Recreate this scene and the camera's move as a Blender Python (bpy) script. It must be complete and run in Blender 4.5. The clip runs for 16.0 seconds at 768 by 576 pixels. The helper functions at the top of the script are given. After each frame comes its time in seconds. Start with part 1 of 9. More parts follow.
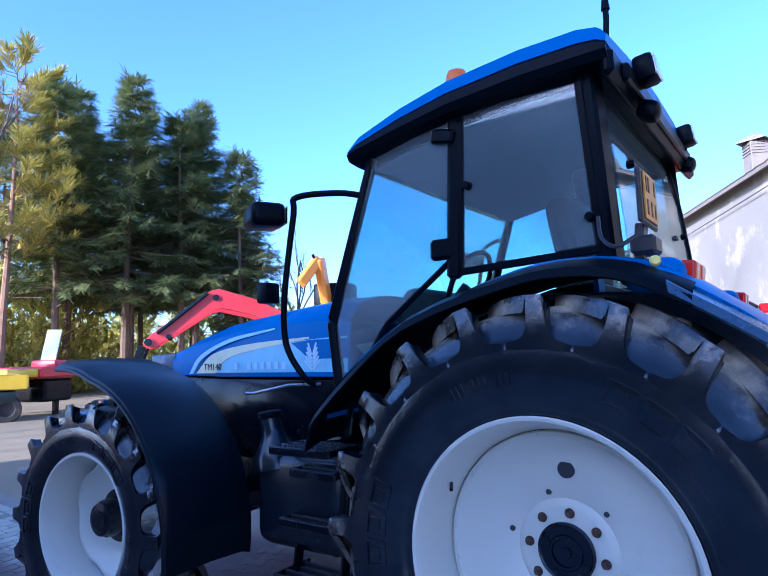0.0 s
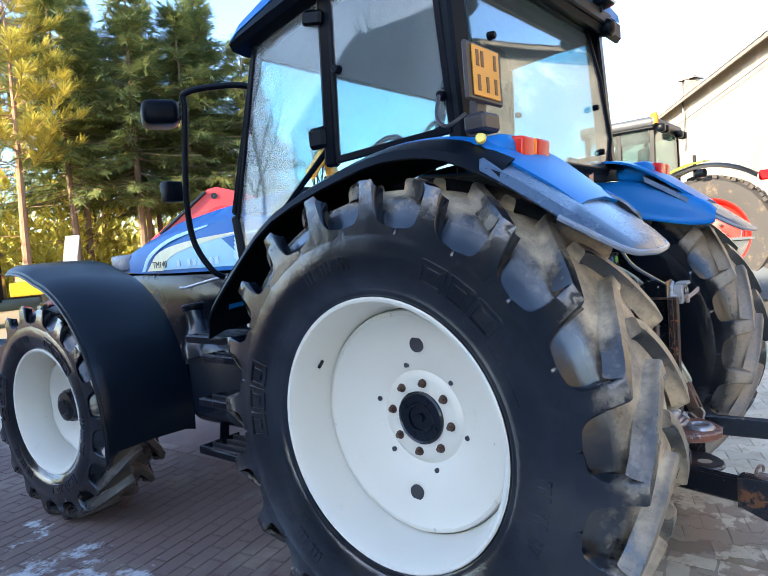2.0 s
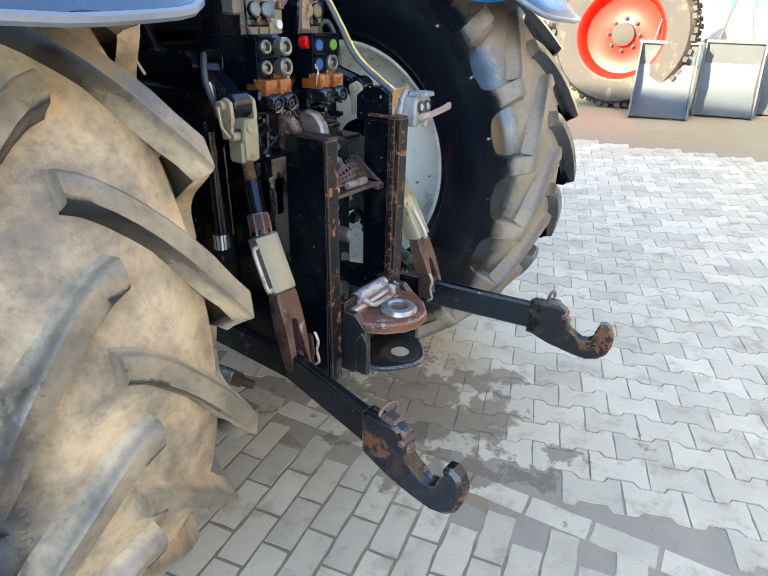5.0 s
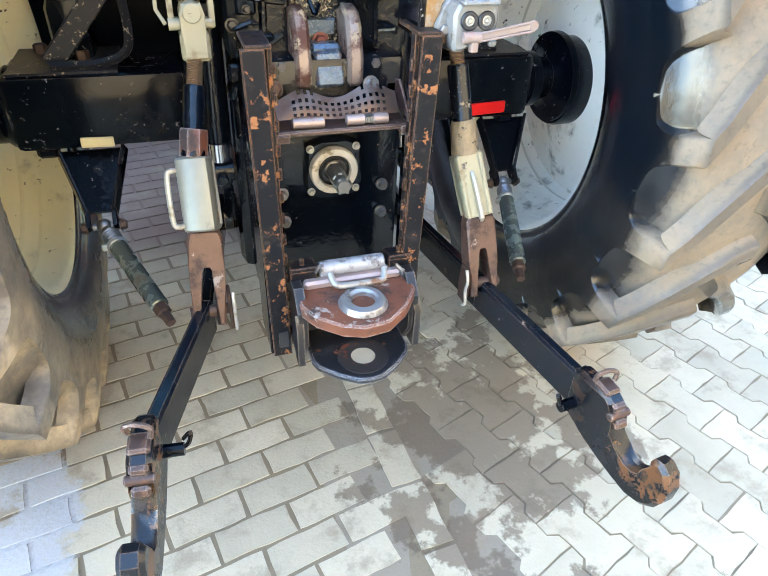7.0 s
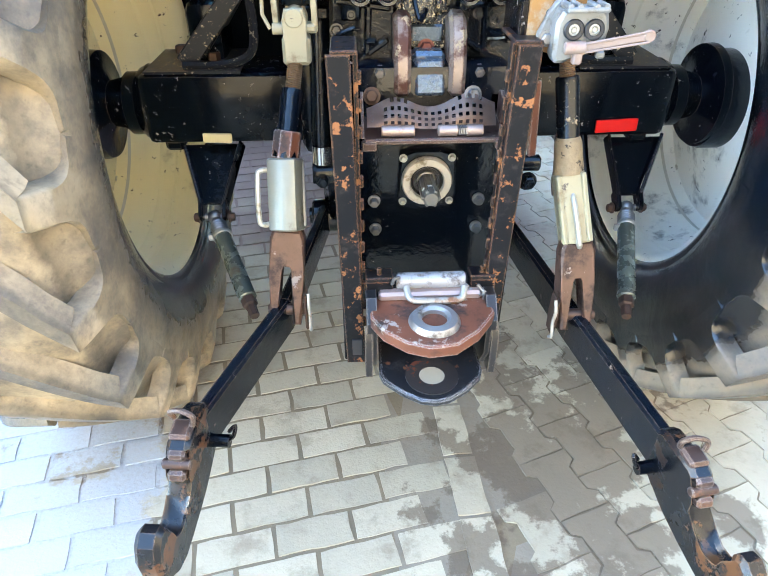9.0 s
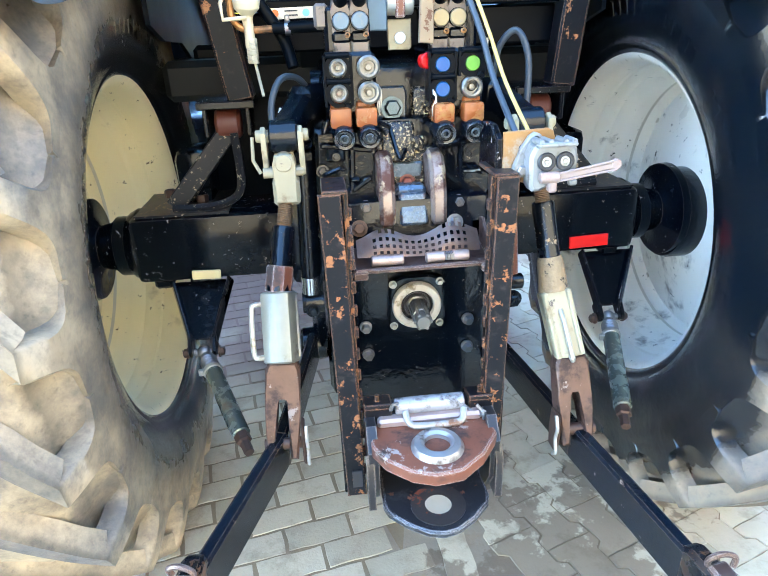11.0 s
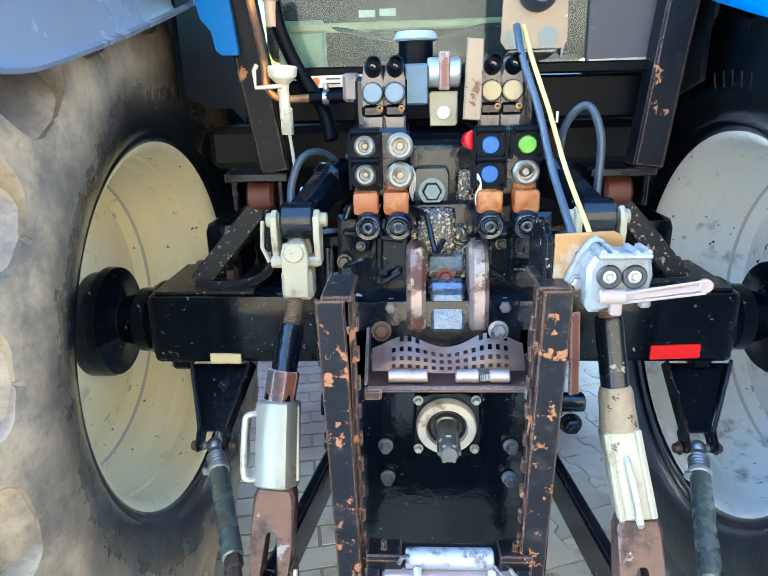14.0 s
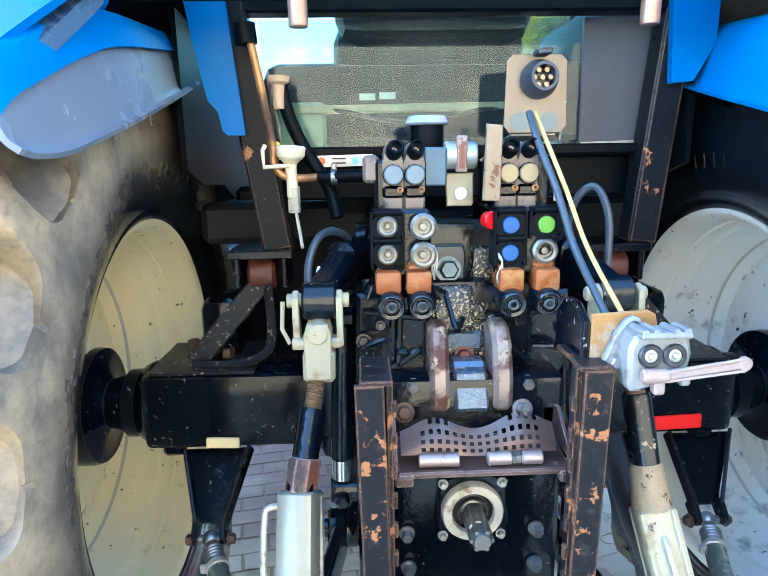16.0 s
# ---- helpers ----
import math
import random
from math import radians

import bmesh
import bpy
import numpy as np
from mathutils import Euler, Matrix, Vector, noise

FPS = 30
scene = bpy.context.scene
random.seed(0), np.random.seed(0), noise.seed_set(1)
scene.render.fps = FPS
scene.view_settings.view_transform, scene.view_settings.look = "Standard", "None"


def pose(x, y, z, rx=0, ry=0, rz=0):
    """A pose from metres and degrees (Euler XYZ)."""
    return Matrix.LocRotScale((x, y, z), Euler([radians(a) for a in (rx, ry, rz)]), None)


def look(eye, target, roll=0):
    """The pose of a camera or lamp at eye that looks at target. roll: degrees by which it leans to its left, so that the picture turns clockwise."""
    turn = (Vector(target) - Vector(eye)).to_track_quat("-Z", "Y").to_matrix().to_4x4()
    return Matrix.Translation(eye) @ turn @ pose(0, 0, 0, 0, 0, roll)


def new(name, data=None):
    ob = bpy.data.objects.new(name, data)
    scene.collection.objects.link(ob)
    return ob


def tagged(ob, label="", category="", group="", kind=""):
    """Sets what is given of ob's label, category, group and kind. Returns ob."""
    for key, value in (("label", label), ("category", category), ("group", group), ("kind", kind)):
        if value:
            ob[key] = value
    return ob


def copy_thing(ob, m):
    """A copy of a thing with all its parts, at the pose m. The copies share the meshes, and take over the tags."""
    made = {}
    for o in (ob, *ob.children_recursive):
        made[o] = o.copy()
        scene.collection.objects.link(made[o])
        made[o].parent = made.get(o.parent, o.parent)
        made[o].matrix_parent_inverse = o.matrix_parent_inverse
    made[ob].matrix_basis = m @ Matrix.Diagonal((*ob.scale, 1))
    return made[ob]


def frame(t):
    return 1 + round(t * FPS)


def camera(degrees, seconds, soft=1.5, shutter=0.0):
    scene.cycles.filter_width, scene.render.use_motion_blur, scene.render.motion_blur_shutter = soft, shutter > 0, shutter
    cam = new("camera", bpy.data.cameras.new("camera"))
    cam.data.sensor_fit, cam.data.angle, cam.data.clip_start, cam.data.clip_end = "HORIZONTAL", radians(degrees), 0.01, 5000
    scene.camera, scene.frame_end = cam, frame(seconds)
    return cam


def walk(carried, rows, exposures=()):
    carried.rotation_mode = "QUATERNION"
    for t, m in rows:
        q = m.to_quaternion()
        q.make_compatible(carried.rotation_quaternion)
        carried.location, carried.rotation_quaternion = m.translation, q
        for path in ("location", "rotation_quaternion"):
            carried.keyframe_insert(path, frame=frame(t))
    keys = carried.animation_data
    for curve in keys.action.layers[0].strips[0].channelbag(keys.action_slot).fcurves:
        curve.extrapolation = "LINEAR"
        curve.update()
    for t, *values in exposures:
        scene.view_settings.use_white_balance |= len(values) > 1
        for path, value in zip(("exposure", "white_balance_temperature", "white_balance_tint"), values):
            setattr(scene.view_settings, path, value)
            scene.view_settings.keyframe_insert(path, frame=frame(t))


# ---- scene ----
cam = camera(65.5, 16.0, 0.8)
PATH = [
    (0, (-2.985, -0.749, 1.561), (-1.37, 0.411, 1.777), -1.7),
    (0.5, (-2.939, -0.91, 1.533), (-1.42, 0.392, 1.508), -2.1),
    (1, (-2.822, -0.92, 1.504), (-1.274, 0.31, 1.199), -1.9),
    (1.5, (-2.732, -1.023, 1.492), (-1.168, 0.152, 1.08), -3.7),
    (2, (-2.664, -1.294, 1.522), (-1.12, -0.031, 1.374), -4.7),
    (2.5, (-2.595, -1.39, 1.552), (-1.122, -0.046, 1.71), -4.4),
    (3, (-2.386, -1.348, 1.523), (-0.904, -0.005, 1.556), -3.3),
    (3.5, (-2.136, -1.355, 1.479), (-0.621, -0.087, 1.166), -4.4),
    (4, (-1.898, -1.446, 1.45), (-0.392, -0.248, 0.905), -5.6),
    (4.5, (-1.64, -1.536, 1.435), (-0.131, -0.42, 0.746), -3.4),
    (5, (-1.34, -1.563, 1.46), (0.176, -0.57, 0.614), 1.6),
    (5.2, (-1.209, -1.592, 1.439), (0.232, -0.553, 0.52), 1.5),
    (7.3, (-0.252, -1.726, 1.432), (0.181, -0.169, 0.254), 2.7),
    (7.5, (-0.23, -1.697, 1.424), (0.132, -0.133, 0.231), 2.1),
    (8, (-0.183, -1.682, 1.424), (0.049, -0.121, 0.195), 0.9),
    (8.5, (-0.15, -1.701, 1.422), (-0.015, -0.118, 0.208), 0.8),
    (9, (-0.158, -1.702, 1.426), (-0.072, -0.069, 0.275), 0.1),
    (9.5, (-0.157, -1.706, 1.435), (-0.05, 0.0, 0.397), -0.9),
    (10, (-0.155, -1.711, 1.443), (-0.021, 0.058, 0.518), -1.5),
    (10.2, (-0.157, -1.712, 1.444), (-0.018, 0.071, 0.548), -1.8),
    (12.3, (-0.259, -1.632, 1.446), (0.027, 0.198, 0.691), -0.6),
    (12.5, (-0.241, -1.619, 1.441), (0.054, 0.207, 0.681), -0.3),
    (13, (-0.136, -1.557, 1.457), (0.025, 0.304, 0.741), 0.1),
    (13.5, (-0.034, -1.498, 1.458), (-0.074, 0.387, 0.79), -0.7),
    (14, (-0.061, -1.461, 1.464), (-0.154, 0.431, 0.822), -1.3),
    (14.5, (-0.118, -1.436, 1.464), (-0.167, 0.458, 0.823), -1.2),
    (15, (-0.136, -1.435, 1.466), (-0.145, 0.463, 0.836), -1.1),
    (15.5, (-0.139, -1.445, 1.485), (-0.116, 0.477, 0.932), -0.9),
    (16, (-0.189, -1.44, 1.486), (-0.116, 0.512, 1.053), -0.9),
]
EXPOSURES = [(0, 2.15, 4650, 22), (0.5, 2.5, 4950, 9), (1, 3.0, 6200, 8), (1.5, 3.2, 6900, 8), (2, 3.1, 6700, 9), (2.5, 2.45, 5150, 18), (3, 2.45, 4850, 7), (3.5, 2.95, 6300, 8),
             (4, 3.3, 7450, 8), (4.5, 3.5, 7450, 7), (5, 3.7, 7150, 5), (7.3, 4.55, 7350, 2), (8.5, 4.6, 7250, 1), (10, 4.77, 6550, -1), (12.5, 4.95, 6050, -2), (14.5, 4.8, 5900, -2), (16, 4.78, 5850, -2)]
walk(cam, [(t, look(eye, target, roll)) for t, eye, target, roll in PATH], EXPOSURES)

# ---- build ----
# sky and sun: low winter sun from the left of the machine; an added, unseen shed keeps the yard in shade
EL, AZ = radians(19), radians(-78)
SUN = Vector((math.sin(AZ) * math.cos(EL), math.cos(AZ) * math.cos(EL), math.sin(EL)))
world = bpy.data.worlds.new("world")
scene.world = world
world.use_nodes = True
wn = world.node_tree
sky = wn.nodes.new("ShaderNodeTexSky")
sky.sky_type, sky.sun_disc = "NISHITA", False
sky.sun_elevation, sky.sun_rotation = EL, AZ
sky.air_density, sky.dust_density, sky.ozone_density = 0.8, 1.0, 3.4
wn.links.new(sky.outputs[0], wn.nodes["Background"].inputs[0])
wn.nodes["Background"].inputs[1].default_value = 0.12
lamp = bpy.data.lights.new("sun", "SUN")
lamp.energy, lamp.angle, lamp.color = 2.9, radians(0.53), (1.0, 0.86, 0.66)
sun = new("sun", lamp)
sun.matrix_world = look(SUN * 50, (0, 0, 0))

# ---- materials ----
def nodes_of(name):
    m = bpy.data.materials.new(name)
    m.use_nodes = True
    return m, m.node_tree.nodes, m.node_tree.links, m.node_tree.nodes["Principled BSDF"]


def noise_node(n, l, vec, scale, detail=6.0, rough=0.6):
    t = n.new("ShaderNodeTexNoise")
    t.inputs["Scale"].default_value, t.inputs["Detail"].default_value, t.inputs["Roughness"].default_value = scale, detail, rough
    l.new(vec, t.inputs["Vector"])
    return t.outputs["Fac"]


def ramp(n, l, fac, a, b, lo=0.0, hi=1.0):
    r = n.new("ShaderNodeMapRange")
    r.interpolation_type = "SMOOTHSTEP"
    for k, v in zip(("From Min", "From Max", "To Min", "To Max"), (a, b, lo, hi)):
        r.inputs[k].default_value = v
    l.new(fac, r.inputs["Value"])
    return r.outputs[0]


def mixc(n, l, fac, a, b):
    m = n.new("ShaderNodeMix")
    m.data_type = "RGBA"
    for sock, v in ((m.inputs[0], fac), (m.inputs[6], a), (m.inputs[7], b)):
        if isinstance(v, (tuple, list)):
            sock.default_value = (*v[:3], 1)
        elif isinstance(v, (int, float)):
            sock.default_value = v
        else:
            l.new(v, sock)
    return m.outputs[2]


def arith(n, l, op, a, b=0.0):
    m = n.new("ShaderNodeMath")
    m.operation = op
    for sock, v in zip(m.inputs, (a, b)):
        if isinstance(v, (int, float)):
            sock.default_value = v
        else:
            l.new(v, sock)
    return m.outputs[0]


def bumped(n, l, bsdf, height, strength, dist=0.004):
    b = n.new("ShaderNodeBump")
    b.inputs["Strength"].default_value, b.inputs["Distance"].default_value = strength, dist
    l.new(height, b.inputs["Height"])
    l.new(b.outputs[0], bsdf.inputs["Normal"])


def surf(name, col, rough=0.5, metal=0.0, var=0.18, scale=9.0, wear=None, amount=0.0, wscale=14.0, wrough=0.85,
         dirt=None, damount=0.0, dscale=4.0, bump=0.25, bscale=120.0, coat=0.0, edge=None, ewidth=0.006, spec=0.5, bdist=0.0012):
    """Paint, metal or plastic with a broad and a fine variation, worn spots of another colour and dirt."""
    m, n, l, p = nodes_of(name)
    pos = n.new("ShaderNodeNewGeometry").outputs["Position"]
    broad = noise_node(n, l, pos, scale)
    fine = noise_node(n, l, pos, bscale, 3.0)
    c = mixc(n, l, broad, tuple(v * (1 - var) for v in col), tuple(min(1, v * (1 + var)) for v in col))
    r = arith(n, l, "MULTIPLY_ADD", broad, 0.16)
    r.node.inputs[2].default_value = rough - 0.08
    if dirt:
        d = ramp(n, l, noise_node(n, l, pos, dscale, 9.0, 0.68), 0.62 - damount * 0.4, 0.78 - damount * 0.4)
        c = mixc(n, l, d, c, dirt)
        r2 = arith(n, l, "MULTIPLY_ADD", d, 0.35)
        l.new(r, r2.node.inputs[2])
        r = r2
    if wear:
        w = ramp(n, l, noise_node(n, l, pos, wscale, 9.0, 0.7), 0.66 - amount * 0.4, 0.69 - amount * 0.4)
        c = mixc(n, l, w, c, wear)
        mr = n.new("ShaderNodeMix")
        l.new(w, mr.inputs[0])
        l.new(r, mr.inputs[2])
        mr.inputs[3].default_value = wrough
        r = mr.outputs[0]
        if metal:
            p.inputs["Metallic"].default_value = metal
    if edge:
        # paint worn off along the edges
        bv = n.new("ShaderNodeBevel")
        bv.samples = 3
        bv.inputs[0].default_value = ewidth
        dt = n.new("ShaderNodeVectorMath")
        dt.operation = "DOT_PRODUCT"
        l.new(bv.outputs[0], dt.inputs[0])
        l.new(n.new("ShaderNodeNewGeometry").outputs["Normal"], dt.inputs[1])
        bare_ = arith(n, l, "ADD", arith(n, l, "SUBTRACT", 1.0, dt.outputs["Value"]), arith(n, l, "MULTIPLY", arith(n, l, "SUBTRACT", noise_node(n, l, pos, 38.0, 6.0, 0.7), 0.5), 0.5))
        c = mixc(n, l, ramp(n, l, bare_, 0.12, 0.22), c, edge)
    l.new(c, p.inputs["Base Color"])
    l.new(r, p.inputs["Roughness"])
    p.inputs["Metallic"].default_value = metal
    p.inputs["Specular IOR Level"].default_value = spec
    p.inputs["Coat Weight"].default_value = coat
    p.inputs["Coat Roughness"].default_value = 0.12
    if bump:
        bumped(n, l, p, fine, min(1.0, bump * 0.6), bdist)
    return m


def glass_mat(name, tint, rough=0.02, dust=0.07, base=0.11, gain=0.6, dscale=1.2, lo=0.35, hi=0.75):
    m, n, l, p = nodes_of(name)
    g = n.new("ShaderNodeBsdfGlossy")
    g.inputs["Roughness"].default_value = rough
    t = n.new("ShaderNodeBsdfTransparent")
    t.inputs[0].default_value = (*tint, 1)
    f = n.new("ShaderNodeLayerWeight")
    f.inputs[0].default_value = 0.5
    k = arith(n, l, "MULTIPLY_ADD", arith(n, l, "POWER", f.outputs["Facing"], 2.2), gain)
    k.node.inputs[2].default_value = base
    mx = n.new("ShaderNodeMixShader")
    l.new(k, mx.inputs[0])
    l.new(t.outputs[0], mx.inputs[1])
    l.new(g.outputs[0], mx.inputs[2])
    # thin film of dust
    d = n.new("ShaderNodeBsdfDiffuse")
    d.inputs[0].default_value = (0.55, 0.56, 0.54, 1)
    co = n.new("ShaderNodeNewGeometry").outputs["Position"]
    my = n.new("ShaderNodeMixShader")
    l.new(ramp(n, l, noise_node(n, l, co, dscale, 3.0, 0.5), lo, hi, dust * 0.5, dust * 1.6), my.inputs[0])
    l.new(mx.outputs[0], my.inputs[1])
    l.new(d.outputs[0], my.inputs[2])
    l.new(my.outputs[0], n["Material Output"].inputs[0])
    return m


def rubber(name, sidewall_rough=0.07, tread=(0.41, 0.325, 0.215), r0=0.745, r1=0.80, out=-1, dusty=0.70, top=0.872):
    """Black tyre, shiny on the sidewall, with dried mud on the tread, in the wheel's own coordinates."""
    m, n, l, p = nodes_of(name)
    co = n.new("ShaderNodeTexCoord").outputs["Object"]
    sep = n.new("ShaderNodeSeparateXYZ")
    l.new(co, sep.inputs[0])
    yy = arith(n, l, "MULTIPLY", sep.outputs[1], sep.outputs[1])
    zz = arith(n, l, "MULTIPLY", sep.outputs[2], sep.outputs[2])
    rad = arith(n, l, "SQRT", arith(n, l, "ADD", yy, zz))
    big, fine = noise_node(n, l, co, 5.0, 8.0, 0.65), noise_node(n, l, co, 60.0, 5.0)
    wob = arith(n, l, "ADD", rad, arith(n, l, "MULTIPLY", arith(n, l, "SUBTRACT", big, 0.5), 0.12))
    ontread = ramp(n, l, wob, r0, r1)
    outw = arith(n, l, "MULTIPLY", sep.outputs[0], float(out))
    inside = ramp(n, l, arith(n, l, "ADD", outw, arith(n, l, "MULTIPLY", arith(n, l, "SUBTRACT", big, 0.5), 0.25)), 0.235, 0.12)
    patch = ramp(n, l, noise_node(n, l, co, 8.0, 7.0, 0.62), 0.46, 0.64, 0.02, 0.4)
    mud = arith(n, l, "MULTIPLY", ontread, arith(n, l, "MAXIMUM", inside, patch))
    film = arith(n, l, "MULTIPLY", ramp(n, l, noise_node(n, l, co, 4.0, 9.0, 0.7), 0.5, 0.72, 0.0, 0.06), ramp(n, l, rad, r0 + 0.06, r0 - 0.06))
    mud = arith(n, l, "MAXIMUM", mud, film)
    # dust on the inner sidewall
    insd = arith(n, l, "MULTIPLY", ramp(n, l, outw, -0.16, -0.24), ramp(n, l, wob, dusty - 0.14, dusty + 0.04))
    mud = arith(n, l, "MAXIMUM", mud, arith(n, l, "MULTIPLY", insd, 0.75))
    mud = arith(n, l, "MULTIPLY", mud, ramp(n, l, fine, 0.2, 0.5, 0.6, 1.0))
    mud = arith(n, l, "MULTIPLY", mud, ramp(n, l, arith(n, l, "ADD", rad, arith(n, l, "MULTIPLY", arith(n, l, "SUBTRACT", big, 0.5), 0.03)), top - 0.032, top - 0.012, 1.0, 0.5))
    # mud rubbed off the trailing flank of the bars
    nsep = n.new("ShaderNodeSeparateXYZ")
    l.new(n.new("ShaderNodeTexCoord").outputs["Normal"], nsep.inputs[0])
    trail = arith(n, l, "DIVIDE", arith(n, l, "SUBTRACT", arith(n, l, "MULTIPLY", nsep.outputs[1], sep.outputs[2]), arith(n, l, "MULTIPLY", nsep.outputs[2], sep.outputs[1])), rad)
    rubbed = arith(n, l, "MAXIMUM", ramp(n, l, outw, -0.08, -0.18), ramp(n, l, arith(n, l, "ADD", trail, arith(n, l, "MULTIPLY", arith(n, l, "SUBTRACT", fine, 0.5), 0.3)), -0.16, -0.34, 1.0, 0.02))
    mud = arith(n, l, "MULTIPLY", mud, rubbed)
    dry = mixc(n, l, ramp(n, l, noise_node(n, l, co, 7.0, 9.0, 0.7), 0.32, 0.68), (0.18, 0.155, 0.125), tuple(v * 1.3 for v in tread))
    grey = mixc(n, l, fine, (0.0015, 0.003, 0.006), (0.005, 0.008, 0.012))
    l.new(mixc(n, l, mud, grey, dry), p.inputs["Base Color"])
    r = arith(n, l, "MULTIPLY_ADD", mud, 0.6)
    l.new(ramp(n, l, noise_node(n, l, co, 11.0, 8.0, 0.7), 0.50, 0.62, sidewall_rough, sidewall_rough + 0.17), r.node.inputs[2])
    l.new(r, p.inputs["Roughness"])
    p.inputs["Specular IOR Level"].default_value = 0.55
    # tyre shine on the clean rubber, in smears
    shine = ramp(n, l, noise_node(n, l, co, 3.5, 6.0, 0.6), 0.40, 0.62, 0.1, 0.75)
    l.new(arith(n, l, "MULTIPLY", shine, ramp(n, l, mud, 0.05, 0.35, 1.0, 0.0)), p.inputs["Coat Weight"])
    p.inputs["Coat Roughness"].default_value = 0.07
    hh = arith(n, l, "MULTIPLY_ADD", noise_node(n, l, co, 7.0, 3.0, 0.5), 3.0)
    l.new(noise_node(n, l, co, 45.0, 8.0, 0.7), hh.node.inputs[2])
    bumped(n, l, p, hh, 0.28, 0.004)
    l.new(p.inputs["Normal"].links[0].from_socket, p.inputs["Coat Normal"])
    return m


BLUE = surf("blue_paint", (0.002, 0.120, 0.37), 0.34, var=0.08, scale=2, dirt=(0.015, 0.145, 0.42), damount=0.12, bump=0.04, coat=0.0, spec=0.22)
BLACK = surf("black_paint", (0.0015, 0.003, 0.006), 0.16, var=0.3, wear=(0.28, 0.25, 0.23), amount=0.06, wscale=62, dirt=(0.005, 0.006, 0.009), damount=0.2, bump=0.45, bscale=26, bdist=0.002, edge=(0.10, 0.075, 0.06), ewidth=0.003, spec=0.24)
BLACKGLOSS = surf("oily_black", (0.002, 0.004, 0.008), 0.17, var=0.3, wear=(0.26, 0.20, 0.15), amount=0.02, wscale=110, dirt=(0.012, 0.012, 0.013), damount=0.02, dscale=30, bump=0.8, bscale=48, spec=0.45, bdist=0.003)
PLASTIC = surf("black_plastic", (0.002, 0.0035, 0.006), 0.34, var=0.15, bump=0.12, bscale=300, spec=0.07)
GREYTRIM = surf("grey_plastic", (0.15, 0.175, 0.215), 0.28, var=0.1, scale=3, dirt=(0.2, 0.19, 0.17), damount=0.1, bump=0.08, bscale=240)
RUSTPAINT = surf("rusty_paint", (0.005, 0.006, 0.009), 0.36, var=0.3, wear=(0.29, 0.125, 0.055), amount=0.20, wscale=34, dirt=(0.03, 0.026, 0.027), damount=0.2, dscale=30, bump=0.5, bscale=90, edge=(0.26, 0.13, 0.07), ewidth=0.005, spec=0.25)
RUST = surf("rust", (0.16, 0.055, 0.03), 0.5, var=0.4, scale=16, wear=(0.34, 0.28, 0.25), amount=0.15, wscale=22, dirt=(0.04, 0.03, 0.028), damount=0.28, dscale=9, bump=0.6, bscale=110, edge=(0.46, 0.42, 0.40), ewidth=0.008)
STEEL = surf("bare_steel", (0.30, 0.30, 0.31), 0.38, 0.85, var=0.2, dirt=(0.12, 0.09, 0.07), damount=0.2, dscale=22, bump=0.25)
ZINC = surf("zinc", (0.46, 0.45, 0.41), 0.42, 0.6, var=0.15, dirt=(0.32, 0.26, 0.17), damount=0.2, dscale=18, bump=0.25)
CREAM = surf("cream_paint", (0.33, 0.295, 0.20), 0.36, var=0.15, dirt=(0.20, 0.15, 0.09), damount=0.2, dscale=24, wear=(0.10, 0.08, 0.07), amount=0.03, bump=0.2)
# inner rims brightened in colour for missing light, the left tinted for warm bounce
RIMCREAM = surf("warm_tinted_rim_paint", (0.94, 0.84, 0.55), 0.4, var=0.05, scale=5, dirt=(0.60, 0.50, 0.30), damount=0.08, dscale=7, wear=(0.12, 0.07, 0.045), amount=0.075, wscale=30, bump=0.05)
RIMINNER = surf("scuffed_rim_paint", (0.90, 0.87, 0.78), 0.3, var=0.06, scale=5, dirt=(0.17, 0.15, 0.12), damount=0.16, dscale=5, wear=(0.05, 0.045, 0.04), amount=0.075, wscale=30, bump=0.05)
RIMWHITE = surf("white_rim_paint", (0.60, 0.565, 0.475), 0.33, var=0.04, scale=4, dirt=(0.55, 0.50, 0.40), damount=0.06, dscale=9, wear=(0.16, 0.13, 0.10), amount=-0.09, wscale=40, bump=0.05)
ORANGE = surf("orange_valve", (0.25, 0.072, 0.020), 0.24, var=0.25, scale=30, dirt=(0.30, 0.16, 0.04), damount=0.25, dscale=30, bump=0.3)
OILGREY = surf("cast_grey", (0.17, 0.14, 0.12), 0.42, 0.25, var=0.25, scale=20, dirt=(0.05, 0.045, 0.04), damount=0.3, dscale=30, bump=0.5)
BOLT = surf("rusty_bolt", (0.085, 0.048, 0.034), 0.5, 0.4, var=0.4, scale=40, bump=0.4)
REDLENS = surf("red_lens", (0.50, 0.004, 0.008), 0.16, var=0.15, bump=0.05, spec=0.3)
AMBERRED = surf("amber_red_lens", (0.55, 0.018, 0.006), 0.16, var=0.15, bump=0.05, spec=0.3)
ORANGELENS = surf("orange_lens", (0.80, 0.17, 0.015), 0.14, var=0.1, bump=0.05, spec=0.4)
CLEARLENS = surf("clear_lens", (0.75, 0.76, 0.76), 0.1, var=0.05, bump=0.05, coat=0.6)
REDTAG = surf("red_reflector", (0.80, 0.012, 0.012), 0.3, var=0.1, bump=0)
YELTAG = surf("yellowed_reflector", (0.72, 0.60, 0.32), 0.5, var=0.15, bump=0)
PLATEY = surf("yellow_plate", (0.62, 0.27, 0.025), 0.4, var=0.1, bump=0.05)
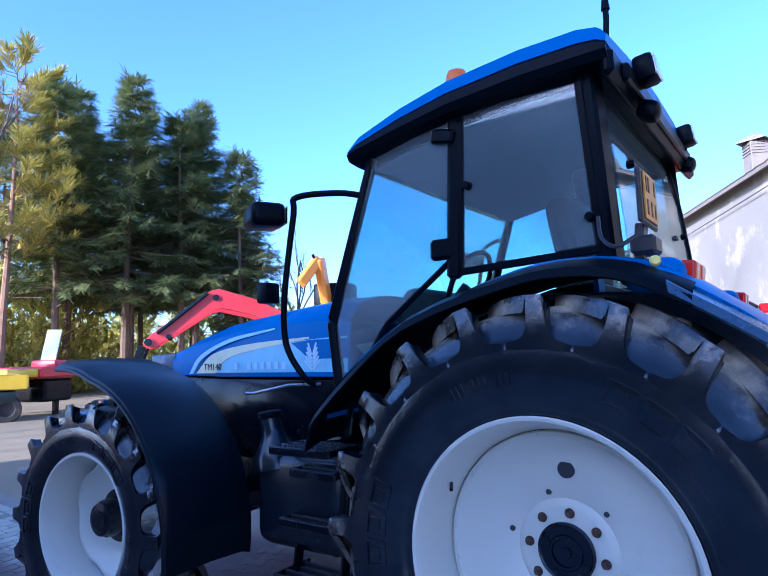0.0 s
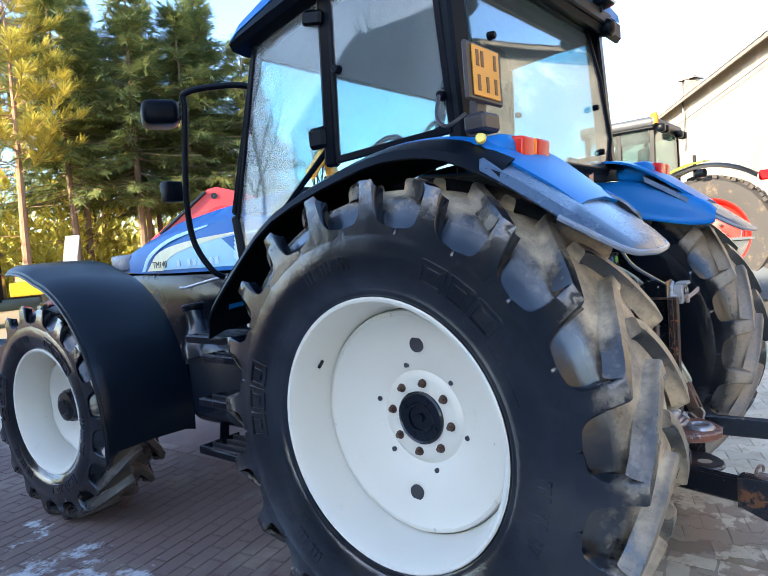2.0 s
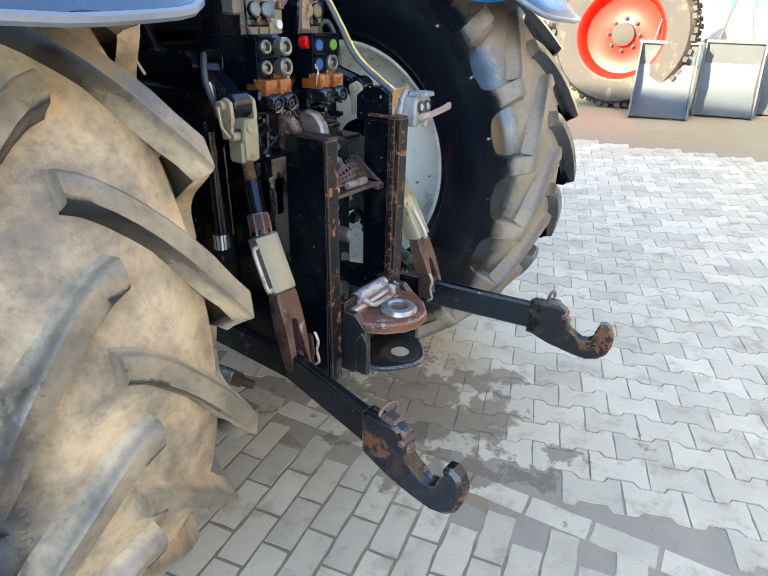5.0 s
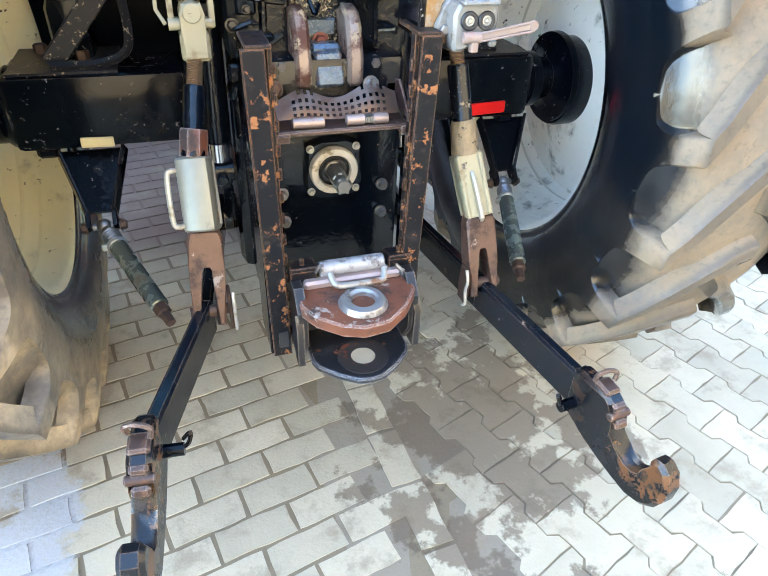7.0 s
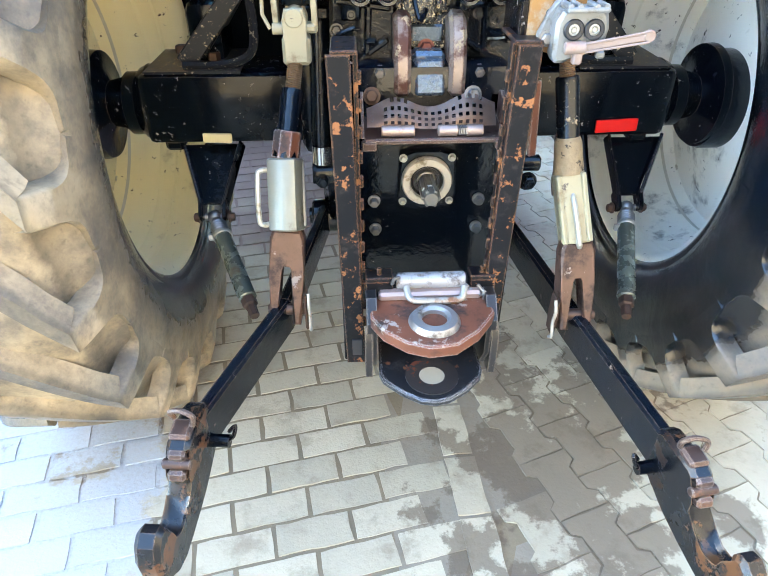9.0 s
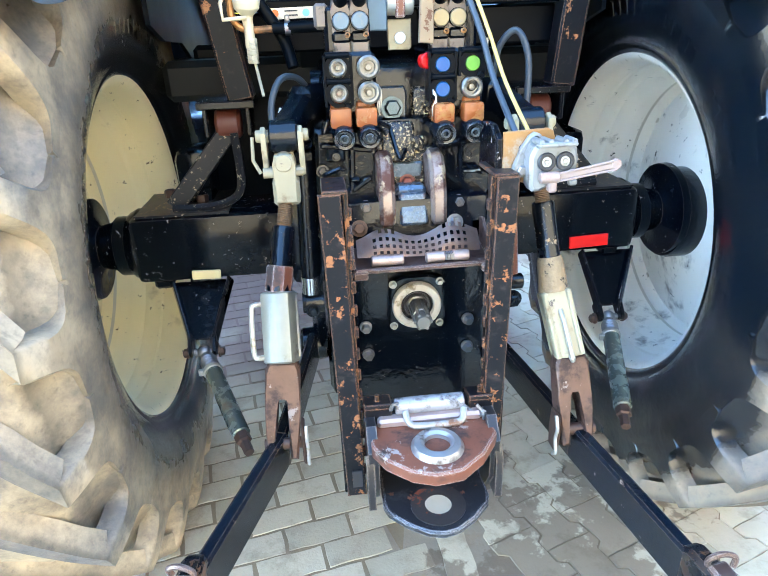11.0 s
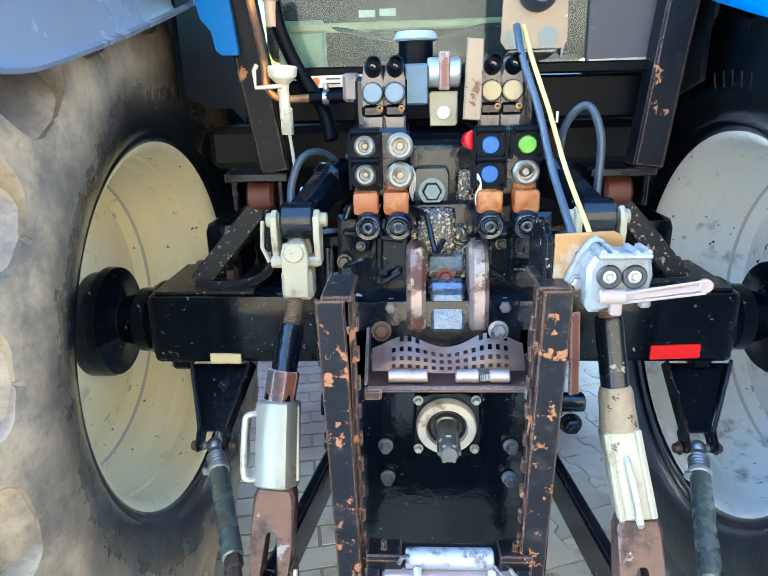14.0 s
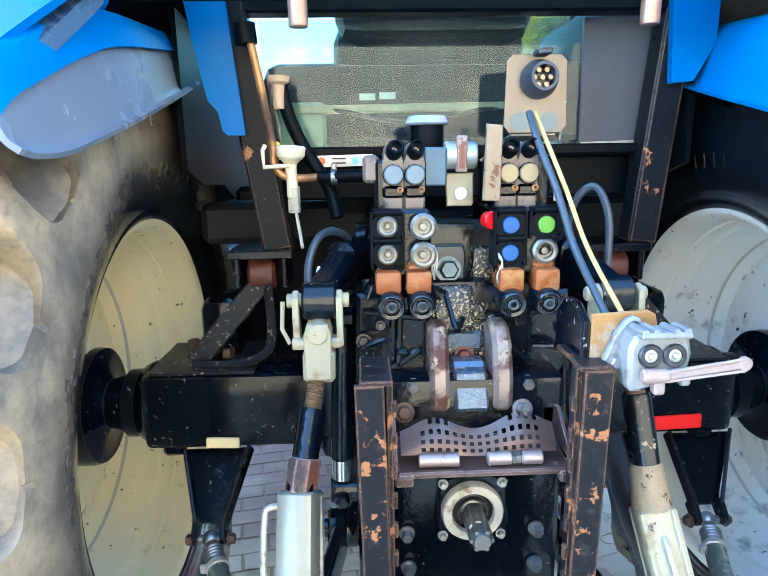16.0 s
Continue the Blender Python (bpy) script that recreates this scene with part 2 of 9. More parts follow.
DARKBAR = surf("dark_print", (0.03, 0.03, 0.035), 0.5, bump=0)
WHITEPAINT = surf("white_print", (0.72, 0.74, 0.72), 0.4, var=0.05, bump=0)
HOSE = surf("grey_hose", (0.035, 0.05, 0.07), 0.4, var=0.2, bump=0.2)
YELHOSE = surf("yellow_hose", (0.52, 0.38, 0.12), 0.45, var=0.15, bump=0.1)
COPPER = surf("copper_pipe", (0.45, 0.22, 0.08), 0.4, 0.4, var=0.3, dirt=(0.10, 0.06, 0.04), damount=0.3, bump=0.2)
BLUECAP = surf("blue_cap", (0.005, 0.065, 0.22), 0.4, bump=0.1)
GREENCAP = surf("green_cap", (0.11, 0.28, 0.03), 0.4, bump=0.1)
GLASS = glass_mat("tinted_glass", (0.64, 0.80, 0.80), dust=0.05, base=0.06, gain=0.5)
SIDEGLASS = glass_mat("side_glass", (0.70, 0.82, 0.82), dust=0.16, base=0.035, gain=0.26)
LOWGLASS = glass_mat("dirty_glass", (0.76, 0.86, 0.83), 0.03, 0.045, 0.03, 0.18, 4.0, 0.45, 0.75)
MIRROR = surf("mirror", (0.9, 0.9, 0.9), 0.03, 1.0, var=0, bump=0)
INTERIOR = surf("dark_trim", (0.013, 0.015, 0.017), 0.55, bump=0.1, spec=0.25)
TYRE = rubber("rear_tyre_rubber", dusty=0.66)
TYRE_R = rubber("rear_tyre_rubber_right", tread=(0.21, 0.16, 0.11), out=1, dusty=0.86)
FTYRE = rubber("front_tyre_rubber", tread=(0.07, 0.062, 0.05), r0=0.58, r1=0.68, top=0.672)


# ---- mesh tools ----
def xf(bm, verts, m):
    if m is not None:
        bmesh.ops.transform(bm, matrix=m, verts=verts)


def box(bm, c, s, rot=(0, 0, 0), bevel=0.004, seg=1):
    r = bmesh.ops.create_cube(bm, size=1.0)
    vs = r["verts"]
    bmesh.ops.scale(bm, vec=s, verts=vs)
    if bevel:
        es = list({e for v in vs for e in v.link_edges})
        g = bmesh.ops.bevel(bm, geom=es, offset=min(bevel, min(s) * 0.45), segments=seg, affect="EDGES", profile=0.5)
        vs = list({v for f in g["faces"] for v in f.verts} | {v for v in vs if v.is_valid})
    xf(bm, vs, pose(*c, *rot))
    return bm


def beam(bm, a, b, w, h, bevel=0.004, roll=0.0):
    """A bar of section w by h from a to b; h lies nearest to upright."""
    a, b = Vector(a), Vector(b)
    d = b - a
    q = d.to_track_quat("Y", "Z").to_matrix().to_4x4()
    r = bmesh.ops.create_cube(bm, size=1.0)
    vs = r["verts"]
    bmesh.ops.scale(bm, vec=(w, d.length, h), verts=vs)
    if bevel:
        es = list({e for v in vs for e in v.link_edges})
        g = bmesh.ops.bevel(bm, geom=es, offset=bevel, segments=1, affect="EDGES", profile=0.5)
        vs = list({v for f in g["faces"] for v in f.verts} | {v for v in vs if v.is_valid})
    xf(bm, vs, Matrix.Translation((a + b) / 2) @ q @ pose(0, 0, 0, 0, roll, 0))
    return bm


def cyl(bm, a, b, r, r2=None, seg=20, chamfer=0.0):
    a, b = Vector(a), Vector(b)
    d = b - a
    r2 = r if r2 is None else r2
    prof = [(0, 0), (r - chamfer, 0), (r, chamfer), (r2, d.length - chamfer), (r2 - chamfer, d.length), (0, d.length)] if chamfer else [(0, 0), (r, 0), (r2, d.length), (0, d.length)]
    return lathe(bm, a, d, prof, seg)


def lathe(bm, origin, axis, prof, seg=32):
    """Turns a profile of (radius, height along axis) about the axis."""
    q = Vector(axis).to_track_quat("Z", "Y").to_matrix().to_4x4()
    m = Matrix.Translation(origin) @ q
    rings = []
    for r, h in prof:
        if r < 1e-6:
            rings.append([bm.verts.new(m @ Vector((0, 0, h)))])
        else:
            rings.append([bm.verts.new(m @ Vector((r * math.cos(2 * math.pi * k / seg), r * math.sin(2 * math.pi * k / seg), h))) for k in range(seg)])
    for a, b in zip(rings, rings[1:]):
        for k in range(seg):
            j = (k + 1) % seg
            if len(a) == 1 and len(b) == 1:
                continue
            if len(a) == 1:
                bm.faces.new((a[0], b[k], b[j]))
            elif len(b) == 1:
                bm.faces.new((a[k], a[j], b[0]))
            else:
                bm.faces.new((a[k], a[j], b[j], b[k]))
    return bm


def smooth(pts, n=6):
    """A Catmull-Rom line through the points."""
    p = [Vector(v) for v in pts]
    p = [2 * p[0] - p[1]] + p + [2 * p[-1] - p[-2]]
    out = []
    for i in range(1, len(p) - 2):
        for k in range(n):
            t = k / n
            a, b, c, d = p[i - 1], p[i], p[i + 1], p[i + 2]
            out.append(0.5 * (2 * b + (c - a) * t + (2 * a - 5 * b + 4 * c - d) * t * t + (3 * b - a - 3 * c + d) * t ** 3))
    return out + [p[-2]]


def tube(bm, pts, r, seg=10, soft=0):
    pts = smooth(pts, soft) if soft else [Vector(v) for v in pts]
    rings, up = [], None
    for i, p in enumerate(pts):
        d = (pts[min(i + 1, len(pts) - 1)] - pts[max(i - 1, 0)]).normalized()
        up = d.orthogonal().normalized() if up is None else (up - d * up.dot(d)).normalized()
        side = d.cross(up)
        rings.append([bm.verts.new(p + r * (math.cos(2 * math.pi * k / seg) * up + math.sin(2 * math.pi * k / seg) * side)) for k in range(seg)])
    for a, b in zip(rings, rings[1:]):
        for k in range(seg):
            j = (k + 1) % seg
            bm.faces.new((a[k], a[j], b[j], b[k]))
    bm.faces.new(rings[0][::-1])
    bm.faces.new(rings[-1])
    return bm


def plate(bm, poly, th, m=None, bevel=0.0):
    """A flat plate: outline in its own xy, thickness along z, laid by the matrix m."""
    lo = [bm.verts.new((x, y, -th / 2)) for x, y in poly]
    hi = [bm.verts.new((x, y, th / 2)) for x, y in poly]
    n = len(poly)
    fs = [bm.faces.new(lo[::-1]), bm.faces.new(hi)] + [bm.faces.new((lo[k], lo[(k + 1) % n], hi[(k + 1) % n], hi[k])) for k in range(n)]
    vs = lo + hi
    if bevel:
        es = [e for f in fs[:2] for e in f.edges]
        g = bmesh.ops.bevel(bm, geom=es, offset=bevel, segments=1, affect="EDGES", profile=0.5)
        vs = list({v for f in g["faces"] for v in f.verts} | {v for v in vs if v.is_valid})
    bmesh.ops.recalc_face_normals(bm, faces=[f for f in bm.faces if f.verts[0] in set(vs)])
    xf(bm, vs, m)
    return bm


def ringplate(bm, ro, ri, th, m=None, seg=28):
    """A washer-like plate."""
    rows = [[bm.verts.new((r * math.cos(2 * math.pi * k / seg), r * math.sin(2 * math.pi * k / seg), h)) for k in range(seg)] for r, h in ((ro, -th / 2), (ro, th / 2), (ri, th / 2), (ri, -th / 2))]
    for a, b in zip(rows, rows[1:] + rows[:1]):
        for k in range(seg):
            j = (k + 1) % seg
            bm.faces.new((a[k], a[j], b[j], b[k]))
    xf(bm, [v for r in rows for v in r], m)
    return bm


def sheet(bm, rows, th=0.0):
    """A skin through rows of points; with a thickness it becomes a shell."""
    g = [[bm.verts.new(p) for p in r] for r in rows]
    fs = []
    for a, b in zip(g, g[1:]):
        for k in range(len(a) - 1):
            fs.append(bm.faces.new((a[k], a[k + 1], b[k + 1], b[k])))
    if th:
        bmesh.ops.recalc_face_normals(bm, faces=fs)
        bmesh.ops.solidify(bm, geom=fs, thickness=th)
    return bm


def hexbolt(bm, c, d, r, h, washer=True):
    c, d = Vector(c), Vector(d).normalized()
    if washer:
        cyl(bm, c, c + d * h * 0.25, r * 1.35, seg=14)
    lathe(bm, c + d * h * 0.2, d, [(0, 0), (r, 0), (r, h * 0.65), (r * 0.8, h * 0.8), (0, h * 0.8)], 6)
    return bm


def up(x=0.0, y=0.0, z=0.0):
    """Lays a flat outline upright: its x along world x, its y along world z."""
    return Matrix(((1, 0, 0, x), (0, 0, -1, y), (0, 1, 0, z), (0, 0, 0, 1)))


def flank(x=0.0, y=0.0, z=0.0):
    """Lays a flat outline upright in the fore-aft plane: its x along world y, its y along world z."""
    return Matrix(((0, 0, 1, x), (1, 0, 0, y), (0, 1, 0, z), (0, 0, 0, 1)))


def finish(bm, name, angle=35):
    me = bpy.data.meshes.new(name)
    bm.normal_update()
    bm.to_mesh(me)
    bm.free()
    me.polygons.foreach_set("use_smooth", [True] * len(me.polygons))
    me.set_sharp_from_angle(angle=radians(angle))
    return me


def part(name, bm, material, parent, label="", at=None, recalc=True):
    if recalc:
        bmesh.ops.recalc_face_normals(bm, faces=bm.faces)
    me = finish(bm, name)
    me.materials.append(material)
    ob = new(name, me)
    ob.parent = parent
    if at is not None:
        ob.matrix_basis = at
    if label:
        tagged(ob, label)
    return ob


def lift(name, bm, material, label, category, kind="", group=""):
    """A top-level thing of one mesh."""
    return tagged(part(name, bm, material, None), label, category, group, kind)


def bare(name, label, category, group="", at=None):
    ob = new(name)
    if at is not None:
        ob.matrix_basis = at
    return tagged(ob, label, category, group)


def M():
    return bmesh.new()

# ---- ground ----
def lay(x, y):
    """The yard's height: level round the machine, rising gently away from it."""
    r = math.hypot(x, y - 0.8)
    t = min(1, max(0, (r - 2.6) / 5.4))
    return 0.35 * t * t * (3 - 2 * t) + 0.01 * max(0, min(r, 60) - 8)


def ground_mat(name, base, joint_dark=1.0, paver=True):
    m, n, l, p = nodes_of(name)
    pos = n.new("ShaderNodeNewGeometry").outputs["Position"]
    sep = n.new("ShaderNodeSeparateXYZ")
    l.new(pos, sep.inputs[0])
    big, mid, fine = noise_node(n, l, pos, 1.3, 9.0, 0.62), noise_node(n, l, pos, 4.5, 9.0, 0.66), noise_node(n, l, pos, 90.0, 4.0)
    c = mixc(n, l, mid, tuple(v * 0.72 for v in base), tuple(v * 1.2 for v in base))
    if paver:
        rnd = n.new("ShaderNodeObjectInfo").outputs["Random"]
        isl = n.new("ShaderNodeNewGeometry").outputs["Random Per Island"]
        tone = arith(n, l, "MULTIPLY_ADD", arith(n, l, "FRACT", arith(n, l, "ADD", rnd, isl)), 0.3)
        tone.node.inputs[2].default_value = 0.85
        hs = n.new("ShaderNodeHueSaturation")
        l.new(c, hs.inputs["Color"])
        l.new(tone, hs.inputs["Value"])
        c = hs.outputs[0]
    grime = ramp(n, l, noise_node(n, l, pos, 7.0, 12.0, 0.72), 0.50, 0.66, 0.0, 0.55)
    c = mixc(n, l, grime, c, mixc(n, l, fine, (0.20, 0.155, 0.105), (0.31, 0.25, 0.175)))
    if not paver:
        far = arith(n, l, "SQRT", arith(n, l, "ADD", arith(n, l, "MULTIPLY", sep.outputs[0], sep.outputs[0]), arith(n, l, "MULTIPLY", sep.outputs[1], sep.outputs[1])))
        c = mixc(n, l, ramp(n, l, far, 5.2, 6.2), c, mixc(n, l, big, (0.23, 0.175, 0.10), (0.35, 0.275, 0.165)))
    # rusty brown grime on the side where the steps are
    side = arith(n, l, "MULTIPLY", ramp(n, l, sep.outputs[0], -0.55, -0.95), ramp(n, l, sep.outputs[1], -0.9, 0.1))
    # the machine's shade on the ground below it, painted in the same brown
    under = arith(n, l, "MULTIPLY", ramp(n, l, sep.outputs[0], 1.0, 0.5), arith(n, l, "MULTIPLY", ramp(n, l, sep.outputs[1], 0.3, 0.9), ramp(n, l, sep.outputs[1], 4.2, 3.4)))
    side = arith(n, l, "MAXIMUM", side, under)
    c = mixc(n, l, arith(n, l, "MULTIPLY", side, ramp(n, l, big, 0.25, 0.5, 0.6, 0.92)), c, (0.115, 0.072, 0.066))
    # damp oily stain behind the coupling
    dx = arith(n, l, "DIVIDE", arith(n, l, "SUBTRACT", sep.outputs[0], 0.42), 0.55)
    dy = arith(n, l, "DIVIDE", arith(n, l, "ADD", sep.outputs[1], 0.62), 0.75)
    spot = arith(n, l, "SQRT", arith(n, l, "ADD", arith(n, l, "MULTIPLY", dx, dx), arith(n, l, "MULTIPLY", dy, dy)))
    wet = ramp(n, l, arith(n, l, "ADD", arith(n, l, "SUBTRACT", 1.0, spot), arith(n, l, "MULTIPLY", arith(n, l, "SUBTRACT", mid, 0.5), 4.6)), 0.36, 0.60)
    wet = arith(n, l, "MULTIPLY", wet, ramp(n, l, spot, 1.5, 1.1))
    c = mixc(n, l, arith(n, l, "MULTIPLY", wet, 0.70), c, mixc(n, l, big, (0.085, 0.058, 0.04), (0.16, 0.115, 0.075)))
    # thin trodden snow on the shaded flank
    zone = arith(n, l, "MULTIPLY", ramp(n, l, sep.outputs[0], -0.85, -1.4), ramp(n, l, sep.outputs[1], 5.0, 0.9))
    near = arith(n, l, "MULTIPLY", arith(n, l, "MULTIPLY", ramp(n, l, sep.outputs[0], -0.58, -0.80), ramp(n, l, sep.outputs[1], -1.1, -0.85)), ramp(n, l, sep.outputs[1], 0.15, -0.1))
    near = arith(n, l, "MULTIPLY", near, ramp(n, l, sep.outputs[0], -2.0, -1.4))
    zone = arith(n, l, "MAXIMUM", zone, arith(n, l, "MULTIPLY", near, 1.12))
    sn = arith(n, l, "ADD", arith(n, l, "MULTIPLY", zone, 0.42), arith(n, l, "MULTIPLY", noise_node(n, l, pos, 3.2, 12.0, 0.66), 0.9))
    sn = arith(n, l, "ADD", sn, arith(n, l, "MULTIPLY", arith(n, l, "SUBTRACT", noise_node(n, l, pos, 15.0, 8.0, 0.7), 0.52), 0.5))
    snow = ramp(n, l, sn, 0.775, 0.87)
    snow = arith(n, l, "MULTIPLY", snow, ramp(n, l, zone, 0.02, 0.2))
    c = mixc(n, l, arith(n, l, "MULTIPLY", snow, ramp(n, l, fine, 0.3, 0.6, 0.7, 1.0)), c, (0.44, 0.45, 0.46))
    l.new(c, p.inputs["Base Color"])
    rr = arith(n, l, "MULTIPLY_ADD", wet, -0.35)
    rr.node.inputs[2].default_value = 0.88
    p.inputs["Specular IOR Level"].default_value = 0.3
    l.new(rr, p.inputs["Roughness"])
    bumped(n, l, p, fine, 0.5, 0.003)
    return m


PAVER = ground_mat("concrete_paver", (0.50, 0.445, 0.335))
CEMENT = ground_mat("cement_strip", (0.28, 0.245, 0.19))
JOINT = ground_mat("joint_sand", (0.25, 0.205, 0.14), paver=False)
bm = M()
ticks = sorted({*[v * 0.125 for v in range(-44, 70)], *[v * 0.5 for v in range(-20, 21)], *range(-40, 41, 3), -400, -200, -100, -60, 60, 100, 200, 400})
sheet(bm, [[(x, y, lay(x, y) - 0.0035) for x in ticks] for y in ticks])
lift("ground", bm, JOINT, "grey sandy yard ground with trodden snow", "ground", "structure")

# ---- buildings round the yard ----
WALLP = surf("lime_plaster", (0.25, 0.225, 0.19), 0.85, var=0.2, scale=0.6, dirt=(0.44, 0.38, 0.31), damount=0.3, dscale=0.9, bump=0.5, bscale=14)
YPLASTER = surf("yellow_plaster", (0.44, 0.36, 0.22), 0.85, var=0.1, scale=0.8, dirt=(0.55, 0.42, 0.22), damount=0.2, dscale=1.5, bump=0.3, bscale=18)
ROOFING = surf("corrugated_roofing", (0.24, 0.20, 0.17), 0.7, var=0.25, scale=1.2, dirt=(0.12, 0.09, 0.07), damount=0.3, dscale=3, bump=0.3, bscale=20)
TIMBER = surf("weathered_timber", (0.20, 0.17, 0.14), 0.8, var=0.3, scale=3, bump=0.4, bscale=30)


def long_barn():
    """The long plastered hall along the right of the yard, with its roof and ridge ventilators."""
    hall = bare("long_hall", "long plastered farm hall with corrugated roof and ventilators", "building")
    m = Matrix.Translation((13.6, -0.1, 0.3)) @ Matrix.Rotation(math.atan2(0.454, 0.89), 4, "Z")

    def w(u, v, z):
        return m @ Vector((u, v, z))
    bm = M()
    box(bm, (20, -0.2, 2.7), (75, 0.4, 5.5), bevel=0)
    xf(bm, bm.verts, m)
    part("wall", bm, WALLP, hall)
    for u in (-17.4, 57.4):
        bm = M()
        plate(bm, [(-0.4, -0.1), (-11.0, -0.1), (-11.0, 5.4), (-5.7, 8.2), (-0.4, 5.4)], 0.3, Matrix.Translation((u, 0, 0)) @ Matrix(((0, 0, 1, 0), (1, 0, 0, 0), (0, 1, 0, 0), (0, 0, 0, 1))))
        xf(bm, bm.verts, m)
        part("gable_wall", bm, WALLP, hall)
    bm = M()
    for k in range(300):
        u = -17.8 + k * 0.252
        d = 0.025 * (k % 2)
        if k < 299:
            d2 = 0.025 * ((k + 1) % 2)
            sheet(bm, [[w(u, 0.35, 5.30 + d), w(u, -5.7, 8.4 + d)], [w(u + 0.252, 0.35, 5.30 + d2), w(u + 0.252, -5.7, 8.4 + d2)]])
    part("roof", bm, ROOFING, hall, recalc=False)
    bm = M()
    for a, b in (((-17.8, 0.30, 5.27), (57.6, 0.30, 5.27)),):
        beam(bm, w(*a), w(*b), 0.05, 0.14)
    part("eaves_board", bm, TIMBER, hall)
    for u in (1.5, 10.5, 24, 38):
        bm, slats = M(), []
        box(bm, (u, -4.6, 8.6), (0.75, 0.75, 1.4), bevel=0.02)
        for s in (-1, 1):
            for k in range(4):
                for c, d, r in (((u, -4.6 + s * 0.39, 8.8 + 0.12 * k), (0.7, 0.03, 0.05), (25 * s, 0, 0)), ((u + s * 0.39, -4.6, 8.8 + 0.12 * k), (0.03, 0.7, 0.05), (0, -25 * s, 0))):
                    sl = M()
                    box(sl, c, d, r, 0)
                    xf(sl, sl.verts, m)
                    slats.append(sl)
        lathe(bm, (u, -4.6, 9.3), (0, 0, 1), [(0.78, 0), (0.74, 0.06), (0.0, 0.42)], 4)
        xf(bm, bm.verts, m)
        vent = part("ventilator", bm, TIMBER, hall, "slatted roof ventilator")
        for sl in slats:
            part("slat", sl, TIMBER, vent)
    bm = M()
    tube(bm, [w(-6, 0.12, 5.0), w(8, 0.12, 4.65), w(40, 0.12, 4.3)], 0.012, 6)
    part("wire", bm, DARKBAR, hall)
    bm = M()
    beam(bm, w(8.2, 0.1, 4.2), w(8.2, 1.3, 4.6), 0.05, 0.05)
    beam(bm, w(8.2, 0.1, 3.6), w(8.2, 0.1, 6.0), 0.05, 0.05)
    part("wire_bracket", bm, DARKBAR, hall)


long_barn()


def plain_house():
    house = bare("yellow_house", "sunlit yellow plastered house behind the yard", "building")
    bm = M()
    box(bm, (2, -17, 3), (26, 8, 6.4), bevel=0)
    part("wall", bm, YPLASTER, house)
    bm = M()
    sheet(bm, [[(-11.5, -12.6, 6.0), (15.5, -12.6, 6.0)], [(-11.5, -17, 9.2), (15.5, -17, 9.2)], [(-11.5, -21.4, 6.0), (15.5, -21.4, 6.0)]], 0.12)
    part("roof", bm, ROOFING, house)
    for x in (-7, -3, 1, 5, 9):
        bm = M()
        box(bm, (x, -12.97, 3.1), (1.2, 0.1, 1.3), bevel=0.01)
        part("window", bm, DARKBAR, house)


plain_house()
# sun blocker out of view, added to put the yard in shade
bm = M()
plate(bm, [(-15, -0.5), (-9.5, -0.5), (-9.5, 4.5), (-12.2, 7.4), (-15, 4.5)], 12.5, Matrix(((1, 0, 0, 0), (0, 0, -1, 3.7), (0, 1, 0, 0), (0, 0, 0, 1))))
lift("shade_shed", bm, surf("weathered_boarding", (0.20, 0.185, 0.165), 0.8, var=0.3, scale=2.0, bump=0.5, bscale=15), "unseen boarded building added to shade the yard", "building")

# ---- wheels ----
TR = bare("tractor", "blue farm tractor with white rims parked on pavers", "tractor")


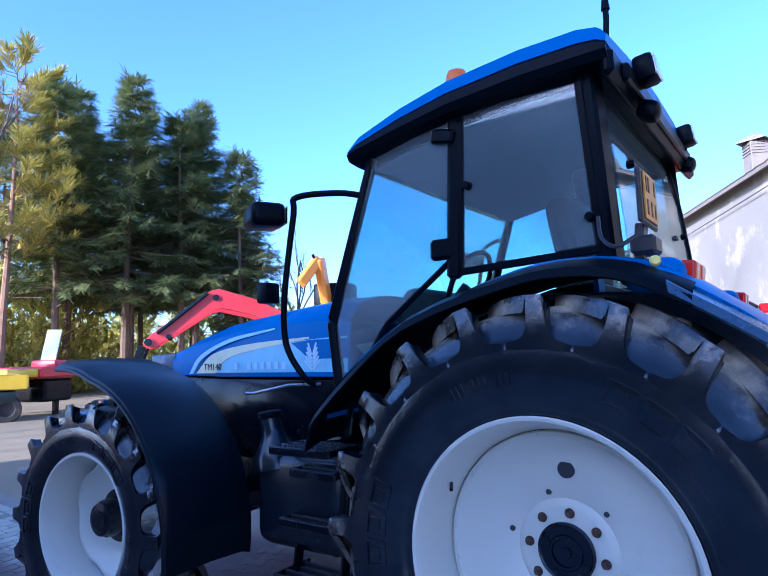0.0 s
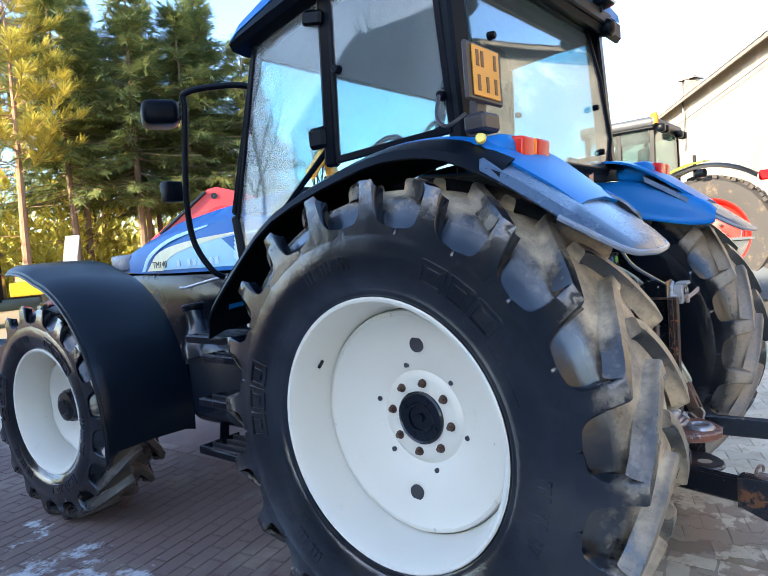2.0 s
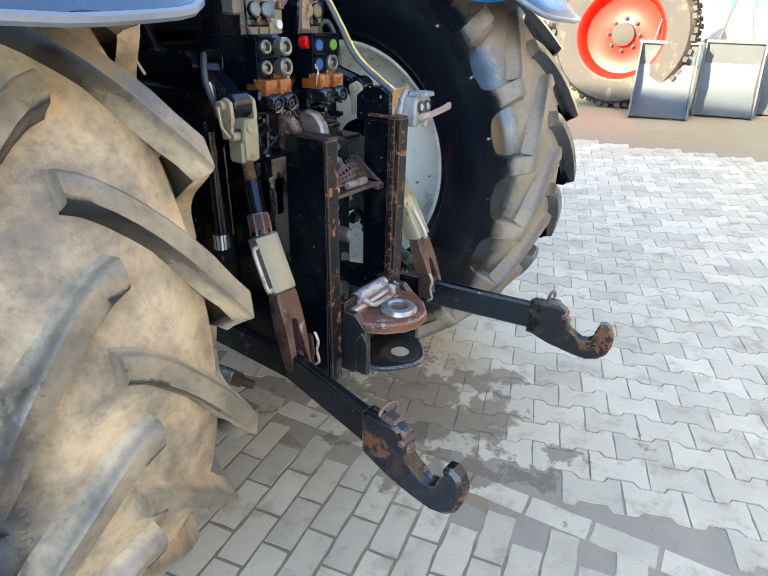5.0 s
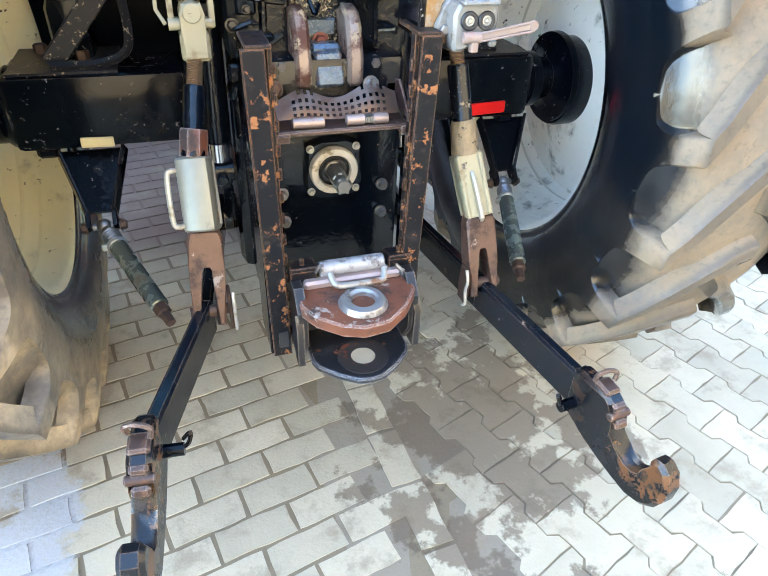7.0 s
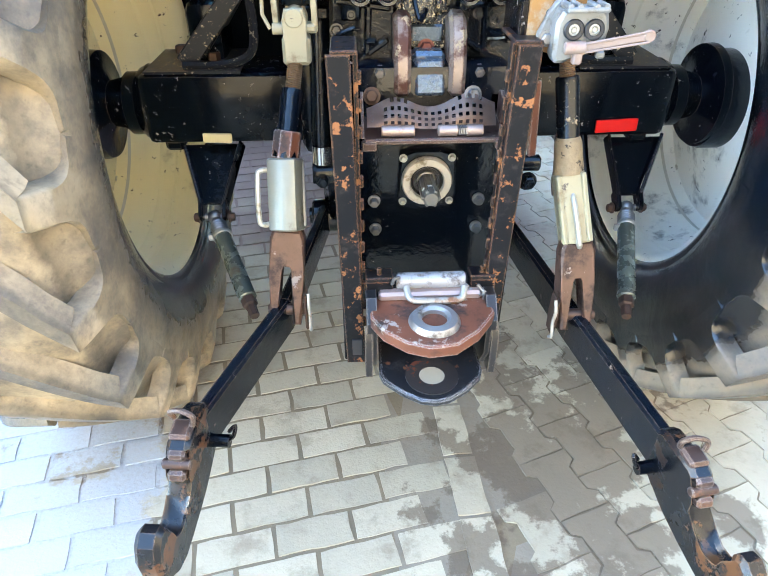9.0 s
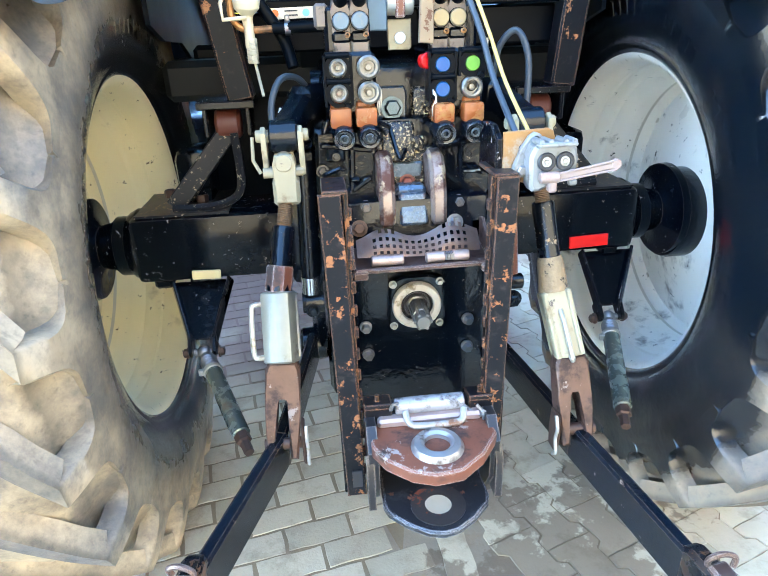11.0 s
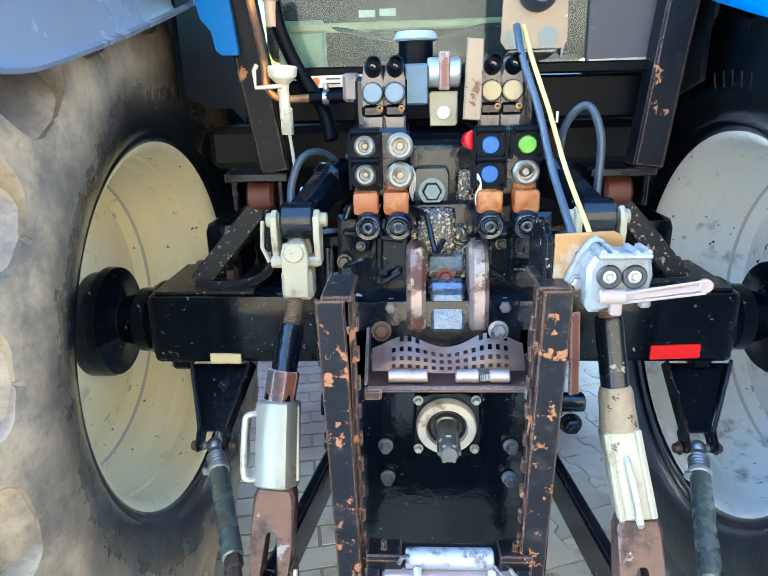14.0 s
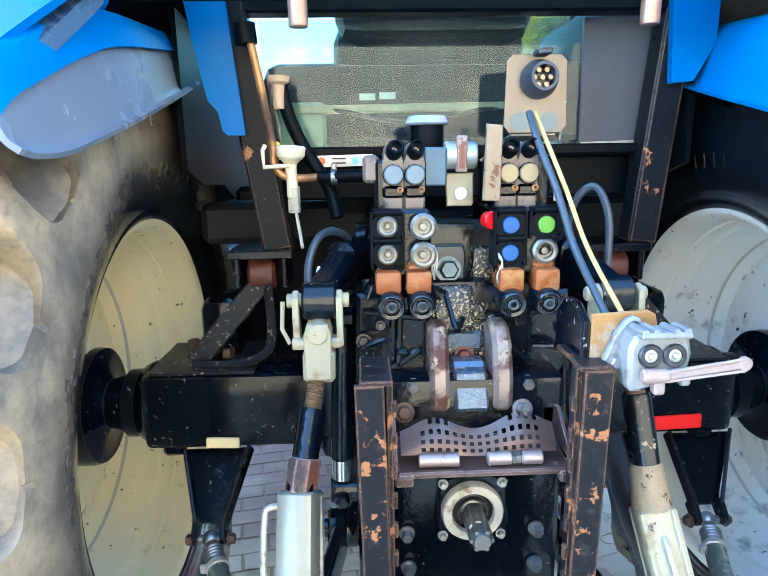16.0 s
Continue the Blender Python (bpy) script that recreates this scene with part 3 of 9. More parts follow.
def tyre_mesh(P, side):
    """Carcass and bar lugs about the x axis; side -1 or 1 is the outward way."""
    bm = M()
    prof = P["prof"]
    full = [(u, r) for u, r in prof] + [(-u * P["inner"], r) for u, r in prof[-2::-1]]
    seg = 120
    rings = [[bm.verts.new((side * u, -r * math.cos(2 * math.pi * k / seg), r * math.sin(2 * math.pi * k / seg))) for k in range(seg)] for u, r in full]
    for a, b in zip(rings, rings[1:]):
        for k in range(seg):
            j = (k + 1) % seg
            bm.faces.new((a[k], a[j], b[j], b[k]))
    n, R, W, foot = P["lugs"], P["R"], P["W"], P["foot"]
    rs, us = [r for u, r in prof], [u for u, r in prof]

    def wall(r):
        return float(np.interp(r, rs, us))

    def at(u, r, a):
        return Vector((side * u, -r * math.cos(a), r * math.sin(a)))
    rng = random.Random(P["lugs"])
    pitch = 2 * math.pi * R / n
    for half in (1, -1):
        for k in range(n):
            base = P["phase"] + 2 * math.pi * (k + (0.5 if half < 0 else 0.0)) / n
            secs = []
            jit = rng.uniform(-0.004, 0.004)
            for i in range(28):
                if i <= 9:
                    s = i / 9
                    u = -0.02 + (W + 0.02) * s
                    rb, rt = P["rb"] - 0.018 * s * s - 0.012, R + jit - 0.012 * s * s
                    th = base + P["sweep"] * (1 - s ** 1.45)
                    wt, wb = P["lw"] * (0.85 + 0.45 * s), P["lw"] * (1.45 + 0.4 * s)
                    ub, ut = u, u + (0.004 if i == 9 else 0)
                else:
                    # the end runs down the shoulder and spreads into a rounded pocket rim
                    q = 1 - (1 - (i - 9) / 18) ** 1.6
                    th = base - 0.03 * q
                    rt = R + jit - 0.012 + (foot - R + 0.012 - jit) * q
                    ut = (W + 0.004) + (wall(foot) + 0.0008 - W - 0.004) * (0.4 * q + 0.6 * (1 - (1 - q) ** 2.2)) + 0.002 * math.sin(math.pi * q)
                    ub, rb = ut - 0.045, rt - 0.016
                    f = min(1.0, max(0.0, (q - 0.12) / 0.74))
                    own = P["lw"] * (1.3 - 0.05 * q)
                    wt = own + 0.03 * q + (pitch * 1.0 - own - 0.03) * (1 - max(0.0, 1 - f ** 4.5) ** 0.30)
                    wb = wt + P["lw"] * 0.3 * (1 - f)
                slant = 1.22 if i < 8 else 1.0
                row = []
                for off, top in ((-wb, 0.0), (-wt * 0.7 - wb * 0.3, 0.3), (-wt, 0.85), (-wt + 0.012, 1.0), (wt - 0.012, 1.0), (wt, 0.85), (wt * 0.7 + wb * 0.3, 0.3), (wb, 0.0)):
                    a = th + off * slant / 2 / R
                    uu, rr = ub + (ut - ub) * top, rb + (rt - rb) * top
                    row.append(bm.verts.new((side * half * uu * (1 if half > 0 else P["inner"]), -rr * math.cos(a), rr * math.sin(a))))
                secs.append(row)
            for a, b in zip(secs, secs[1:]):
                for c in range(7):
                    bm.faces.new((a[c], a[c + 1], b[c + 1], b[c]))
            bm.faces.new(secs[0][::-1])
            bm.faces.new(secs[-1])
            # moulded ribs on the lug's end
            if half > 0:
                top, low = R - 0.20 * (R - foot), R - 0.55 * (R - foot)
                for da in (-1, 1):
                    tube(bm, [at(W + 0.0055, top, base - 0.006 + da * P["lw"] * 0.30 / R), at(W + 0.0065, (top + low) / 2, base - 0.012 + da * P["lw"] * 0.22 / R), at(wall(foot) * 0.5 + W * 0.5 + 0.005, low, base - 0.018)], 0.0026, 5)
                tube(bm, [at(W + 0.0055, top, base - 0.006 - P["lw"] * 0.36 / R), at(W + 0.0055, top, base - 0.006 + P["lw"] * 0.36 / R)], 0.0026, 5)
    # raised maker's marks as plain outlined blocks, size marks as short bars
    for k in range(3):
        for c in (-0.105, 0.0, 0.105):
            a0, r0 = 2 * math.pi * (k + 0.44) / 3 + c / P["mark"], P["mark"]
            w = 0.042 / r0
            for dr, da, hr, ha in ((P["tall"], 0, 0.005, w), (-P["tall"], 0, 0.005, w), (0, -w, P["tall"], 0.006 / r0), (0, w, P["tall"], 0.006 / r0)):
                block(bm, side, wall, r0 + dr, a0 + da, hr, ha, 0.0065)
            block(bm, side, wall, r0, a0, P["tall"] * 0.5, w * 0.5, 0.0045)
        for j in range(11):
            if j % 4 != 3:
                block(bm, side, wall, P["mark"] - 0.01, 2 * math.pi * (k + 0.80) / 3 + j * 0.022 / P["mark"], 0.020, 0.007 / P["mark"], 0.0045)
        for j in range(14):
            if j % 5 != 4:
                block(bm, side, wall, P["mark"] - 0.062, 2 * math.pi * (k + 0.15) / 3 + j * 0.015 / P["mark"], 0.010, 0.0045 / P["mark"], 0.0018)
    for k in range(46):
        a0 = 2 * math.pi * k / 46
        if k % 7 < 5:
            block(bm, -side, lambda r: wall(r) * P["inner"], P["mark"] - 0.02, a0 * 0.5, 0.017, 0.007 / P["mark"], 0.0018)
    return bm


def block(bm, side, wall, r, a, hr, ha, th):
    """A low raised block that follows the sidewall."""
    vs = []
    for lift_ in (-0.01, th):
        for rr, aa in ((r - hr, a - ha), (r + hr, a - ha), (r + hr, a + ha), (r - hr, a + ha)):
            vs.append(bm.verts.new((side * (wall(rr) + lift_), -rr * math.cos(aa), rr * math.sin(aa))))
    for f in ((4, 5, 6, 7), (0, 1, 5, 4), (1, 2, 6, 5), (2, 3, 7, 6), (3, 0, 4, 7)):
        bm.faces.new([vs[i] for i in f])


REAR = dict(R=0.872, W=0.243, rb=0.834, lugs=20, sweep=0.31, lw=0.048, foot=0.690, inner=0.97, mark=0.610, tall=0.036, phase=-0.03,
            prof=[(0.215, 0.462), (0.232, 0.478), (0.239, 0.490), (0.239, 0.498), (0.245, 0.503), (0.256, 0.525), (0.2665, 0.552), (0.274, 0.580), (0.2785, 0.610), (0.2800, 0.636), (0.2785, 0.660), (0.2758, 0.680), (0.2742, 0.690), (0.2722, 0.702), (0.258, 0.714), (0.238, 0.728), (0.221, 0.750), (0.207, 0.776), (0.190, 0.803), (0.1, 0.829), (0.0, 0.834)])
FRONT = dict(R=0.672, W=0.196, rb=0.632, lugs=18, sweep=0.34, lw=0.05, foot=0.532, inner=1.0, mark=0.468, tall=0.026, phase=0.0,
             prof=[(0.172, 0.372), (0.190, 0.386), (0.206, 0.412), (0.217, 0.440), (0.2225, 0.468), (0.2215, 0.495), (0.2190, 0.518), (0.2165, 0.532), (0.2145, 0.542), (0.195, 0.555), (0.168, 0.585), (0.145, 0.614), (0.08, 0.630), (0.0, 0.632)])


def rim_wheel(name, at, side, kind):
    """One wheel: hub with its tyre, rim, cap and bolts."""
    X = Vector((side, 0, 0))
    bm = M()
    P = REAR if kind == "rear" else FRONT
    if kind == "rear":
        lathe(bm, (0, 0, 0), X, [(0, -0.075), (0.135, -0.075), (0.14, -0.06), (0.14, -0.012), (0, -0.012)], 40)
    else:
        lathe(bm, (0, 0, 0), X, [(0, -0.15), (0.15, -0.15), (0.15, -0.05), (0, -0.05)], 40)
    hub = part(name, bm, BLACKGLOSS, TR, "", at)
    ty = part("tyre", tyre_mesh(P, side), (TYRE if side < 0 else TYRE_R) if kind == "rear" else FTYRE, hub, "black tractor tyre with muddy bar tread")
    ty.data.set_sharp_from_angle(angle=radians(52))
    bm = M()
    if kind == "rear":
        lathe(bm, (0, 0, 0), X, [(0.462, 0.222), (0.474, 0.230), (0.477, 0.236), (0.472, 0.241), (0.462, 0.238), (0.452, 0.222), (0.446, 0.19), (0.436, 0.165), (0.430, 0.11), (0.417, 0.075), (0.412, 0.02),
                                  ], 72)
    else:
        lathe(bm, (0, 0, 0), X, [(0.372, 0.178), (0.386, 0.186), (0.389, 0.19), (0.385, 0.195), (0.374, 0.192), (0.364, 0.175), (0.358, 0.15), (0.345, 0.12), (0.335, 0.05), (0.335, -0.06), (0.35, -0.12), (0.36, -0.17), (0.386, -0.19), (0.372, -0.18)], 64)
    part("rim", bm, RIMWHITE, hub, "white painted steel rim")
    if kind == "rear":
        bm = M()
        lathe(bm, (0, 0, 0), X, [(0.412, 0.02), (0.412, -0.015), (0.418, -0.028), (0.428, -0.050), (0.430, -0.075), (0.436, -0.082), (0.441, -0.090), (0.441, -0.125), (0.446, -0.132), (0.446, -0.18), (0.452, -0.205), (0.466, -0.218), (0.477, -0.222), (0.477, -0.214), (0.462, -0.20)], 72)
        part("inner_rim", bm, RIMCREAM if side < 0 else RIMINNER, hub, "inner rim tinted for warm bounce light" if side < 0 else "white inner rim")
        bm = M()
        lathe(bm, (0, 0, 0), X, [(0.411, 0.030), (0.392, 0.060), (0.335, 0.040), (0.281, 0.029), (0.2, 0.0), (0.175, -0.012), (0.12, -0.012)], 72)
        part("disc_back", bm, RIMCREAM if side < 0 else RIMINNER, hub)
    # disc with its holes
    holes = []
    if kind == "rear":
        holes = [(0.281, 85, 0.029), (0.281, -95, 0.029)] + [(0.2, 105 - 60 * k, 0.0095) for k in range(6)]
        ring = [(0.412, 0.050), (0.406, 0.066), (0.392, 0.068), (0.375, 0.058), (0.335, 0.046), (0.281, 0.035), (0.235, 0.022), (0.2, 0.006), (0.175, -0.006), (0.16, 0.004), (0.148, 0.008), (0.10, 0.008), (0.0, 0.008)]
    else:
        ring = [(0.338, -0.01), (0.33, 0.0), (0.31, 0.0), (0.27, -0.035), (0.22, -0.055), (0.17, -0.065), (0.12, -0.065), (0.0, -0.065)]
    bm = M()
    lathe(bm, (0, 0, 0), X, ring, 96)
    if kind == "front":
        for v in bm.verts:
            r = math.hypot(v.co.y, v.co.z)
            if r > 0.26:
                w = 0.5 + 0.5 * math.cos(6 * math.atan2(v.co.z, v.co.y) + 0.6)
                k = 1 - 0.026 * (r - 0.26) / 0.078 * max(0, w - 0.45) / 0.55 / r
                v.co.y *= k
                v.co.z *= k
    part("wheel_disc", bm, RIMWHITE, hub)
    for r, a, hr in holes:
        bm = M()
        h0 = next(h1 + (h2 - h1) * (r1 - r) / (r1 - r2) for (r1, h1), (r2, h2) in zip(ring, ring[1:]) if r2 <= r <= r1)
        c = Vector((side * (h0 + 0.006), -r * math.cos(radians(a)), r * math.sin(radians(a))))
        lathe(bm, c, X, [(0, -0.001), (hr, -0.001), (hr * 1.03, -0.008)], 20)
        part("disc_hole", bm, DARKBAR, hub)
    if kind == "rear":
        bm = M()
        lathe(bm, (0, 0, 0), X, [(0.099, 0.0), (0.099, 0.017), (0.093, 0.022), (0.088, 0.018), (0.06, 0.018), (0.056, 0.024), (0.048, 0.024), (0.045, 0.016), (0.02, 0.016), (0.017, 0.026), (0, 0.027)], 40)
        for k in range(4):
            hexbolt(bm, (side * 0.018, 0.074 * math.cos(k * 1.571 + 0.5), 0.074 * math.sin(k * 1.571 + 0.5)), X, 0.008, 0.01)
        part("hub_cap", bm, BLACKGLOSS, hub, "black hub cap")
        for k in range(8):
            a = radians(45 * k + 37)
            bm = M()
            c = Vector((side * 0.006, -0.131 * math.cos(a), 0.131 * math.sin(a)))
            hexbolt(bm, c, X, 0.0125, 0.022)
            cyl(bm, c, c + X * 0.024, 0.008, seg=10)
            part("wheel_bolt", bm, BOLT, hub)
        for k in range(8):
            a = radians(45 * k + 9)
            bm = M()
            cyl(bm, (side * 0.055, -0.395 * math.cos(a), 0.395 * math.sin(a)), (side * 0.072, -0.395 * math.cos(a), 0.395 * math.sin(a)), 0.011, 0.007, 10)
            part("rivet", bm, RIMWHITE, hub)
        bm = M()
        a = radians(150)
        d = Vector((0, -math.cos(a), math.sin(a)))
        cyl(bm, d * 0.425 + X * 0.13, d * 0.40 + X * 0.17, 0.007, seg=8)
        part("valve", bm, BLACK, hub)
    else:
        bm = M()
        lathe(bm, (0, 0, 0), X, [(0.105, -0.07), (0.105, 0.03), (0.095, 0.05), (0.09, 0.07), (0.05, 0.075), (0.045, 0.09), (0, 0.092)], 32)
        for k in range(10):
            a = 2 * math.pi * k / 10
            hexbolt(bm, (side * 0.045, 0.09 * math.cos(a), 0.09 * math.sin(a)), X, 0.009, 0.014)
        part("hub_cap", bm, BLACKGLOSS, hub, "black hub with planet gears")
    return hub


rim_wheel("rear_wheel", pose(-0.918, 0, 0.872), -1, "rear")
rim_wheel("rear_wheel", pose(0.93, 0, 0.872), 1, "rear")
rim_wheel("front_wheel", pose(-1.045, 2.62, 0.672, 0, 0, 4.9), -1, "front")
rim_wheel("front_wheel", pose(1.045, 2.62, 0.672, 0, 0, 4.9), 1, "front")

# ---- body ----
def rear_fender(s):
    """The blue mudguard with its grey plastic lip; s is -1 on the left."""
    arc = [(1.05, 1.28), (1.02, 1.36), (0.80, 1.56), (0.53, 1.72), (0.12, 1.835), (-0.11, 1.855), (-0.30, 1.83), (-0.42, 1.775), (-0.57, 1.675), (-0.63, 1.628), (-0.665, 1.60)]
    bm = M()
    rows = []
    for y, z in arc:
        top = 0.012 if -0.45 < y < 0.2 else 0.0
        e = min(1.0, max(0.0, (-0.42 - y) / 0.3))
        rows.append([(s * (0.56 + 0.12 * e), y, z + top), (s * (0.75 + 0.04 * e), y, z + top + 0.012), (s * (0.95 - 0.02 * e), y, z + top), (s * (1.0 - 0.02 * e), y, z - 0.012)])
    sheet(bm, list(zip(*[smooth([q[k] for q in rows], 3) for k in range(4)])), 0.012)
    shell = part("fender", bm, BLUE, TR, "blue painted rear fender")
    bm = M()
    lip = [(1.03, 1.25), (1.00, 1.32), (0.80, 1.50), (0.53, 1.69), (0.12, 1.81), (-0.11, 1.835), (-0.30, 1.80), (-0.47, 1.712)]
    rows = []
    for y, z in lip:
        q = max(0, (0.0 - y) / 0.8) ** 1.5
        inner = 0.985
        rows.append([(s * (inner), y, z + 0.02 + 0.03 * q), (s * 1.03, y, z + 0.012 + 0.01 * q), (s * 1.085, y, z - 0.015), (s * 1.10, y, z - 0.045)])
    sheet(bm, list(zip(*[smooth([q[k] for q in rows], 3) for k in range(4)])), 0.01)
    part("fender_lip", bm, PLASTIC, shell, "black plastic fender lip")
    # rounded rear tip, one surface with the lip
    bm = M()
    rows = []
    line = smooth([Vector((0, y, z)) for y, z in ((-0.40, 1.757), (-0.47, 1.712), (-0.57, 1.645), (-0.69, 1.56), (-0.80, 1.478), (-0.84, 1.448))], 4)
    for k, p in enumerate(line):
        t = k / (len(line) - 1)
        e = max(0.0, (t - 0.5) / 0.5)
        h = math.sqrt(max(0.02, 1 - e ** 2.3))
        a, b = 0.585 + 0.10 * t * t, 1.10 - 0.02 * t
        mid, half = (a + b) / 2 + 0.01 * t, (b - a) / 2 * h
        u = 1 - 0.9 * e
        rows.append([(s * (mid + half * f), p.y + 0.25 * dz * u, p.z + dz * u) for f, dz in ((-1.0, -0.03), (-0.97, 0.0), (-0.6, 0.018), (0.0, 0.022), (0.6, 0.012), (0.92, -0.01), (1.0, -0.045))])
    sheet(bm, rows, 0.01)
    part("fender_tip", bm, surf("glossy_grey_plastic", (0.035, 0.065, 0.11), 0.28, var=0.1, scale=3, dirt=(0.16, 0.15, 0.14), damount=0.05, bump=0.06, spec=0.6), shell, "glossy black plastic fender tip")
    # pale border: the light reflected along the tip's edge, put into its colour
    bm = M()
    rim = [r[0] for r in rows[11:]] + [r[-1] for r in rows[:9:-1]]
    tube(bm, [Vector(q) + Vector((0, 0, -0.004)) for q in rim], 0.009, 8)
    part("tip_edge", bm, GREYTRIM, shell, "rolled edge paled for its reflection")
    # inner skirt of the lip, seen from behind; the left one's grey paints reflected sky
    bm = M()
    rows = []
    for y, lo, hi in ((0.12, 1.67, 1.78), (-0.05, 1.625, 1.765), (-0.34, 1.555, 1.74), (-0.5, 1.52, 1.69), (-0.60, 1.50, 1.645), (-0.68, 1.495, 1.60), (-0.72, 1.50, 1.56)):
        rows.append([(s * 0.575, y, lo), (s * 0.59, y, lo + 0.012), (s * 0.60, y, (lo + hi) / 2), (s * 0.625, y, hi - 0.01), (s * 0.66, y, hi)])
    sheet(bm, [smooth(r, 3) for r in zip(*[smooth([q[k] for q in rows], 3) for k in range(5)])], 0.008)
    part("fender_skirt", bm, GREYTRIM if s < 0 else BLUE, shell, "inner fender skirt greyed for reflected sky" if s < 0 else "blue inner fender panel")
    # black liner under the fender and the dark inner wall of the wheel arch
    if s < 0:
        bm = M()
        flap = [[(s * 0.593, q[2][1], q[2][2] + 0.3 * (q[4][2] - q[2][2])), (s * 0.603, q[2][1], q[2][2] + 0.6 * (q[4][2] - q[2][2])), (s * 0.619, q[3][1], q[3][2] + 0.004), (s * 0.658, q[4][1], q[4][2] + 0.006)] for q in rows]
        sheet(bm, list(zip(*[smooth([q[k] for q in flap], 3) for k in range(4)])), 0.004)
        part("fender_flange", bm, BLUE, shell)
    bm = M()
    rows = []
    for y, z in [(1.07, 1.21)] + [(y, z) for y, z in arc[:-4]]:
        rows.append([(s * 0.57, y, z - 0.022), (s * 0.80, y, z - 0.018), (s * 0.98, y, z - 0.03), (s * 1.075, y, z - 0.06)])
    sheet(bm, list(zip(*[smooth([q[k] for q in rows], 3) for k in range(4)])), 0.006)
    part("fender_liner", bm, PLASTIC, shell, "black fender liner")
    bm = M()
    plate(bm, [(1.03, 1.26), (1.0, 1.34), (0.79, 1.53), (0.52, 1.69), (0.12, 1.80), (-0.02, 1.81), (-0.02, 1.46), (0.12, 1.42), (0.35, 1.41), (0.7, 1.28), (0.95, 1.20)], 0.012, Matrix(((0, 0, 1, s * 0.59), (1, 0, 0, 0), (0, 1, 0, 0), (0, 0, 0, 1))))
    part("arch_wall", bm, PLASTIC, shell)
    bm = M()
    plate(bm, [(-0.475, 1.9), (-0.565, 1.9), (-0.54, 1.72), (-0.518, 1.61), (-0.497, 1.585), (-0.490, 1.545), (-0.478, 1.535), (-0.44, 1.535)] if s < 0 else [(0.50, 1.9), (0.61, 1.9), (0.61, 1.72), (0.565, 1.64), (0.515, 1.635)], 0.02, Matrix(((1, 0, 0, 0), (0, 0, 1, -0.05), (0, 1, 0, 0), (0, 0, 0, 1))))
    part("cab_cheek", bm, BLUE, shell)
    # tail lamp
    bm = M()
    box(bm, (s * 0.79, -0.34, 1.785), (0.34, 0.19, 0.11), (0, 0, 0), 0.048, 4)
    lampb = part("tail_lamp", bm, BLUE, TR, "blue tail lamp housing with coloured lenses")
    for x, w_, mt in ((0.858, 0.085, AMBERRED), (0.805, 0.024, ORANGELENS), (0.745, 0.098, REDLENS)):
        bm = M()
        box(bm, (s * x, -0.432, 1.782), (w_ + 0.001, 0.055, 0.09), (6, 0, 0), 0.011, 3)
        part("lens", bm, mt, lampb, {"orange_lens": "orange lamp lens", "amber_red_lens": "orange-red lamp lens", "red_lens": "red lamp lens"}[mt.name])
    bm = M()
    cyl(bm, (s * 0.985, -0.36, 1.822), (s * 0.999, -0.364, 1.824), 0.018, 0.016, 20, 0.003)
    part("side_marker", bm, surf("marker_yellow", (0.75, 0.62, 0.12), 0.3), shell, "round yellow marker")


rear_fender(-1)
rear_fender(1)


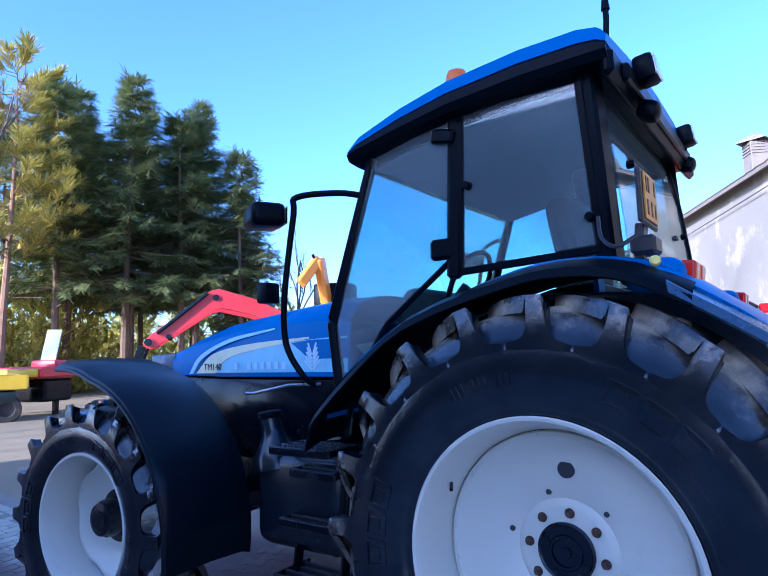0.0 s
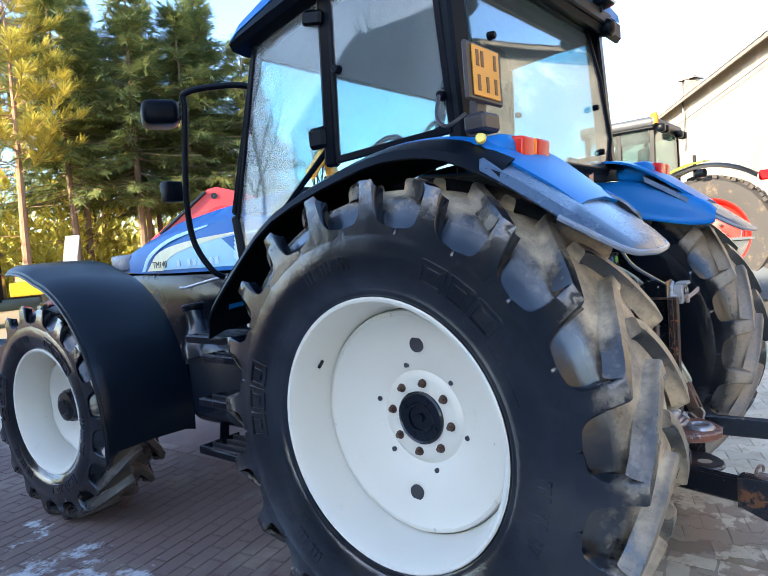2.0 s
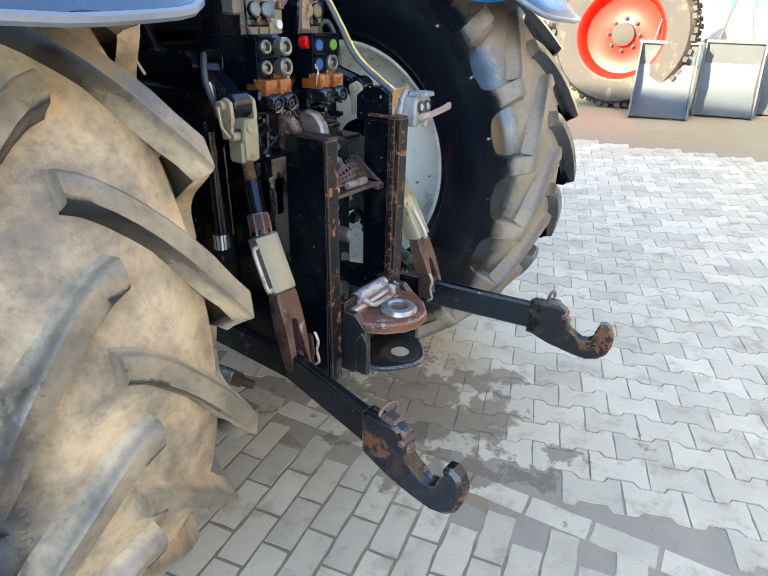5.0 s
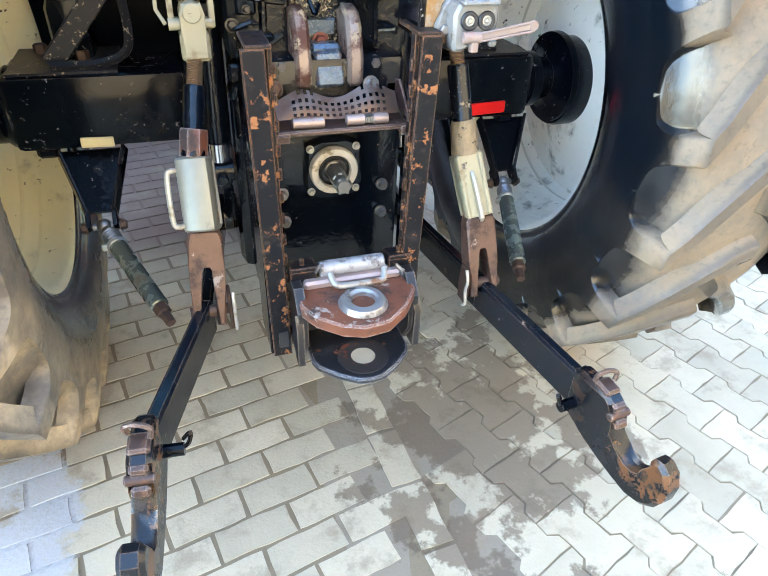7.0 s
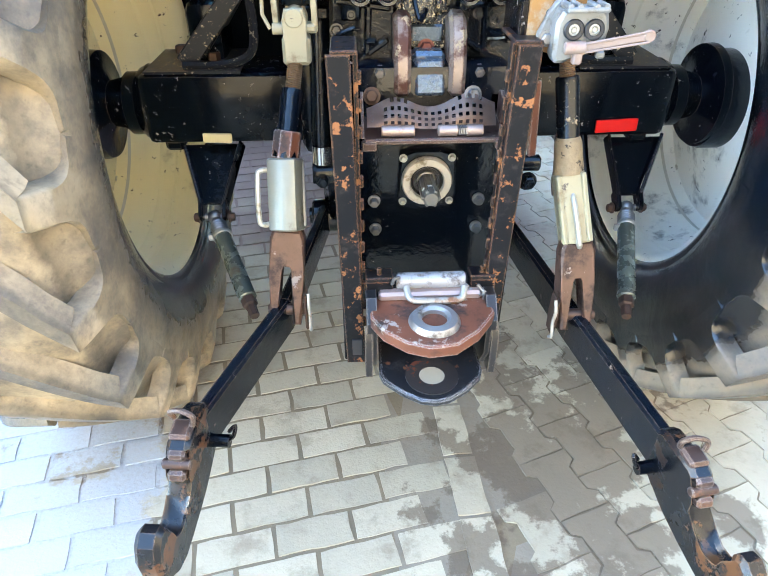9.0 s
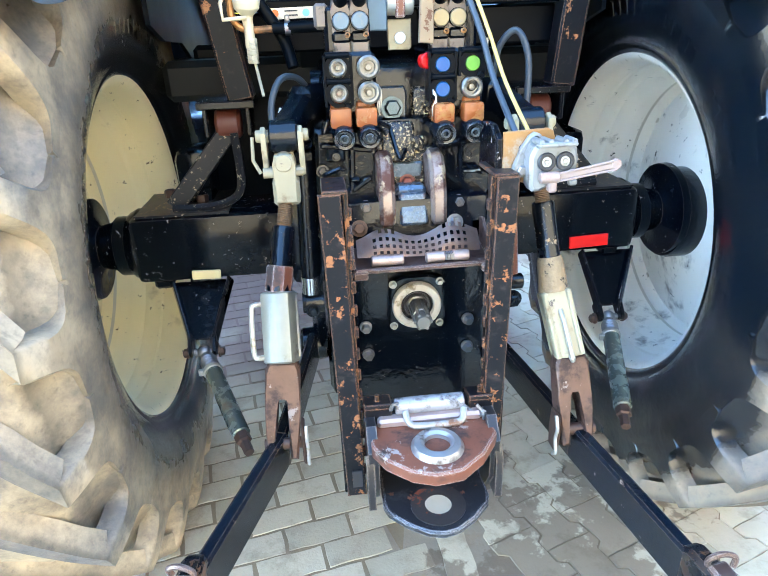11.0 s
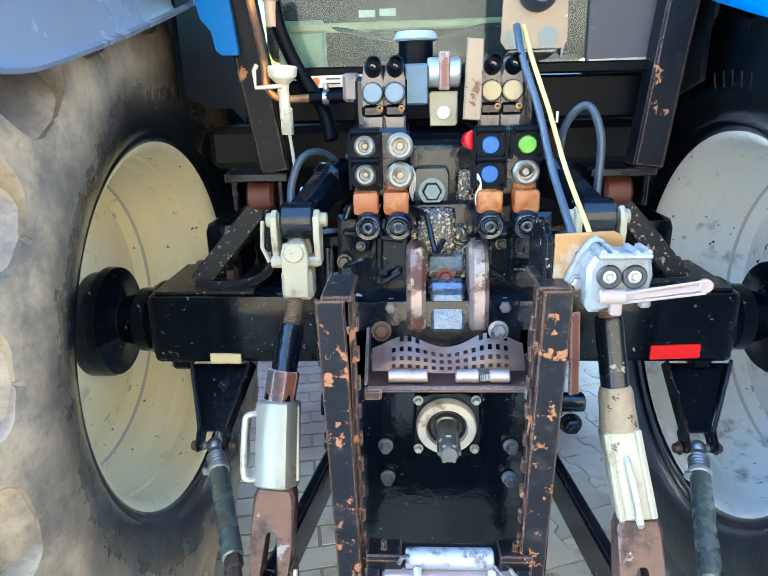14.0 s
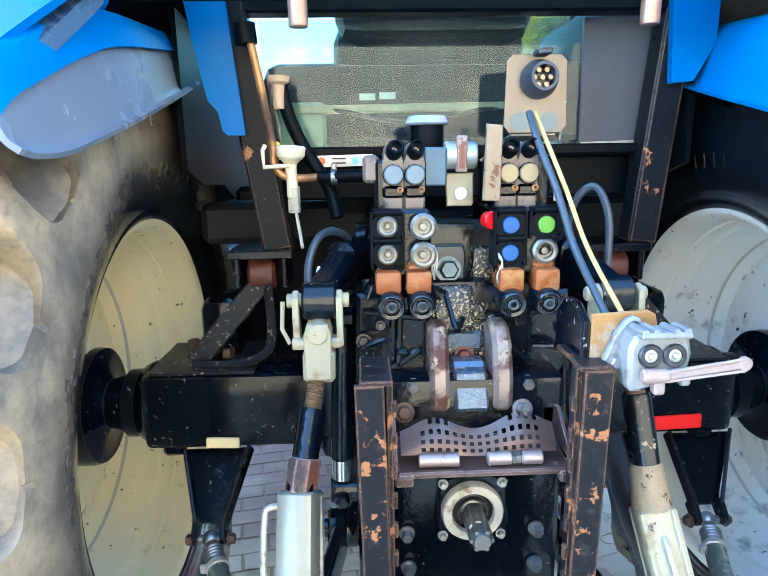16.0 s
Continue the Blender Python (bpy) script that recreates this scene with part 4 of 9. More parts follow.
def cab():
    # roof shell
    bm = M()
    ys = [(0.95, 2.47, 2.51), (0.89, 2.485, 2.575), (0.66, 2.53, 2.665), (0.42, 2.57, 2.725), (0.1, 2.595, 2.76), (-0.13, 2.60, 2.76), (-0.20, 2.60, 2.74), (-0.235, 2.60, 2.69)]
    rows = []
    for y, lo, hi in ys:
        lo += 0.35 * (hi - lo)
        rows.append([(-0.83, y, lo), (-0.885, y, lo + 0.004), (-0.87, y, (lo + hi) / 2 + 0.01), (-0.80, y, hi - 0.01), (-0.4, y, hi + 0.035), (0, y, hi + 0.045), (0.4, y, hi + 0.035), (0.80, y, hi - 0.01), (0.87, y, (lo + hi) / 2 + 0.01), (0.885, y, lo + 0.004), (0.83, y, lo)])
    sheet(bm, rows)
    for r in (rows[0], rows[-1]):
        bm.faces.new([bm.verts.new(p) for p in r])
    bmesh.ops.remove_doubles(bm, verts=bm.verts, dist=0.0005)
    roof = part("roof", bm, BLUE, TR, "blue cab roof")
    bm = M()
    rows = []
    for y, lo, hi in ys:
        r = [(0.883, lo + 0.35 * (hi - lo) - 0.003), (0.888, lo + 0.01), (0.87, lo - 0.02), (0.80, lo - 0.03), (0, lo - 0.035)]
        rows.append([(-x, y, z) for x, z in r] + [(x, y, z) for x, z in r[-2::-1]])
    sheet(bm, rows, 0.01)
    beam(bm, (-0.87, ys[-1][0] + 0.01, 2.575), (0.87, ys[-1][0] + 0.01, 2.575), 0.05, 0.11, 0.02)
    part("roof_lining", bm, PLASTIC, roof, "black roof underside")
    bm = M()
    sheet(bm, [[(x, y, lo - 0.050 - 0.008 * (abs(x) > 0.6)) for x in (-0.775, -0.6, 0.0, 0.6, 0.775)] for y, lo, hi in ys[1:-2]], 0.008)
    part("headliner", bm, surf("grey_headliner", (0.36, 0.39, 0.40), 0.8, var=0.08, bump=0.2), TR, "pale grey cab headliner")
    for s in (-1, 1):
        for nm, a, b, w_, h in (("front_pillar", (s * 0.80, 1.13, 1.72), (s * 0.785, 0.87, 2.48), 0.05, 0.045), ("door_post", (s * 0.80, 0.455, 1.86), (s * 0.79, 0.425, 2.57), 0.05, 0.06),
                                ("rear_pillar", (s * 0.76, -0.17, 1.84), (s * 0.755, -0.13, 2.58), 0.10, 0.075), ("door_sill_post", (s * 0.80, 1.06, 1.17), (s * 0.80, 1.13, 1.72), 0.05, 0.05)):
            bm = M()
            beam(bm, a, b, w_, h, 0.012)
            part(nm, bm, PLASTIC, TR)
        # glass: door (reaching down to the step) and side window
        bm = M()
        plate(bm, [(1.10, 1.70), (0.855, 2.47), (0.45, 2.55), (0.47, 1.92), (0.80, 1.68), (0.98, 1.45), (1.03, 1.19), (1.06, 1.20)], 0.006, Matrix(((0, 0, 1, s * 0.805), (1, 0, 0, 0), (0, 1, 0, 0), (0, 0, 0, 1))))
        g = part("door_glass", bm, SIDEGLASS, TR, "tinted cab door glass")
        g.visible_shadow = False
        bm = M()
        plate(bm, [(0.43, 1.90), (0.40, 2.56), (-0.10, 2.55), (-0.14, 1.93)], 0.006, Matrix(((0, 0, 1, s * 0.80), (1, 0, 0, 0), (0, 1, 0, 0), (0, 0, 0, 1))))
        g = part("side_window", bm, SIDEGLASS, TR, "tinted cab side window")
        g.visible_shadow = False
        bm = M()
        fr = [(0.425, 1.885), (0.395, 2.575), (-0.105, 2.565), (-0.15, 1.91)]
        for (y1, z1), (y2, z2) in zip(fr, fr[1:] + fr[:1]):
            beam(bm, (s * 0.80, y1, z1), (s * 0.80, y2, z2), 0.022, 0.03, 0.004)
        part("window_frame", bm, PLASTIC, TR)
        bm = M()
        dr = [(1.11, 1.70), (0.865, 2.475), (0.455, 2.565)]
        for (y1, z1), (y2, z2) in zip(dr, dr[1:]):
            beam(bm, (s * 0.808, y1, z1), (s * 0.808, y2, z2), 0.018, 0.024, 0.004)
        tube(bm, [(s * 0.812, 0.47, 1.93), (s * 0.812, 0.80, 1.69), (s * 0.812, 0.98, 1.45), (s * 0.812, 1.06, 1.2), (s * 0.812, 1.08, 1.18), (s * 0.812, 1.13, 1.7)], 0.013, 6)
        part("door_frame", bm, PLASTIC, TR)
        bm = M()
        box(bm, (s * 0.825, 0.50, 1.985), (0.04, 0.10, 0.09), (0, 0, 0), 0.015)
        part("door_handle", bm, PLASTIC, TR)
        bm = M()
        box(bm, (s * 0.825, 0.47, 2.47), (0.035, 0.11, 0.06), (12, 0, 0), 0.01)
        part("door_hinge", bm, PLASTIC, TR)
        for y, z in ((0.37, 2.24), (-0.12, 2.03)):
            bm = M()
            cyl(bm, (s * 0.803, y, z), (s * 0.835, y, z), 0.02, 0.016, 16, 0.003)
            part("window_latch", bm, PLASTIC, TR)
        bm = M()
        tube(bm, [(s * 0.78, 0.92, 2.30), (s * 0.86, 1.03, 2.32), (s * 0.985, 1.18, 2.30), (s * 0.985, 1.20, 2.22), (s * 0.98, 1.27, 1.85), (s * 0.955, 1.29, 1.62), (s * 0.92, 1.22, 1.47), (s * 0.86, 1.2, 1.42)], 0.015, 10, 5)
        arm = part("mirror_arm", bm, PLASTIC, TR, "bent black mirror arm")
        bm = M()
        box(bm, (s * 1.02, 1.36, 2.23), (0.20, 0.17, 0.115), (0, 0, 62 if s < 0 else -14), 0.035, 3)
        mm = part("mirror_housing", bm, PLASTIC, arm, "black mirror housing")
        bm = M()
        box(bm, (s * 1.0, 1.36, 1.86), (0.09, 0.07, 0.10), (0, 0, 0), 0.012, 2)
        part("lower_mirror", bm, PLASTIC, arm)
        bm = M()
        box(bm, (s * 1.02 + (0.078 if s < 0 else 0.02), 1.36 - (0.042 if s < 0 else 0.085), 2.23), (0.16, 0.006, 0.085), (0, 0, 62 if s < 0 else -14), 0.002)
        part("mirror_glass", bm, MIRROR, mm)
    # windscreen, rear window, floor and the dark things inside
    bm = M()
    sheet(bm, [[(-0.79, 1.12, 1.72), (0.79, 1.12, 1.72)], [(-0.775, 0.865, 2.47), (0.775, 0.865, 2.47)]], 0.006)
    part("windscreen", bm, GLASS, TR).visible_shadow = False
    bm = M()
    sheet(bm, [[(-0.69, -0.222, 1.82), (0.60, -0.222, 1.82)], [(-0.72, -0.222, 1.98), (0.66, -0.222, 1.98)], [(-0.70, -0.19, 2.3), (0.64, -0.19, 2.3)], [(-0.66, -0.145, 2.56), (0.60, -0.145, 2.56)]], 0.006)
    g = part("rear_window", bm, GLASS, TR, "large tinted rear window")
    g.visible_shadow = False
    bm = M()
    edge = [(-0.69, -0.224, 1.815), (0.60, -0.224, 1.815), (0.665, -0.224, 1.98), (0.645, -0.192, 2.3), (0.605, -0.147, 2.565)]
    tube(bm, edge, 0.011, 8)
    tube(bm, [(-0.69, -0.2, 1.80), (0.62, -0.2, 1.80)], 0.022, 8)
    part("rear_window_seal", bm, PLASTIC, g)
    for x, z in ((0.45, 2.12), (-0.30, 1.87), (0.50, 1.90), (-0.62, 2.25)):
        bm = M()
        cyl(bm, (x, -0.215, z), (x, -0.245, z), 0.017, 0.014, 14, 0.003)
        part("window_knob", bm, PLASTIC, g)
    bm = M()
    box(bm, (0, 0.72, 1.30), (1.3, 0.85, 0.12), (0, 0, 0), 0.02)
    box(bm, (0, 0.33, 1.48), (0.55, 0.3, 0.3), (0, 0, 0), 0.05)
    part("cab_floor", bm, INTERIOR, TR)
    bm = M()
    box(bm, (0, 0.45, 1.09), (1.14, 0.06, 0.62), (0, 0, 0), 0.015)
    part("cab_underbody", bm, PLASTIC, TR, "black crossmember under the cab")
    bm = M()
    box(bm, (0, 0.42, 1.74), (0.5, 0.5, 0.16), (0, 0, 0), 0.05, 2)
    box(bm, (0, 0.17, 2.02), (0.48, 0.14, 0.55), (-10, 0, 0), 0.06, 2)
    box(bm, (0, 0.11, 2.34), (0.28, 0.09, 0.18), (-10, 0, 0), 0.04, 2)
    part("seat", bm, INTERIOR, TR, "dark cab seat")
    bm = M()
    box(bm, (0, 1.02, 1.68), (0.5, 0.28, 0.45), (15, 0, 0), 0.06, 2)
    part("dashboard", bm, INTERIOR, TR)
    bm = M()
    tube(bm, [(0.2 * math.cos(a * math.pi / 8), 0.80 - 0.09 * math.sin(a * math.pi / 8), 1.93 + 0.17 * math.sin(a * math.pi / 8)) for a in range(17)], 0.015, 8)
    cyl(bm, (0, 0.82, 1.92), (0, 0.98, 1.75), 0.03)
    part("steering_wheel", bm, INTERIOR, TR)
    bm = M()
    box(bm, (0.52, 0.42, 1.75), (0.2, 0.6, 0.25), (0, 0, 0), 0.05, 2)
    for k in range(4):
        cyl(bm, (0.46 + 0.04 * k, 0.45, 1.85), (0.46 + 0.04 * k, 0.50, 2.02), 0.008)
        cyl(bm, (0.46 + 0.04 * k, 0.497, 2.0), (0.46 + 0.04 * k, 0.505, 2.04), 0.016)
    part("console", bm, INTERIOR, TR)
    # beacon
    bm = M()
    lathe(bm, (-0.62, 0.5, 2.72), (0, 0, 1), [(0.055, 0), (0.055, 0.03), (0.05, 0.035)], 20)
    bc = part("beacon", bm, PLASTIC, TR)
    bm = M()
    lathe(bm, (-0.62, 0.5, 2.75), (0, 0, 1), [(0.05, 0), (0.05, 0.07), (0.042, 0.095), (0.02, 0.105), (0, 0.106)], 20)
    part("beacon_lens", bm, ORANGELENS, bc, "orange beacon lens")
    bm = M()
    tube(bm, [(-0.78, -0.21, 2.66), (-0.79, -0.22, 2.76), (-0.79, -0.22, 2.84)], 0.011, 8)
    cyl(bm, (-0.79, -0.22, 2.80), (-0.79, -0.22, 2.87), 0.016, 0.009, 10)
    part("aerial", bm, PLASTIC, TR)
    # rear work lamps on their dark rail
    bm = M()
    beam(bm, (-0.74, -0.26, 2.57), (0.66, -0.25, 2.585), 0.03, 0.07, 0.008)
    part("lamp_rail", bm, PLASTIC, TR)
    for x, y, z in ((-0.56, -0.30, 2.625), (0.52, -0.27, 2.675)):
        bm = M()
        box(bm, (x, y, z), (0.125, 0.08, 0.105), (-8, 0, 0), 0.02, 2)
        beam(bm, (x - 0.03, y + 0.01, 2.59), (x - 0.03, y + 0.01, z - 0.035), 0.02, 0.03)
        wl = part("work_lamp", bm, PLASTIC, TR, "black square work lamp")
        bm = M()
        box(bm, (x, y - 0.04, z + 0.002), (0.105, 0.012, 0.085), (-8, 0, 0), 0.01)
        part("lamp_glass", bm, CLEARLENS, wl)
        bm = M()
        box(bm, (x + 0.09, y + 0.02, z - 0.13), (0.10, 0.09, 0.08), (20, 10, 0), 0.03, 2)
        part("lower_lamp", bm, PLASTIC, wl)
    # number plate holder with lamp
    bm = M()
    box(bm, (-0.89, -0.33, 2.04), (0.235, 0.016, 0.185), (0, 0, 0), 0.008)
    box(bm, (-0.90, -0.32, 1.885), (0.11, 0.08, 0.06), (0, 0, 0), 0.01)
    beam(bm, (-0.90, -0.30, 1.84), (-0.90, -0.31, 1.96), 0.06, 0.03)
    tube(bm, [(-0.98, -0.31, 1.91), (-1.0, -0.25, 1.88), (-0.98, -0.2, 1.92), (-0.93, -0.18, 2.0)], 0.007, 6, 4)
    ph = part("plate_holder", bm, surf("plate_frame", (0.025, 0.020, 0.020), 0.45), TR, "brown-black plate holder")
    bm = M()
    box(bm, (-0.888, -0.341, 2.043), (0.172, 0.006, 0.158), (0, 0, 0), 0.002)
    pl = part("number_plate", bm, PLATEY, ph, "orange-yellow number plate")
    for x, z, w_ in ((-0.946, 2.082, 0.017), (-0.916, 2.082, 0.017), (-0.833, 2.082, 0.017), (-0.942, 2.005, 0.017), (-0.887, 2.005, 0.017), (-0.833, 2.005, 0.017)):
        bm = M()
        box(bm, (x, -0.3445, z), (w_, 0.003, 0.050), (0, 0, 0), 0)
        part("number_bar", bm, surf("plate_print", (0.12, 0.05, 0.015), 0.5, bump=0), pl)


cab()


def hood():
    """Blue bonnet, black engine side, front axle, mudguards, tank and steps."""
    bm = M()
    secs = [(1.30, 1.44, 1.88, 0.46), (1.6, 1.44, 1.88, 0.46), (1.95, 1.44, 1.85, 0.455), (2.4, 1.44, 1.80, 0.445), (2.8, 1.45, 1.70, 0.43), (3.05, 1.46, 1.62, 0.40), (3.17, 1.48, 1.56, 0.33)]
    rows = []
    for y, lo, hi, w_ in secs:
        h = hi - lo
        rows.append([(-w_, y, lo), (-w_ - 0.004, y, lo + 0.45 * h), (-w_ + 0.02, y, lo + 0.72 * h), (-w_ + 0.12, y, lo + 0.93 * h), (-0.15, y, hi + 0.015), (0, y, hi + 0.02), (0.15, y, hi + 0.015), (w_ - 0.12, y, lo + 0.93 * h), (w_ - 0.02, y, lo + 0.72 * h), (w_ + 0.004, y, lo + 0.45 * h), (w_, y, lo)])
    sheet(bm, rows)
    bm.faces.new([bm.verts.new(p) for p in rows[-1]])
    bmesh.ops.remove_doubles(bm, verts=bm.verts, dist=0.0005)
    hd = part("bonnet", bm, BLUE, TR, "blue engine bonnet")
    for s in (-1, 1):
        X = s * 0.462
        # pale sweep with the model number, light blue field and leaf emblem shapes
        bm = M()
        top = smooth([(X, 2.60, 1.465), (X, 2.45, 1.565), (X, 2.1, 1.625), (X, 1.6, 1.65), (X, 1.32, 1.66)], 5)
        lowr = [Vector((X, p.y, 1.465)) for p in top]
        sheet(bm, [top, lowr], 0.004)
        dec = part("decal", bm, surf("decal_blue", (0.30, 0.58, 0.72), 0.35, bump=0), hd, "pale blue bonnet decal")
        bm = M()
        pale = smooth([(X, 2.62, 1.462), (X, 2.45, 1.585), (X, 2.1, 1.64), (X, 1.6, 1.665)], 5)
        pale2 = smooth([(X, 2.42, 1.462), (X, 2.30, 1.555), (X, 2.0, 1.61), (X, 1.6, 1.655)], 5)
        sheet(bm, [[p + Vector((s * 0.003, 0, 0)) for p in pale], [p + Vector((s * 0.003, 0, 0)) for p in pale2]], 0.003)
        part("decal_sweep", bm, surf("decal_cream", (0.70, 0.72, 0.50), 0.35, bump=0), dec)
        bm = M()
        a = smooth([(X + s * 0.001, 2.70, 1.46), (X + s * 0.001, 2.58, 1.58), (X - s * 0.012, 2.3, 1.68), (X - s * 0.02, 1.9, 1.73)], 5)
        b = smooth([(X + s * 0.001, 2.66, 1.46), (X + s * 0.001, 2.55, 1.565), (X - s * 0.008, 2.3, 1.655), (X - s * 0.02, 1.9, 1.72)], 5)
        sheet(bm, [a, b], 0.004)
        part("bonnet_stripe", bm, surf("light_blue", (0.35, 0.62, 0.85), 0.3, bump=0), hd)
        # maker's word as plain blocks
        for k, w_ in enumerate((0.11, 0.0, 0.05, 0.05, 0.05, 0.05, 0.05, 0.05)):
            if w_:
                bm = M()
                box(bm, (X + s * 0.005, 2.22 - 0.06 * k, 1.505), (0.004, 0.034, 0.042), (0, 0, 0), 0)
                part("word_block", bm, surf("pale_print", (0.50, 0.68, 0.80), 0.4, bump=0), dec)
        bm = M()
        for k in range(5):
            beam(bm, (X + s * 0.004, 1.58, 1.48 + 0.02 * k), (X + s * 0.004, 1.58 + 0.05 - 0.006 * k, 1.53 + 0.025 * k), 0.003, 0.012, 0)
            beam(bm, (X + s * 0.004, 1.57, 1.48 + 0.02 * k), (X + s * 0.004, 1.57 - 0.05 + 0.006 * k, 1.53 + 0.025 * k), 0.003, 0.012, 0)
        part("leaf_mark", bm, surf("leaf_blue", (0.55, 0.75, 0.85), 0.4, bump=0), dec)
        cu = bpy.data.curves.new("model_text", "FONT")
        cu.body, cu.size, cu.extrude, cu.align_x = "TM140", 0.062, 0.001, "LEFT"
        tx = new("model_text_raw", cu)
        deps = bpy.context.evaluated_depsgraph_get()
        me = bpy.data.meshes.new_from_object(tx.evaluated_get(deps))
        bpy.data.objects.remove(tx)
        me.materials.clear()
        me.materials.append(DARKBAR)
        ob = new("model_text", me)
        ob.parent = dec
        ob.matrix_basis = Matrix.Translation((X + s * 0.009, 2.535 if s < 0 else 2.33, 1.482)) @ Matrix.Rotation(-math.pi / 2 if s < 0 else math.pi / 2, 4, "Z") @ Matrix.Rotation(math.pi / 2, 4, "X")
        bm = M()
        box(bm, (s * 0.385, 3.06, 1.535), (0.09, 0.24, 0.12), (0, 0, s * -8), 0.02, 2)
        part("head_lamp", bm, GREYTRIM, hd, "grey corner lamp")
    bm = M()
    box(bm, (0, 2.25, 1.19), (0.84, 1.85, 0.52), (0, 0, 0), 0.05, 2)
    part("engine_side", bm, BLACK, TR, "black engine side panel")
    bm = M()
    box(bm, (0, 2.0, 0.80), (0.5, 2.6, 0.45), (0, 0, 0), 0.05, 2)
    part("engine_sump", bm, BLACK, TR)
    bm = M()
    box(bm, (0, 0.6, 0.85), (0.5, 1.5, 0.6), (0, 0, 0), 0.05, 2)
    part("transmission_case", bm, BLACK, TR)
    bm = M()
    cyl(bm, (-0.95, 2.62, 0.66), (0.95, 2.62, 0.66), 0.10, seg=20)
    box(bm, (0, 2.62, 0.66), (0.5, 0.35, 0.3), (0, 0, 0), 0.05, 2)
    part("front_axle", bm, BLACK, TR)
    for s in (-1, 1):
        # front mudguard: a broad curved sheet with an edge roll
        bm = M()
        rows, edge = [], []
        for k in range(19):
            a = radians(-9 + 113 * k / 18)
            r = 0.84 if k < 15 else 0.84 + 0.02 * (k - 14)
            y, z = 2.62 - r * math.cos(a), 0.672 + r * math.sin(a)
            rows.append([(s * 0.74, y, z - 0.01), (s * 0.80, y, z + 0.008), (s * 1.0, y, z + 0.014), (s * 1.21, y, z + 0.006), (s * 1.26, y, z - 0.02), (s * 1.27, y, z - 0.05)])
            edge.append((s * 1.268, y, z - 0.045))
        sheet(bm, rows, 0.006)
        tube(bm, edge, 0.011, 6)
        mg = part("front_mudguard", bm, surf("matt_black_plastic", (0.003, 0.006, 0.011), 0.32, var=0.12, scale=2.5, bump=0.08, bscale=200, spec=0.22), TR, "broad black front mudguard")
        for x, a in ((0.85, 95), (1.05, 97)):
            bm = M()
            hexbolt(bm, (s * x, 2.62 - 0.852 * math.cos(radians(a)), 0.675 + 0.852 * math.sin(radians(a))), (0, 0, 1), 0.012, 0.012)
            part("mudguard_bolt", bm, BLACK, mg)
    # fuel tank with filler neck, steps
    bm = M()
    box(bm, (-0.70, 1.29, 0.880), (0.42, 0.57, 0.46), (0, 0, 0), 0.075, 4)
    lathe(bm, (-0.825, 1.475, 1.02), (-0.10, 0.16, 1), [(0.125, 0.0), (0.115, 0.06), (0.085, 0.11), (0.060, 0.15), (0.052, 0.19), (0.050, 0.25), (0, 0.25)], 28)
    tank = part("fuel_tank", bm, surf("moulded_plastic", (0.004, 0.007, 0.012), 0.26, var=0.15, scale=3, bump=0.08, bscale=200, spec=0.5), TR, "black moulded fuel tank with a filler neck")
    bm = M()
    lathe(bm, (-0.848, 1.513, 1.255), (-0.05, 0.08, 1), [(0, 0), (0.058, 0), (0.060, 0.008), (0.057, 0.011), (0.060, 0.014), (0.060, 0.026), (0.052, 0.033), (0, 0.034)], 24)
    part("filler_cap", bm, PLASTIC, tank)
    bm = M()
    cyl(bm, (-0.56, 1.36, 1.12), (-0.56, 1.36, 1.25), 0.055, seg=24, chamfer=0.008)
    fl = part("oil_filter", bm, RIMWHITE, TR, "white oil filter canister")
    bm = M()
    cyl(bm, (-0.56, 1.36, 1.25), (-0.56, 1.36, 1.30), 0.045, seg=20, chamfer=0.006)
    part("filter_head", bm, BLACK, fl)
    for y, z, d in ((1.16, 1.135, 0.36), (1.08, 1.045, 0.26), (1.12, 0.825, 0.32), (1.14, 0.575, 0.36)):
        bm = M()
        for e in (-1, 1):
            beam(bm, (-0.78, y + e * d / 2, z), (-1.02, y + e * d / 2, z), 0.012, 0.030, 0.003)
        beam(bm, (-1.02, y - d / 2, z - 0.004), (-1.02, y + d / 2, z - 0.004), 0.012, 0.034, 0.003)
        st = part("step", bm, BLACK, TR, "black serrated step")
        n = int(d / 0.022)
        saw = [(-d / 2, -0.011), (d / 2, -0.011)] + [(d / 2 - d * q / n / 2, 0.017 if q % 2 else 0.009) for q in range(2 * n + 1)]
        for k in range(4):
            bm = M()
            plate(bm, saw, 0.012, flank(-0.82 - 0.0633 * k, y, z))
            part("tread_bar", bm, surf("worn_tread", (0.006, 0.008, 0.011), 0.3, 0.3, edge=(0.42, 0.42, 0.42), ewidth=0.004), st, "serrated bar with bright worn teeth")
    bm = M()
    for y in (0.99, 1.27):
        beam(bm, (-0.83, y, 1.13), (-0.90, y + 0.02, 0.56), 0.012, 0.05)
    part("step_bracket", bm, BLACK, TR)
    bm = M()
    tube(bm, [(-0.48, 1.50, 1.40), (-0.62, 1.62, 1.40), (-0.70, 1.80, 1.36), (-0.70, 1.86, 1.36)], 0.009, 8)
    part("grab_handle", bm, STEEL, TR)


hood()

